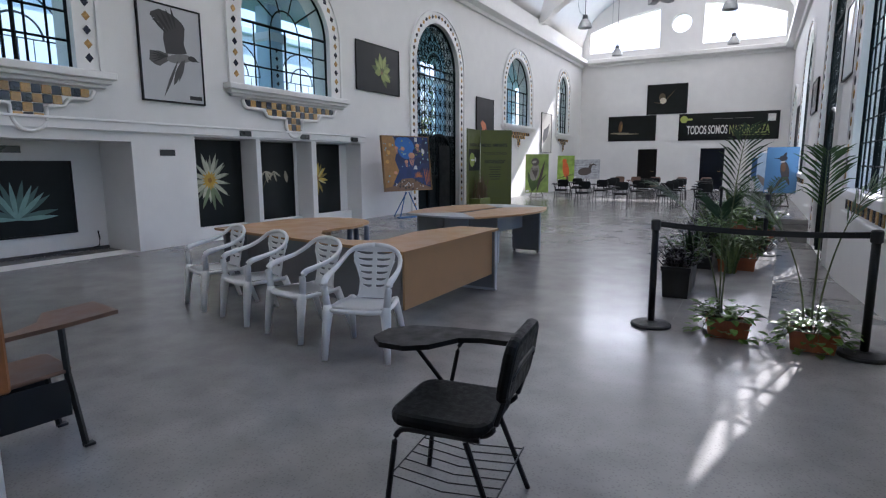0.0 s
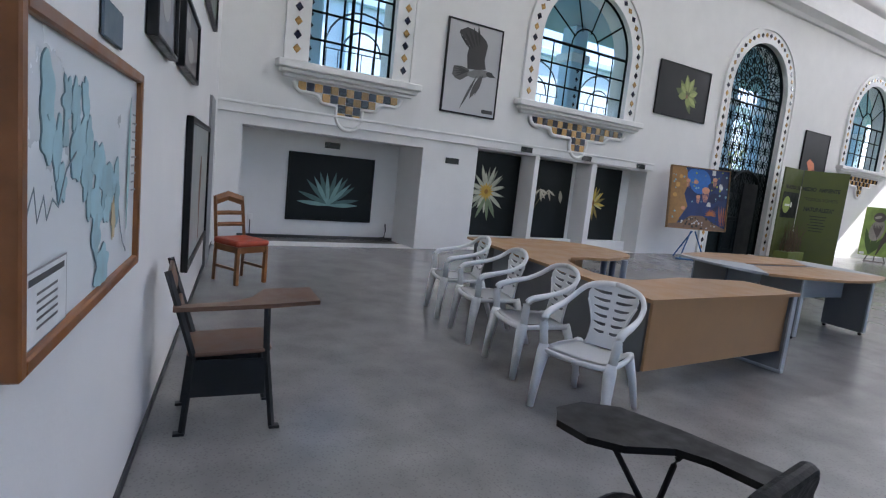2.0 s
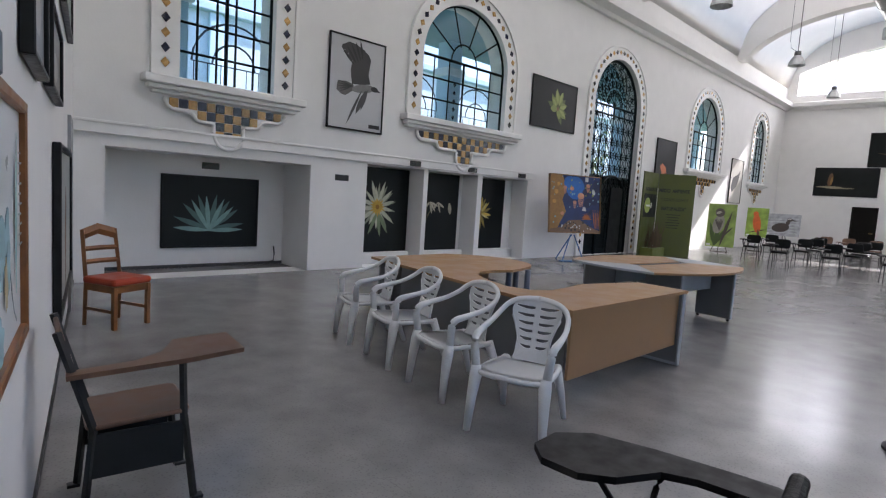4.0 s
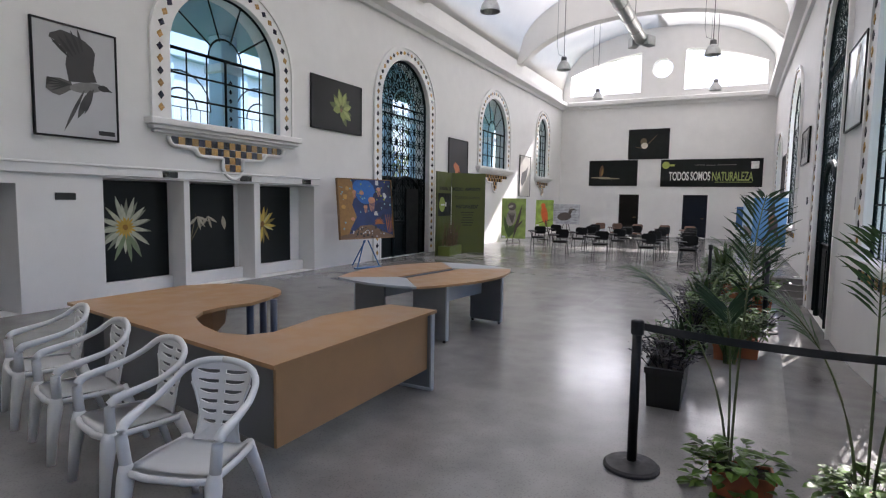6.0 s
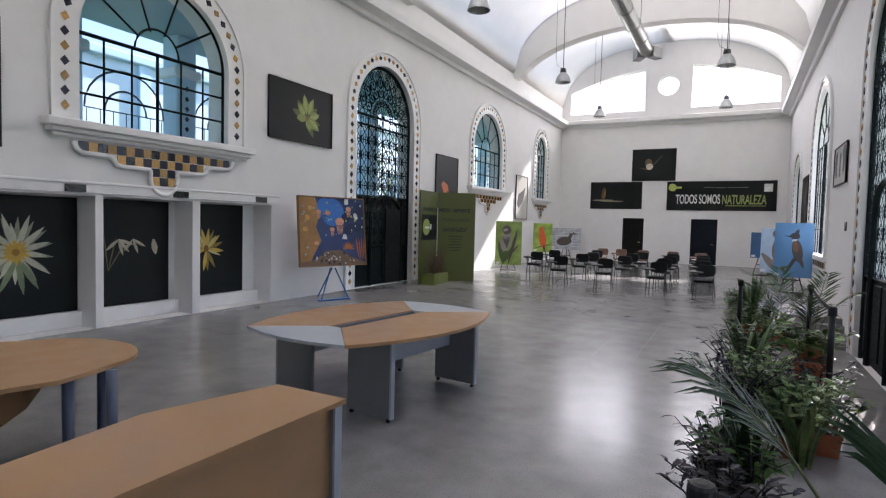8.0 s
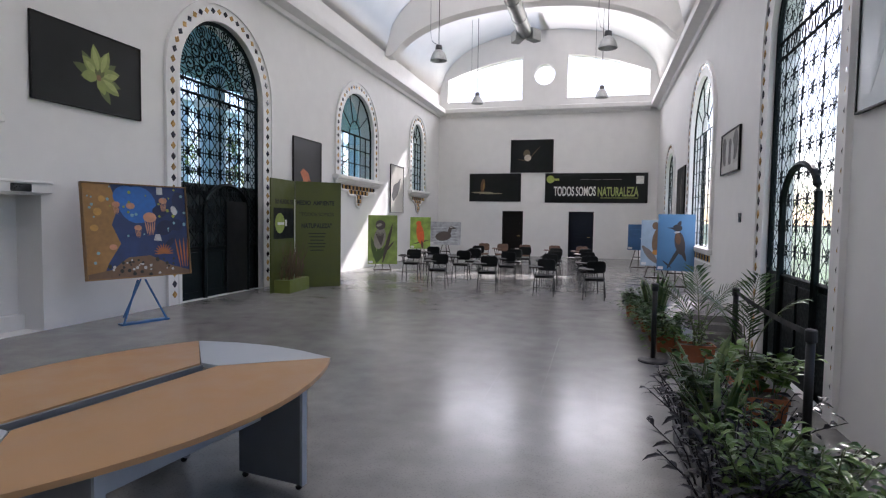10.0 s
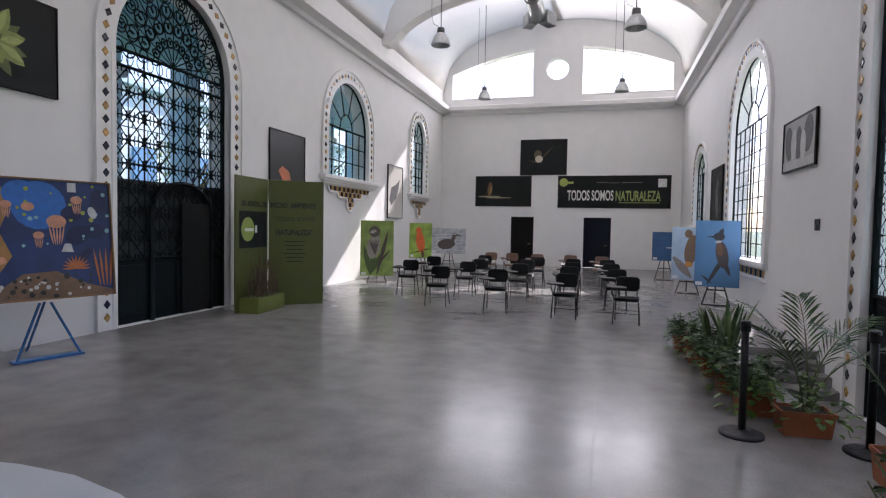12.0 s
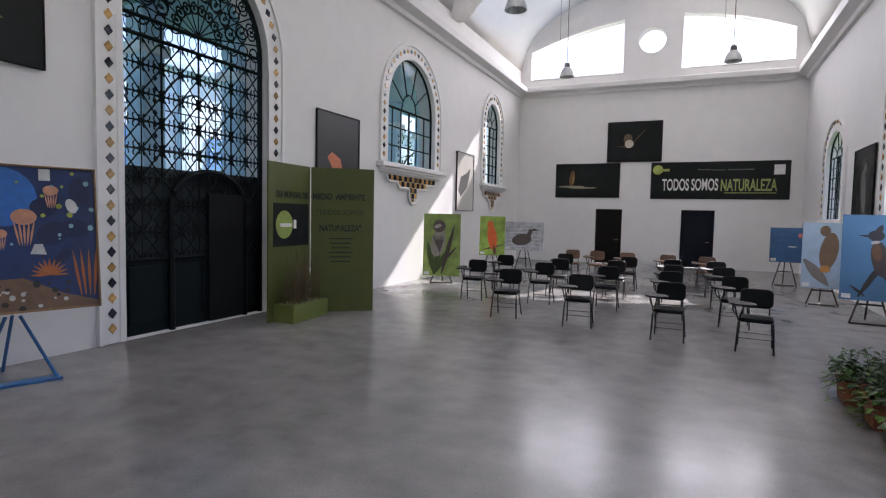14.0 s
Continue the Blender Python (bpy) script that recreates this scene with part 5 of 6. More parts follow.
part("black_poster", B((0.12, l1 - 0.06, -0.006, -0.001, 1.25, 1.98)), M["black"], disp).matrix_basis = m1
bm = plate([ell(0.42, 1.62, 0.24, 0.24)], lambda u, v, d: (u, -0.008 + d, v), 0.001)
part("green_disc", bm, paint((0.32, 0.40, 0.09)), disp).matrix_basis = m1
part("white_mark", B((0.3, 0.62, -0.013, -0.0105, 1.58, 1.64), (0.68, 0.76, -0.013, -0.0105, 1.55, 1.7)), white_ink, disp).matrix_basis = m1
part("planter_box", B((0.1, l1 - 0.05, -0.42, -0.02, 0.0, 0.3), bevel=0.008), mat("olive_planter", (0.13, 0.16, 0.03), 0.6), disp).matrix_basis = m1
rng = random.Random(5)
bm = bmesh.new()
for k in range(70):
    x0, y0 = rng.uniform(0.2, l1 - 0.15), rng.uniform(-0.36, -0.1)
    hh = rng.uniform(0.35, 0.95)
    tube(bm, [(x0, y0, 0.25), (x0 + rng.uniform(-0.1, 0.1), y0 + rng.uniform(-0.08, 0.06), 0.25 + hh * 0.55), (x0 + rng.uniform(-0.2, 0.2), y0 + rng.uniform(-0.12, 0.06), 0.25 + hh)], [0.006, 0.009, 0.003], 4)
part("dry_grass", bm, mat("dry_grass", (0.13, 0.085, 0.05), 0.8, vary=0.5, scale=20), disp).matrix_basis = m1

# ---- furniture ----
black_tube = mat("black_steel_tube", (0.008, 0.008, 0.009), 0.4, vary=0.2, scale=20, spec=0.35)
vinyl = mat("black_vinyl", (0.006, 0.0065, 0.007), 0.55, spec=0.18, vary=0.3, scale=30, bump=0.15, bump_scale=120)
tablet_m = mat("black_tablet", (0.011, 0.010, 0.009), 0.55, spec=0.3, vary=0.3, scale=15)
brown_ply = mat("brown_plywood", (0.16, 0.085, 0.05), 0.45, vary=0.35, scale=9)


def cushion(w, d, h, bev):
    bm = B((-w / 2, w / 2, -d / 2, d / 2, -h / 2, h / 2))
    bmesh.ops.bevel(bm, geom=[e for e in bm.edges if abs(e.verts[0].co.z - e.verts[1].co.z) > h * 0.5], offset=bev, segments=4, profile=0.5, affect="EDGES")
    bmesh.ops.bevel(bm, geom=[e for e in bm.edges if abs(e.verts[0].co.z - e.verts[1].co.z) < h * 0.1], offset=h * 0.38, segments=2, profile=0.5, affect="EDGES")
    return bm


def arc_pts(pts, n=5):
    """Rounds the corners of a path."""
    out = [Vector(pts[0])]
    for a, b, c in zip(pts, pts[1:], pts[2:]):
        a, b, c = Vector(a), Vector(b), Vector(c)
        r = min(0.06, (b - a).length * 0.45, (c - b).length * 0.45)
        p, q = b + (a - b).normalized() * r, b + (c - b).normalized() * r
        for k in range(n + 1):
            t = k / n
            out.append((1 - t) ** 2 * p + 2 * t * (1 - t) * b + t * t * q)
    out.append(Vector(pts[-1]))
    return out


def tablet_chair(m, label, board, wooden=False):
    """School chair facing -y with a writing tablet at the sitter's right."""
    t = thing("tablet_chair", label, "chair", m, group="tablet chairs")
    for s in (-1, 1):
        part("front_leg", T(arc_pts([(s * 0.2, 0.16, 0.425), (s * 0.215, -0.2, 0.425), (s * 0.235, -0.25, 0.0)]), r=0.0125), black_tube, t)
        part("back_leg", T(arc_pts([(s * 0.2, 0.1, 0.41), (s * 0.225, 0.26, 0.0)]), r=0.0125), black_tube, t)
    part("back_support", T(arc_pts([(-0.17, -0.05, 0.415), (-0.17, 0.2, 0.43), (-0.17, 0.29, 0.72), (0.17, 0.29, 0.72), (0.17, 0.2, 0.43), (0.17, -0.05, 0.415)]), r=0.0115), black_tube, t)
    seat = part("seat", cushion(0.44, 0.45, 0.06, 0.09), board if wooden else vinyl, t, smooth=False)
    seat.location = (0, -0.03, 0.455)
    back = part("backrest", cushion(0.43, 0.28, 0.05, 0.08), board if wooden else vinyl, t)
    back.matrix_basis = pose(0, 0.262, 0.71, 80, 0, 0)
    ws = [[(-0.22, -0.2, 0.23), (-0.22, 0.2, 0.21)]]
    bm = bmesh.new()
    for k in range(7):
        x = -0.21 + 0.07 * k
        tube(bm, [(x, -0.235, 0.2), (x, 0.0, 0.175), (x, 0.235, 0.2)], 0.0035, 4)
    for y in (-0.235, 0.235):
        tube(bm, [(-0.225, y, 0.2), (0.225, y, 0.2)], 0.0045, 4)
    part("wire_basket", bm, black_tube, t)
    outline = [(-0.345, 0.26), (-0.28, 0.27), (-0.235, 0.22), (-0.235, 0.02), (-0.20, -0.08), (-0.06, -0.17), (-0.0, -0.27), (-0.01, -0.4), (-0.09, -0.47), (-0.22, -0.46), (-0.32, -0.36), (-0.355, -0.15), (-0.37, 0.1), (-0.37, 0.22)]
    bm = plate([outline], lambda u, v, d: (u, v, 0.70 - d), 0.024)
    part("writing_tablet", bm, tablet_m if not wooden else board, t)
    part("tablet_support", T(arc_pts([(-0.205, 0.12, 0.43), (-0.30, 0.2, 0.5), (-0.31, 0.2, 0.672), (-0.28, -0.1, 0.672), (-0.22, -0.13, 0.43)]), [(-0.21, -0.14, 0.44), (-0.15, -0.3, 0.675)], r=0.0105), black_tube, t)
    return t


first = tablet_chair(pose(-0.28, 3.38, 0, 0, 0, -83), "black tablet chair with vinyl seat standing alone near the entrance", tablet_m)
rows_ = [(-5.97, 22.6, 6), (-4.65, 20.85, 4), (-3.3, 20.65, 2), (-1.85, 20.25, -2), (-0.7, 20.05, -5), (-5.95, 24.6, 5), (-4.5, 22.8, 3), (-3.13, 22.7, 2), (-1.92, 22.3, -1), (-0.86, 21.95, -4), (-4.46, 24.2, 4), (-3.2, 24.5, 1), (-1.95, 24.0, -2), (-0.95, 24.0, -3), (-4.75, 26.2, 3), (-3.1, 26.1, 0), (-2.0, 25.8, -1), (-1.03, 25.8, -2)]
rng = random.Random(11)
for x, y, a in rows_:
    c = copy_thing(first, pose(x + 0.12, y + 0.2, 0, 0, 0, a + rng.uniform(-3, 3)))
    tagged(c, "black tablet chair with vinyl seat in rows before the end wall")
wood_first = tablet_chair(pose(-4.85, 28.5, 0, 0, 0, 3), "brown plywood tablet chair at the back of the rows", brown_ply, True)
for x, y in ((-4.1, 28.4), (-3.2, 28.2), (-2.1, 28.1), (-1.1, 27.8)):
    copy_thing(wood_first, pose(x, y, 0, 0, 0, rng.uniform(-4, 4)))


# old brown school chair with an iron frame
def old_desk_chair(m):
    t = thing("school_chair", "old brown plywood tablet chair on a dark iron frame", "chair", m)
    iron = mat("dark_sheet_iron", (0.022, 0.024, 0.026), 0.45, metal=0.3, vary=0.3)
    for s in (-1, 1):
        part("front_leg", T([(s * 0.19, -0.25, 0.0), (s * 0.19, -0.2, 0.42)], r=0.017, n=4), iron, t)
        part("back_leg", T([(s * 0.19, 0.2, 0.0), (s * 0.19, 0.16, 0.42), (s * 0.19, 0.29, 0.86)], r=0.017, n=4), iron, t)
        part("side_plate", B((s * 0.19 - 0.005, s * 0.19 + 0.005, -0.2, 0.17, 0.2, 0.4), bevel=0.002), iron, t)
        part("front_foot", B((s * 0.19 - 0.022, s * 0.19 + 0.022, -0.29, -0.235, 0.0, 0.016), bevel=0.003), iron, t)
        part("back_foot", B((s * 0.19 - 0.022, s * 0.19 + 0.022, 0.185, 0.24, 0.0, 0.016), bevel=0.003), iron, t)
    part("book_shelf", B((-0.18, 0.18, -0.19, 0.15, 0.2, 0.21), (-0.18, 0.18, 0.145, 0.155, 0.21, 0.38)), iron, t)
    seat = part("seat", cushion(0.4, 0.42, 0.022, 0.05), brown_ply, t)
    seat.matrix_basis = pose(0, -0.02, 0.435, -3, 0, 0)
    for z, hh in ((0.79, 0.12), (0.63, 0.07)):
        b = part("back_slat", cushion(0.38, hh, 0.02, 0.02), brown_ply, t)
        b.matrix_basis = pose(0, 0.17 + (z - 0.42) * 0.27, z, 76, 0, 0)
    outline = [(-0.24, 0.26), (-0.17, 0.26), (-0.16, 0.0), (-0.08, -0.12), (0.1, -0.2), (0.1, -0.46), (-0.22, -0.46), (-0.25, -0.2)]
    part("writing_tablet", plate([outline], lambda u, v, d: (u, v, 0.70 - d - 0.05 * v), 0.022), brown_ply, t)
    part("tablet_post", T([(-0.19, -0.2, 0.38), (-0.19, -0.19, 0.70)], r=0.017, n=4), iron, t)
    return t


old_desk_chair(pose(-2.52, 2.64, 0, 0, 0, 172))

# wooden chair with a red seat
wch = thing("wooden_chair", "varnished wooden chair with a red padded seat by the wall", "chair", pose(-5.95, 3.46, 0, 0, 0, 115))
oak = mat("varnished_oak", (0.27, 0.11, 0.035), 0.35, vary=0.35, scale=10)
for s in (-1, 1):
    part("front_leg", B((s * 0.19 - 0.022, s * 0.19 + 0.022, -0.21, -0.166, 0, 0.43), bevel=0.005), oak, wch)
    part("back_post", T([(s * 0.19, 0.22, 0), (s * 0.19, 0.2, 0.43), (s * 0.18, 0.27, 0.95)], r=0.024, n=4), oak, wch)
    part("stretcher", B((s * 0.19 - 0.01, s * 0.19 + 0.01, -0.17, 0.2, 0.16, 0.19)), oak, wch)
part("apron", B((-0.18, 0.18, -0.2, -0.175, 0.36, 0.43), (-0.2, -0.18, -0.17, 0.2, 0.36, 0.43), (0.18, 0.2, -0.17, 0.2, 0.36, 0.43)), oak, wch)
sx = part("seat_pad", cushion(0.45, 0.44, 0.07, 0.04), mat("red_vinyl", (0.42, 0.05, 0.015), 0.4, vary=0.25, scale=8), wch, "red vinyl seat pad")
sx.location = (0, 0, 0.465)
for z, hh in ((0.9, 0.11), (0.76, 0.05), (0.63, 0.05)):
    bm = bmesh.new()
    tube(bm, [(-0.19, 0.2 + (z - 0.43) * 0.135, z), (0, 0.225 + (z - 0.43) * 0.135, z + (0.02 if z > 0.85 else 0)), (0.19, 0.2 + (z - 0.43) * 0.135, z)], 0.02, 4)
    bmesh.ops.scale(bm, vec=(1, 1, hh / 0.04), space=Matrix.Translation((0, 0, -z)), verts=bm.verts[:])
    part("back_rail", bm, oak, wch)

# white plastic armchairs
wplast = mat("white_moulded_plastic", (0.80, 0.80, 0.79), 0.35, vary=0.05, scale=6, spec=0.4)


def plastic_chair(m):
    t = thing("plastic_armchair", "white moulded plastic armchair with a slotted back", "chair", m, group="plastic armchairs")
    # slotted back, bent
    def bend(u, v, d):
        return (u * (1 + 0.06 * v), 0.19 + 0.19 * v - 0.55 * u * u + d, 0.40 + v * 0.9)
    right = [(0.15, 0.0), (0.128, 0.07), (0.124, 0.14), (0.135, 0.21), (0.158, 0.28), (0.185, 0.345), (0.192, 0.39), (0.178, 0.43), (0.13, 0.458), (0.07, 0.472)]
    outline = [(-0.15, 0.0)] + right + [(-u, v) for u, v in right[:0:-1]]
    slots = []
    for k in range(6):
        v, wv = 0.1 + 0.06 * k, 0.082 + 0.012 * k
        for q in (-1, 1):
            low = [(q * (0.02 + wv * f), v - 0.012 * math.sin(math.pi * f) + 0.016 * f) for f in (0.0, 0.25, 0.5, 0.75, 1.0)]
            high = [(q * (0.02 + wv * f), v + 0.02 - 0.002 * math.sin(math.pi * f) + 0.006 * f) for f in (1.0, 0.75, 0.5, 0.25, 0.0)]
            slots.append(low + high)
    bm = plate([outline] + slots, lambda u, v, d: (u, d, v), 0.012)
    bmesh.ops.subdivide_edges(bm, edges=[e for e in bm.edges if e.calc_length() > 0.15], cuts=2)
    for vx in bm.verts:
        u, d, v = vx.co
        vx.co = bend(u, v, d)
    part("backrest", bm, wplast, t)
    bm = bmesh.new()
    n, kk = 10, 9
    g = []
    for i in range(n + 1):
        y = -0.272 + 0.482 * i / n
        row = []
        for j in range(kk + 1):
            u = -1 + 2 * j / kk
            hw = 0.25 - 0.035 * (i / n)
            z = 0.42 - 0.012 * math.cos(u * 1.5) - 0.02 * (i / n) + (0.004 if abs(u) > 0.9 else 0) - (0.02 if i == 0 else 0)
            row.append(bm.verts.new((u * hw, y, z)))
        g.append(row)
    for a, b in zip(g, g[1:]):
        for j in range(kk):
            bm.faces.new((a[j], a[j + 1], b[j + 1], b[j]))
    bmesh.ops.solidify(bm, geom=bm.faces[:], thickness=0.014)
    part("seat", bm, wplast, t, smooth=True)
    part("seat_apron", T([(-0.22, 0.2, 0.39), (-0.25, 0.0, 0.395), (-0.252, -0.2, 0.395), (-0.22, -0.255, 0.392), (-0.12, -0.278, 0.39), (0.12, -0.278, 0.39), (0.22, -0.255, 0.392), (0.252, -0.2, 0.395), (0.25, 0.0, 0.395), (0.22, 0.2, 0.39)], r=0.019, n=8), wplast, t, smooth=True)
    for s in (-1, 1):
        # tapered channel legs, flowing into the arms
        bm = bmesh.new()
        tube(bm, [(s * 0.278, -0.29, 0.0), (s * 0.266, -0.268, 0.22), (s * 0.255, -0.245, 0.37), (s * 0.26, -0.238, 0.43)], [0.026, 0.036, 0.046, 0.034], 10)
        part("front_leg", bm, wplast, t, smooth=True)
        bm = bmesh.new()
        tube(bm, [(s * 0.25, 0.34, 0.0), (s * 0.23, 0.26, 0.22), (s * 0.2, 0.19, 0.4)], [0.022, 0.03, 0.04], 10)
        part("back_leg", bm, wplast, t, smooth=True)
        bm = bmesh.new()
        path = arc_pts([(s * 0.258, -0.235, 0.4), (s * 0.285, -0.245, 0.615), (s * 0.295, -0.1, 0.645), (s * 0.286, 0.07, 0.68), (s * 0.265, 0.185, 0.735), (s * 0.228, 0.236, 0.785), (s * 0.165, 0.258, 0.817), (s * 0.08, 0.276, 0.832), (0.0, 0.282, 0.836)], 5)
        k = len(path) - 1
        tube(bm, path, [0.032 - 0.012 * min(1, 3 * i / k) for i in range(k + 1)], 8)
        part("armrest", bm, wplast, t, smooth=True)
        bm = bmesh.new()
        tube(bm, [bend(s * u, v, 0.006) for u, v in right[:6]], 0.011, 6)
        part("back_rim", bm, wplast, t, smooth=True)
    return t


SNUG = Matrix.Diagonal((0.92, 0.94, 1.0, 1.0))
pc = plastic_chair(pose(-1.89, 4.85, 0, 0, 0, 18) @ SNUG)
for x, y, a in ((-2.67, 5.02, -12), (-3.47, 5.18, -15), (-4.27, 5.36, -18)):
    copy_thing(pc, pose(x, y, 0, 0, 0, a))

# U-shaped desk
beech = mat("beech_laminate", (0.43, 0.25, 0.118), 0.34, vary=0.1, scale=5, spec=0.4)
grey_lam = mat("grey_laminate", (0.20, 0.205, 0.215), 0.45, vary=0.12, scale=5)
pale_lam = mat("pale_grey_laminate", (0.42, 0.45, 0.48), 0.4, vary=0.1, scale=5)
desk = thing("corner_desk", "U-shaped beech laminate desk with grey side panels", "desk", pose(0.04, -0.1, 0))
inner = [(-2.40, 7.5), (-2.50, 7.15), (-2.60, 6.75), (-2.55, 6.35), (-2.52, 6.1), (-2.62, 5.93), (-2.85, 5.88), (-3.15, 5.98), (-3.45, 6.15), (-3.6, 6.35), (-3.62, 6.62), (-3.55, 6.85)]
lobe = [(-3.62 + 0.0, 7.15)] + [(-4.28 + 0.62 * math.cos(a), 7.2 + 0.5 * math.sin(a)) for a in np.linspace(0.1, math.pi - 0.3, 12)]
outer = [(-4.98, 7.2), (-4.98, 5.97), (-4.46, 5.88), (-1.9, 5.47), (-1.88, 7.5)]
bm = plate([inner + lobe + outer], lambda u, v, d: (u, v, 0.745 - d), 0.028)
part("desktop", bm, beech, desk)
part("modesty_panel", B((-1.955, -1.93, 5.52, 7.42, 0.2, 0.715), bevel=0.003), beech, desk)
part("side_panel", B((-2.42, -1.9, 7.42, 7.46, 0.03, 0.716), bevel=0.004), grey_lam, desk)
part("foot_rail", B((-2.45, -1.88, 7.415, 7.465, 0.0, 0.03), bevel=0.006), pale_lam, desk)
part("edge_strip", B((-1.9, -1.885, 7.41, 7.47, 0.03, 0.716)), pale_lam, desk)
mm, ll = wing_matrix(Vector((-4.46, 5.97, 0)), Vector((-1.98, 5.57, 0)))
part("back_panel", B((0.05, ll - 0.03, 0.0, 0.025, 0.16, 0.715), bevel=0.003), grey_lam, desk).matrix_basis = mm
part("end_panel", B((-4.93, -4.89, 6.05, 6.55, 0.0, 0.716), bevel=0.004), grey_lam, desk)
tubes_blue = mat("blue_grey_leg", (0.10, 0.12, 0.17), 0.4, vary=0.1)
for x, y in ((-3.72, 7.0), (-3.62, 7.22), (-3.85, 7.3)):
    part("tube_leg", lathe([(0.036, 0.0), (0.036, 0.716)], 14, at=(x, y, 0)), tubes_blue, desk, smooth=True)
bm = bmesh.new()
curve = [(-3.72, 6.0), (-3.72, 6.3), (-3.78, 6.6), (-3.9, 6.85), (-4.1, 7.05)]
r0 = [[bm.verts.new((x, y, z)) for x, y in curve] for z in (0.5, 0.715)]
for v, (x, y) in zip(r0[0], curve):
    v.co.z = 0.38 + 0.2 * ((y - 6.0) / 1.05) ** 2
for i in range(len(curve) - 1):
    bm.faces.new((r0[0][i], r0[0][i + 1], r0[1][i + 1], r0[1][i]))
bmesh.ops.solidify(bm, geom=bm.faces[:], thickness=0.02)
part("curved_panel", bm, beech, desk)

# boat-shaped conference table
table = thing("conference_table", "boat-shaped beech conference table with grey ends and legs", "table", pose(-3.17, 9.7, 0, 0, 0, -7))
HL = 1.22


def boat(y):
    return 0.60 + 0.36 * (1 - (y / HL) ** 2)


ys_ = np.linspace(-HL + 0.06, HL - 0.06, 13)
for s in (-1, 1):
    loop = [(s * boat(y), y) for y in ys_] + [(s * 0.08, 0.64), (s * 0.08, -0.64)]
    part("beech_top", plate([loop], lambda u, v, d: (u, v, 0.745 - d), 0.028), beech, table)
    end = [(s * 0.0 - 0.075, s * 0.65), (0.075, s * 0.65), (boat(HL - 0.06) + 0.0, s * (HL - 0.055)), (0.3, s * (HL + 0.03)), (0.0, s * (HL + 0.06)), (-0.3, s * (HL + 0.03)), (-boat(HL - 0.06), s * (HL - 0.055))]
    part("grey_end", plate([end], lambda u, v, d: (u, v, 0.745 - d), 0.028), pale_lam, table)
    part("slot_rail", B((s * 0.055, s * 0.075, -0.64, 0.64, 0.70, 0.735)), grey_lam, table)
    part("apron", B((s * 0.42, s * 0.44, -0.67, 0.65, 0.42, 0.714), bevel=0.003), pale_lam, table)
    for e in (-1.0, 0.97):
        leg = part("leg_panel", B((min(s * 0.24, s * 0.76), max(s * 0.24, s * 0.76), e * 0.70 - 0.02, e * 0.70 + 0.02, 0.035, 0.716), bevel=0.004), grey_lam, table)
        part("edge_strip", B((min(s * 0.745, s * 0.765), max(s * 0.745, s * 0.765), e * 0.70 - 0.024, e * 0.70 + 0.024, 0.035, 0.716)), pale_lam, leg)
        for q in (0.28, 0.72):
            part("glide", lathe([(0.016, 0.0), (0.022, 0.008), (0.022, 0.02), (0.008, 0.036)], 10, at=(s * q, e * 0.70, 0)), black_tube, leg)
part("slot_tray", B((-0.07, 0.07, -0.64, 0.64, 0.66, 0.67)), M["black"], table)
tagged(part("cable_scrap", T([(-3.95, 8.95, 0.012), (-3.88, 9.05, 0.02), (-3.8, 9.08, 0.012)], r=0.012), black_tube), "short black scrap lying on the floor", "debris")

# ---- belt barrier, lamps and duct ----
rubber = mat("black_base", (0.015, 0.015, 0.016), 0.55, vary=0.3, scale=20)


def stanchion(x, y, label="black belt barrier post on a round base"):
    t = thing("barrier_post", label, "barrier post", pose(x, y, 0), group="barrier posts")
    part("base", lathe([(0.18, 0.0), (0.18, 0.018), (0.165, 0.03), (0.06, 0.042), (0.035, 0.05)], 32), rubber, t)
    part("pole", lathe([(0.031, 0.04), (0.031, 0.92)], 18), black_tube, t, smooth=True)
    part("belt_head", lathe([(0.036, 0.90), (0.042, 0.905), (0.042, 0.985), (0.036, 0.995), (0.02, 1.0)], 18), rubber, t)
    return t


posts = {k: stanchion(*v) for k, v in {"a": (0.02, 6.7), "b": (1.62, 6.58), "c": (0.17, 14.58), "d": (1.06, 14.43), "e": (0.98, 11.75)}.items()}
for a, b in (("a", "b"), ("d", "e")):
    pa, pb = posts[a].matrix_basis.translation, posts[b].matrix_basis.translation
    d = (pb - pa).normalized()
    p, q = pa + d * 0.042, pb - d * 0.042
    n = Vector((-d.y, d.x, 0)) * 0.002
    bm = bmesh.new()
    N = 10
    rr = []
    for k in range(N + 1):
        c = p.lerp(q, k / N)
        z = 0.955 - 0.03 * 4 * (k / N) * (1 - k / N)
        rr.append([bm.verts.new((c.x + s * n.x, c.y + s * n.y, z + dz)) for s, dz in ((-1, -0.024), (1, -0.024), (1, 0.024), (-1, 0.024))])
    for e, f in zip(rr, rr[1:]):
        for j in range(4):
            bm.faces.new((e[j], e[(j + 1) % 4], f[(j + 1) % 4], f[j]))
    bm.faces.new(rr[0])
    bm.faces.new(rr[-1])
    tagged(part("barrier_belt", bm, mat("black_webbing", (0.012, 0.012, 0.013), 0.7)), "black webbing belt stretched between two posts", "barrier belt")

alu = mat("ribbed_aluminium", (0.42, 0.43, 0.42), 0.35, metal=0.85, vary=0.25, scale=10)


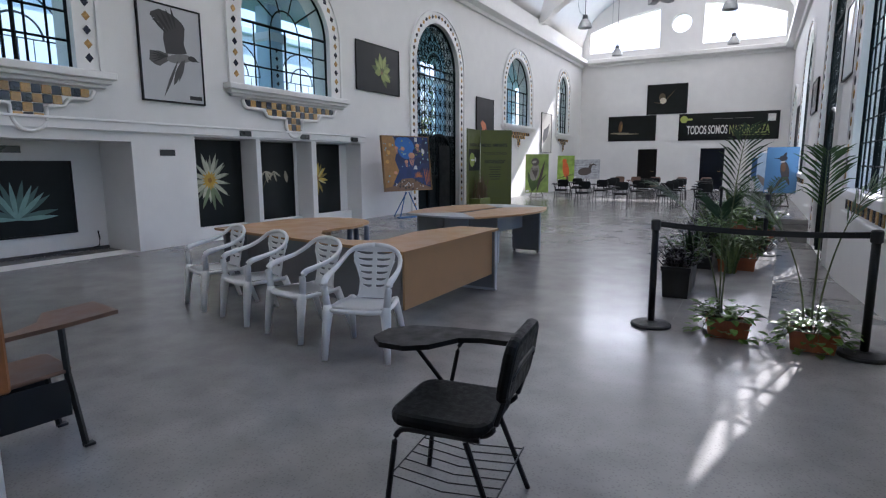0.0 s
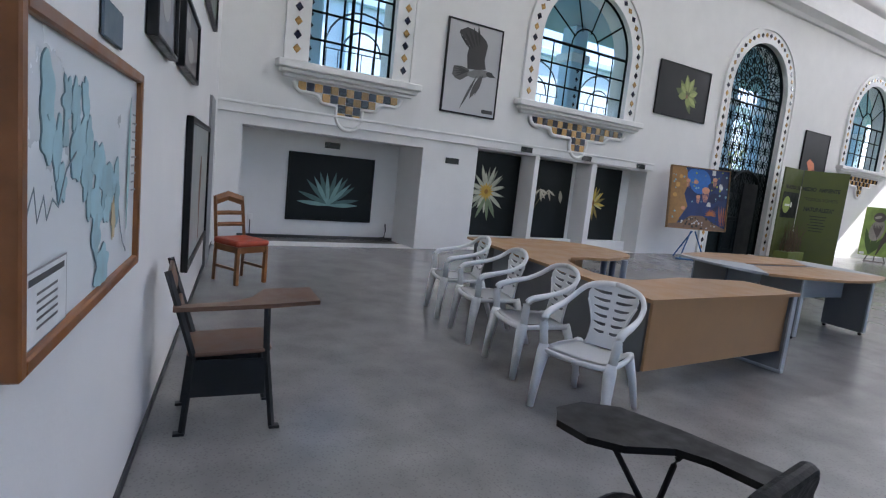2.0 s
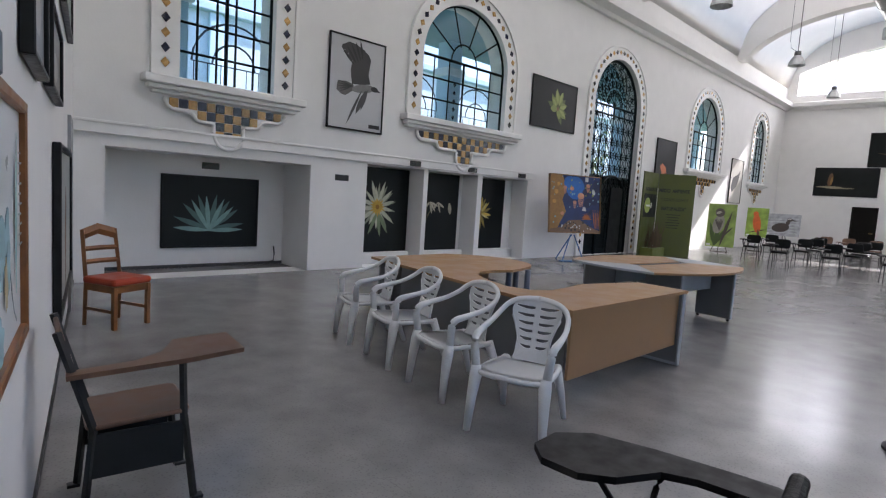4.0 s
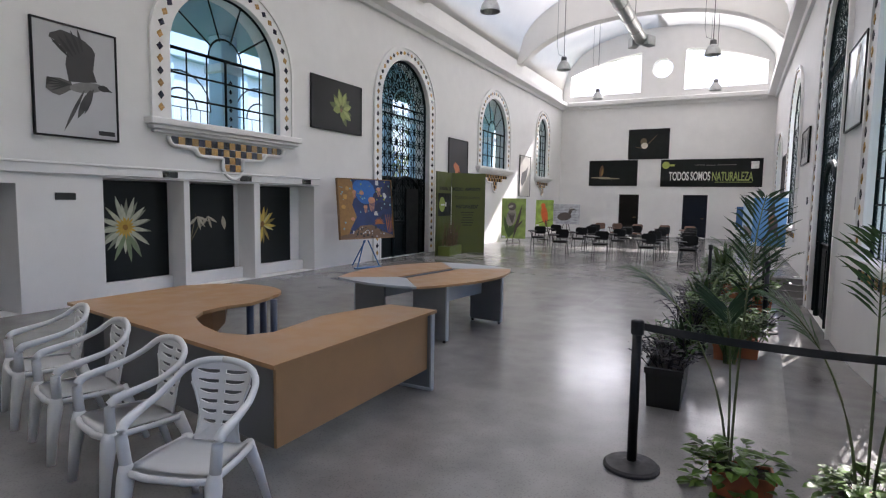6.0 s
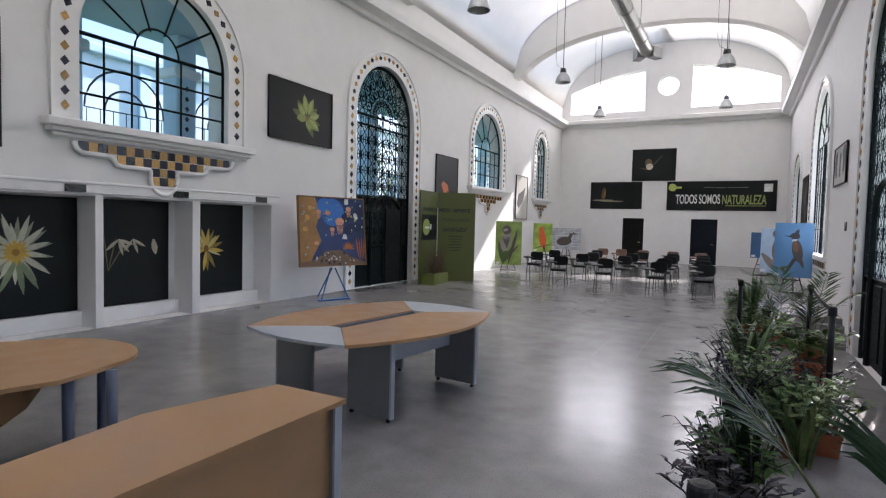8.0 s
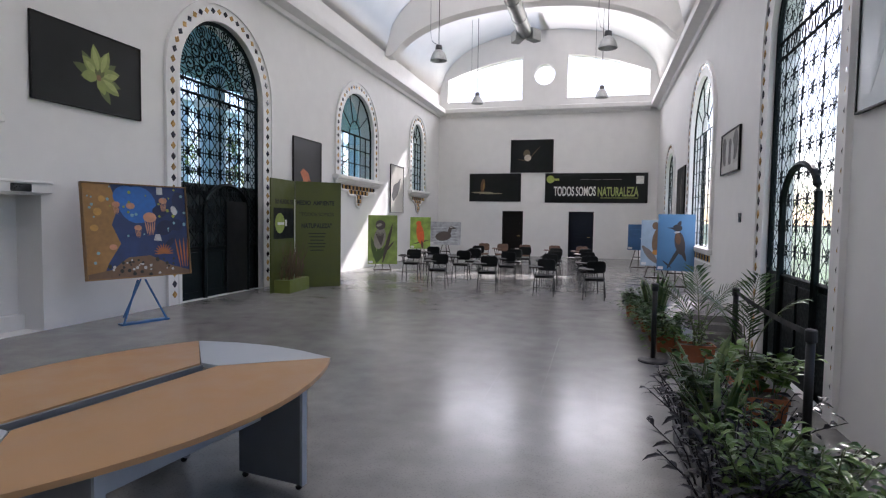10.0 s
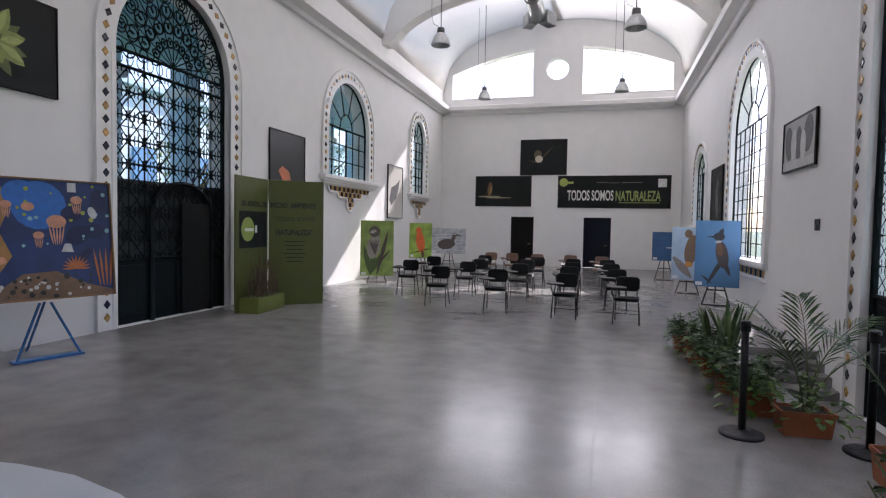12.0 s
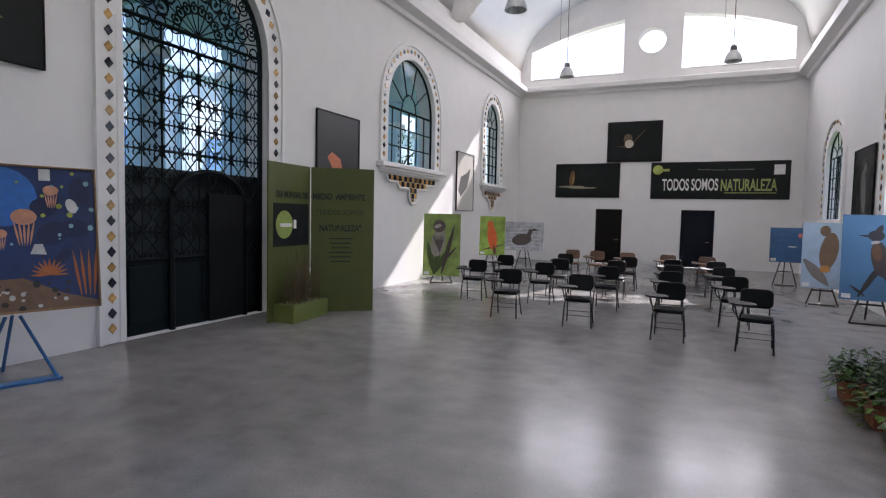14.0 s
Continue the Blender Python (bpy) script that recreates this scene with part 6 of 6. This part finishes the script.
def pendant(x, y, zb):
    t = thing("pendant_lamp", "industrial aluminium bell lamp hanging on a thin rod", "lamp", pose(x, y, zb), group="pendant lamps")
    ceil = vault_z(x) - zb
    part("rod", T([(0, 0, 0.5), (0, 0, ceil)], r=0.012, n=6), black_tube, t)
    part("cable", T([(0.0, 0, 0.48), (-0.22, 0, 0.62), (-0.28, 0, 0.9), (-0.28, 0, ceil - 0.05)], r=0.006, n=4), black_tube, t)
    part("housing", lathe([(0.05, 0.5), (0.10, 0.48), (0.11, 0.36), (0.10, 0.33)], 16), mat("dark_lamp_housing", (0.12, 0.12, 0.12), 0.4, metal=0.5), t)
    bm = bmesh.new()
    prof_ = [(0.10, 0.34), (0.16, 0.28), (0.22, 0.18), (0.26, 0.05), (0.27, 0.0), (0.255, 0.0), (0.24, 0.06), (0.2, 0.18), (0.14, 0.27), (0.08, 0.33)]
    n = 32
    rings = [[bm.verts.new((r * (1 + (0.015 if j % 2 else 0)) * math.cos(2 * math.pi * j / n), r * (1 + (0.015 if j % 2 else 0)) * math.sin(2 * math.pi * j / n), z)) for j in range(n)] for r, z in prof_]
    for a, b in zip(rings, rings[1:]):
        for j in range(n):
            bm.faces.new((a[j], a[(j + 1) % n], b[(j + 1) % n], b[j]))
    part("bell_shade", bm, alu, t)
    part("bulb", lathe([(0.02, 0.3), (0.05, 0.22), (0.06, 0.15), (0.03, 0.09)], 12), mat("unlit_bulb", (0.7, 0.7, 0.68), 0.2), t)
    return t


for x, y, z in ((-5.6, 24.5, 6.82), (-0.42, 24.2, 6.78), (-5.9, 31.8, 6.95), (-0.55, 31.4, 6.9), (-5.5, 17.0, 6.75), (-0.5, 17.0, 6.75), (-5.5, 9.6, 6.75), (-0.5, 9.6, 6.75)):
    pendant(x, y, z)

# ventilation duct under the vault
duct = thing("ventilation_duct", "round galvanised duct hung lengthwise under the vault", "duct")
galv = mat("galvanised_steel", (0.40, 0.41, 0.40), 0.4, metal=0.8, vary=0.3, scale=4)
bm = bmesh.new()
for k in range(14):
    y0 = 6.0 + 1.5 * k
    tube(bm, [(-3.2, y0, 8.35), (-3.2, y0 + 1.44, 8.35)], 0.24, 20)
    tube(bm, [(-3.2, y0 + 1.44, 8.35), (-3.2, y0 + 1.5, 8.35)], 0.255, 20)
part("pipe", bm, galv, duct)
for s in (-1, 1):
    bm = B((-0.16, 0.16, 0.0, 0.5, -0.2, 0.2), bevel=0.02)
    o = part("diffuser", bm, galv, duct)
    o.matrix_basis = pose(-3.2 + s * 0.16, 26.95, 8.28, 0, 0, -s * 28)
    part("grille", B((-0.13, 0.13, 0.5, 0.506, -0.17, 0.17)), M["black"], o)
for y in (9, 14, 20, 25.5):
    part("hanger", T([(-3.2, y, 8.6), (-3.2, y, vault_z(-3.2))], r=0.01, n=4), black_tube, duct)

# conduit and sockets in the alcove
tagged(part("wall_cable", T([(XL - 0.93, 6.9, 0.05), (XL - 0.93, 7.0, 0.07), (XL - 0.93, 7.02, 0.2), (XL - 0.93, 7.0, 0.34)], r=0.012), M["black"]), "bent dark cable low on the alcove wall", "cable")
tagged(part("wall_socket", B((XL - 0.945, XL - 0.93, 4.32, 4.4, 0.3, 0.42), bevel=0.006), M["trim"]), "white wall socket in the alcove", "socket")
tagged(part("socket_cable", T([(XL - 0.93, 4.36, 0.31), (XL - 0.93, 4.36, 0.05), (XL - 0.93, 4.28, 0.03)], r=0.008), M["black"]), "thin dark cable under the wall socket", "cable")

# ---- plants ----
terracotta = mat("terracotta", (0.34, 0.115, 0.05), 0.75, vary=0.3, scale=10, bump=0.1)
black_pot = mat("black_plastic_trough", (0.012, 0.012, 0.012), 0.45, vary=0.2, scale=8)
soil = mat("soil", (0.05, 0.035, 0.025), 0.95, vary=0.5, scale=30, bump=0.5)
palm_g = mat("palm_leaf", (0.055, 0.11, 0.035), 0.42, spec=0.22, vary=0.5, scale=6, rand=0.15)
dark_g = mat("dark_palm_leaf", (0.03, 0.062, 0.026), 0.42, spec=0.22, vary=0.5, scale=6)
pothos_g = mat("pothos_leaf", (0.085, 0.16, 0.025), 0.38, spec=0.22, vary=0.7, scale=14)
purple = mat("purple_black_leaf", (0.018, 0.017, 0.022), 0.4, spec=0.22, vary=0.5, scale=9)
varieg = mat("variegated_leaf", (0.13, 0.20, 0.05), 0.42, spec=0.22, color2=(0.03, 0.075, 0.014), scale=16)
deep = mat("deep_green_leaf", (0.035, 0.085, 0.016), 0.42, spec=0.22, vary=0.6, scale=8)
sword_g = mat("sword_leaf", (0.13, 0.17, 0.06), 0.4, spec=0.22, color2=(0.03, 0.07, 0.025), scale=18)
stem_m = mat("green_stem", (0.09, 0.12, 0.04), 0.5, vary=0.3)


def trough(name, label, x, y, w, d, h, material, rz=0.0):
    t = thing(name, label, "planter", pose(x, y, 0, 0, 0, rz))
    bm = bmesh.new()
    lo, hi = 0.88, 1.0
    rings = []
    for s, z in ((lo, 0.0), (hi * 0.98, h * 0.85), (hi * 1.04, h * 0.86), (hi * 1.04, h), (hi * 0.95, h), (hi * 0.93, h * 0.88)):
        rings.append([bm.verts.new((sx * w / 2 * s, sy * d / 2 * s, z)) for sx, sy in ((-1, -1), (1, -1), (1, 1), (-1, 1))])
    for a, b in zip(rings, rings[1:]):
        for j in range(4):
            bm.faces.new((a[j], a[(j + 1) % 4], b[(j + 1) % 4], b[j]))
    bm.faces.new(rings[0][::-1])
    part("pot", bm, material, t)
    part("soil", B((-w * 0.46, w * 0.46, -d * 0.46, d * 0.46, h * 0.8, h * 0.88)), soil, t)
    return t


def leaf_quad(verts, faces, p, d, s, L, W, droop=0.3):
    """A pointed leaf of four faces, folded along its rib and drooping."""
    up = d.cross(s).normalized()
    if up.z < 0:
        up = -up
    i = len(verts)
    tip = p + d * L - Vector((0, 0, droop * L))
    m1 = p + d * L * 0.35 - Vector((0, 0, droop * L * 0.1))
    m2 = p + d * L * 0.72 - Vector((0, 0, droop * L * 0.45))
    f = up * W * 0.12
    verts += [p, m1 + s * W * 0.5 + f, m1, m1 - s * W * 0.5 + f, m2 + s * W * 0.38 + f * 0.7, m2, m2 - s * W * 0.38 + f * 0.7, tip]
    faces += [(i, i + 1, i + 2), (i, i + 2, i + 3), (i + 1, i + 4, i + 5, i + 2), (i + 2, i + 5, i + 6, i + 3), (i + 4, i + 7, i + 5), (i + 5, i + 7, i + 6)]


def mesh_part(name, verts, faces, material, parent, smooth=False):
    me = bpy.data.meshes.new(name)
    me.from_pydata(verts, [], faces)
    me.materials.append(material)
    if smooth:
        for p in me.polygons:
            p.use_smooth = True
    ob = new(name, me)
    ob.parent = parent
    return ob


def foliage(label, x, y, z, w, d, h, n, L, W, material, rnd, spread=0.15, cat="plant", stems=14, name="foliage_plant"):
    """A bushy plant: stems with leaves along them."""
    t = thing(name, label, cat, pose(x, y, z), group="planter plants")
    verts, faces, bm = [], [], bmesh.new()
    per = max(3, n // stems)
    for k in range(stems):
        b = Vector((rnd.uniform(-w / 2, w / 2), rnd.uniform(-d / 2, d / 2), 0))
        out = Vector((b.x / max(w, 0.01) * 2 + rnd.uniform(-0.6, 0.6), b.y / max(d, 0.01) * 1.2 + rnd.uniform(-0.6, 0.6), 0)) * spread * 0.7
        hh = h * rnd.uniform(0.55, 1.0)
        pts = [b, b + out * 0.5 + Vector((0, 0, hh * 0.55)), b + out * 1.3 + Vector((rnd.uniform(-0.04, 0.04), rnd.uniform(-0.04, 0.04), hh))]
        tube(bm, pts, [0.006, 0.005, 0.003], 4)
        for j in range(per):
            f = 0.25 + 0.75 * (j + rnd.random()) / per
            p = pts[0].lerp(pts[1], f * 2) if f < 0.5 else pts[1].lerp(pts[2], f * 2 - 1)
            a = rnd.uniform(0, 6.283)
            dr = Vector((math.cos(a), math.sin(a), rnd.uniform(0.0, 0.8))).normalized()
            s = dr.cross(Vector((0, 0, 1))).normalized()
            s = (s + Vector((0, 0, rnd.uniform(-0.5, 0.5)))).normalized()
            leaf_quad(verts, faces, p, dr, s, L * rnd.uniform(0.65, 1.2), W * rnd.uniform(0.7, 1.2), rnd.uniform(0.1, 0.6))
    part("stalk", bm, stem_m if material is not purple else purple, t, kind="stuff")
    tagged(mesh_part("leaf_mass", verts, faces, material, t), kind="stuff")
    return t


def palm(label, x, y, z, fronds, rnd, material):
    """A palm of arching fronds: (azimuth in degrees, height of the rib's top, reach, bare stalk share)."""
    t = thing("palm_plant", label, "plant", pose(x, y, z), group="potted palms")
    for az, hh, reach, bare in fronds:
        verts, faces, bm = [], [], bmesh.new()
        a = radians(az)
        o = Vector((math.cos(a), math.sin(a), 0))
        b = o * 0.03 + Vector((rnd.uniform(-0.03, 0.03), rnd.uniform(-0.03, 0.03), 0))
        def rib_at(f):
            return b + o * reach * (f ** 1.8) + Vector((0, 0, hh * (1.25 * f - 0.27 * f ** 3.2)))
        pts = [rib_at(k / 10) for k in range(11)]
        tube(bm, pts, [0.009 - 0.0006 * k for k in range(11)], 5)
        N = 17
        for k in range(N):
            f = bare + (1 - bare) * k / N
            p = rib_at(f)
            d = (rib_at(min(1, f + 0.03)) - rib_at(f - 0.03)).normalized()
            side = d.cross(Vector((0, 0, 1))).normalized() if abs(d.z) < 0.98 else Vector((-o.y, o.x, 0))
            L = 0.36 * math.sin(math.pi * min(1, 0.25 + 0.68 * k / N)) * rnd.uniform(0.85, 1.1)
            for s in (-1, 1):
                dr = (d * 0.8 + side * s * 0.7 + Vector((rnd.uniform(-0.08, 0.08), rnd.uniform(-0.08, 0.08), 0.1))).normalized()
                w = dr.cross(side * s).normalized()
                leaf_quad(verts, faces, p, dr, w.cross(dr).normalized(), L, 0.017, rnd.uniform(0.12, 0.4))
        fr = part("frond_rib", bm, stem_m, t)
        tagged(mesh_part("leaf_blade", verts, faces, material, fr), kind="stuff")
    return t


def swords(label, x, y, z, n, h, w, rnd, material, spread=0.5):
    t = thing("sword_plant", label, "plant", pose(x, y, z), group="planter plants")
    for k in range(n):
        verts, faces = [], []
        a = rnd.uniform(0, 6.283)
        o = Vector((math.cos(a), math.sin(a), 0))
        s = Vector((-o.y, o.x, 0))
        hh, sp = h * rnd.uniform(0.6, 1.05), spread * rnd.uniform(0.25, 1)
        b = o * rnd.uniform(0, 0.06) + s * rnd.uniform(-0.04, 0.04)
        N = 7
        for j in range(N + 1):
            f = j / N
            c = b + o * sp * hh * f ** 1.6 + Vector((0, 0, hh * (f - 0.22 * sp * f ** 3)))
            ww = w * (0.6 + 0.9 * f) * (1 - f ** 3) ** 0.8 if j < N else 0.002
            verts += [c - s * ww / 2 + o * 0.006, c, c + s * ww / 2 + o * 0.006]
        for j in range(N):
            i = 3 * j
            faces += [(i, i + 1, i + 4, i + 3), (i + 1, i + 2, i + 5, i + 4)]
        mesh_part("leaf", verts, faces, material, t)
    return t


def pothos(label, x, y, z, w, d, n, rnd, trail=0.3):
    t = thing("pothos_plant", label, "plant", pose(x, y, z), group="planter plants")
    verts, faces, bm = [], [], bmesh.new()
    for k in range(n):
        a = rnd.uniform(0, 6.283)
        r = math.sqrt(rnd.random())
        edge = r > 0.72
        p = Vector((math.cos(a) * w / 2 * r * 1.15, math.sin(a) * d / 2 * r * 1.15, rnd.uniform(0.02, 0.2) * (1.1 - r * 0.5)))
        if edge:
            p.z -= rnd.uniform(0, trail)
            p.z = max(p.z, -z + 0.015)
        dr = Vector((math.cos(a), math.sin(a), rnd.uniform(-0.3, 0.5))).normalized()
        s = dr.cross(Vector((0, 0, 1))).normalized()
        L = rnd.uniform(0.06, 0.115)
        leaf_quad(verts, faces, p, dr, s, L, L * 0.75, 0.2)
        if k % 4 == 0:
            tube(bm, [(p.x * 0.4, p.y * 0.4, 0), (p.x * 0.8, p.y * 0.8, max(0.02, p.z * 0.6)), tuple(p)], 0.0025, 3)
    part("vine", bm, stem_m, t, kind="stuff")
    tagged(mesh_part("leaf_mass", verts, faces, pothos_g, t), kind="stuff")
    return t


rnd = random.Random(21)
# pots at the near belt
trough("terracotta_planter", "rectangular terracotta planter under a palm", 0.66, 6.66, 0.34, 0.2, 0.16, terracotta, 4)
pothos("pothos with small shiny leaves trailing over a planter", 0.64, 6.66, 0.14, 0.46, 0.3, 150, rnd, 0.2)
palm("tall thin-stemmed palm in a terracotta planter", 0.6, 6.7, 0.13, [(60, 1.72, 0.22, 0.52), (172, 1.22, 0.62, 0.7), (115, 1.0, 0.12, 0.8)], rnd, dark_g)
trough("terracotta_planter", "rectangular terracotta planter full of pothos", 1.28, 6.6, 0.34, 0.22, 0.16, terracotta, -3)
pothos("sunlit yellow-green pothos spilling over a planter", 1.28, 6.6, 0.14, 0.48, 0.34, 190, rnd, 0.2)
palm("tall slender palm in a terracotta planter", 1.26, 6.62, 0.13, [(85, 1.5, 0.2, 0.58), (160, 1.12, 0.5, 0.62), (20, 1.3, 0.4, 0.58)], rnd, palm_g)
# dark troughs along the edge
for x, y, lab in ((0.08, 8.36, "black plastic trough with dark purple plants"), (0.19, 10.38, "black plastic trough crowded with leafy plants"), (0.22, 11.5, "black plastic trough with purple and variegated plants")):
    trough("black_trough", lab, x, y, 0.3, 0.95, 0.36, black_pot)
foliage("dark purple-leaved plant with drooping stems", 0.09, 8.3, 0.32, 0.28, 0.75, 0.27, 320, 0.1, 0.034, purple, rnd, 0.17, stems=40)
swords("dark strap-leaved plant rising from the black trough", 0.2, 8.45, 0.32, 10, 0.5, 0.04, rnd, dark_g, 0.4)
foliage("dense green plant in the black trough", 0.14, 8.6, 0.32, 0.24, 0.4, 0.34, 220, 0.11, 0.04, deep, rnd, 0.1, stems=28)
foliage("dark purple-leaved plant hanging over the trough", 0.12, 10.2, 0.32, 0.26, 0.7, 0.36, 260, 0.1, 0.034, purple, rnd, 0.2, stems=34)
foliage("variegated bushy plant in the black trough", 0.28, 10.35, 0.32, 0.24, 0.7, 0.44, 320, 0.11, 0.04, varieg, rnd, 0.14, stems=36)
swords("long strap-leaved plant among the bushes", 0.24, 10.9, 0.3, 14, 0.6, 0.05, rnd, sword_g, 0.8)
foliage("dark purple-leaved plant leaning out of the trough", 0.16, 11.4, 0.32, 0.26, 0.7, 0.34, 200, 0.11, 0.036, purple, rnd, 0.16, stems=26)
foliage("bright green bush in the black trough", 0.28, 11.6, 0.32, 0.28, 0.6, 0.5, 240, 0.12, 0.05, deep, rnd, 0.12, stems=28)
swords("broad strap-leaved plant in the row of plants", 0.3, 11.8, 0.3, 12, 0.62, 0.06, rnd, sword_g, 0.7)
for x, y, mm, hh in ((0.53, 10.0, varieg, 0.38), (0.74, 10.2, varieg, 0.4), (0.56, 10.5, varieg, 0.4), (0.74, 10.8, deep, 0.34)):
    trough("plant_pot", "low terracotta pot hidden under leaves", x, y, 0.26, 0.28, 0.18, terracotta)
    foliage("bushy variegated plant in the row of pots", x, y, 0.15, 0.28, 0.28, hh, 200, 0.12, 0.046, mm, rnd, 0.14, stems=24)
swords("broad strap-leaved plant near the ramp", 0.56, 9.7, 0.02, 16, 0.54, 0.055, rnd, sword_g, 0.6)
for y, x in ((15.3, 0.42), (16.0, 0.38), (16.7, 0.32), (17.4, 0.24), (18.1, 0.16)):
    trough("plant_pot", "terracotta pot at the end of the plant row", x, y, 0.32, 0.34, 0.24, terracotta)
    foliage("leafy green plant trailing from a pot", x, y, 0.2, 0.36, 0.4, 0.34, 200, 0.11, 0.06, deep, rnd, 0.16, stems=24)
    pothos("green vine trailing down over a terracotta pot", x, y, 0.2, 0.5, 0.52, 150, rnd, 0.24)
swords("upright snake plant with banded leaves", 0.38, 16.3, 0.22, 16, 0.85, 0.06, rnd, sword_g, 0.4)
swords("snake plant with pale edged leaves", 0.32, 16.8, 0.22, 10, 0.7, 0.055, rnd, sword_g, 0.5)
# pots at the far belt
trough("terracotta_planter", "rectangular terracotta planter with a young palm", 0.7, 14.8, 0.42, 0.26, 0.22, terracotta, 3)
palm("young palm with arching fronds in a planter", 0.72, 14.8, 0.2, [(170, 0.95, 0.55, 0.3), (20, 0.85, 0.6, 0.35), (100, 1.0, 0.25, 0.35), (-30, 0.7, 0.65, 0.35), (215, 0.8, 0.6, 0.35)], rnd, palm_g)
foliage("small pothos climbing in the planter", 0.6, 14.8, 0.2, 0.3, 0.2, 0.35, 60, 0.08, 0.06, pothos_g, rnd, 0.1, stems=8)
pothos("trailing vine round the terracotta planter", 0.8, 14.75, 0.18, 0.5, 0.34, 60, rnd, 0.2)
trough("terracotta_planter", "terracotta planter at the edge of the ramp", 1.02, 13.75, 0.3, 0.42, 0.24, terracotta)
palm("feathery palm in a terracotta planter by the ramp", 1.02, 13.75, 0.22, [(160, 0.9, 0.55, 0.3), (60, 1.0, 0.3, 0.3), (-20, 0.8, 0.5, 0.3), (250, 0.75, 0.5, 0.3)], rnd, palm_g)
trough("terracotta_planter", "terracotta pot with broad leaves by the barrier", 0.9, 12.6, 0.34, 0.34, 0.26, terracotta)
foliage("broad-leaved bright green plant in a pot", 0.9, 12.6, 0.24, 0.3, 0.3, 0.5, 110, 0.17, 0.1, pothos_g, rnd, 0.2, stems=18)
foliage("dark bushy plant in the row of pots", 0.88, 12.15, 0.02, 0.3, 0.3, 0.35, 120, 0.12, 0.05, purple, rnd, 0.25, stems=16)
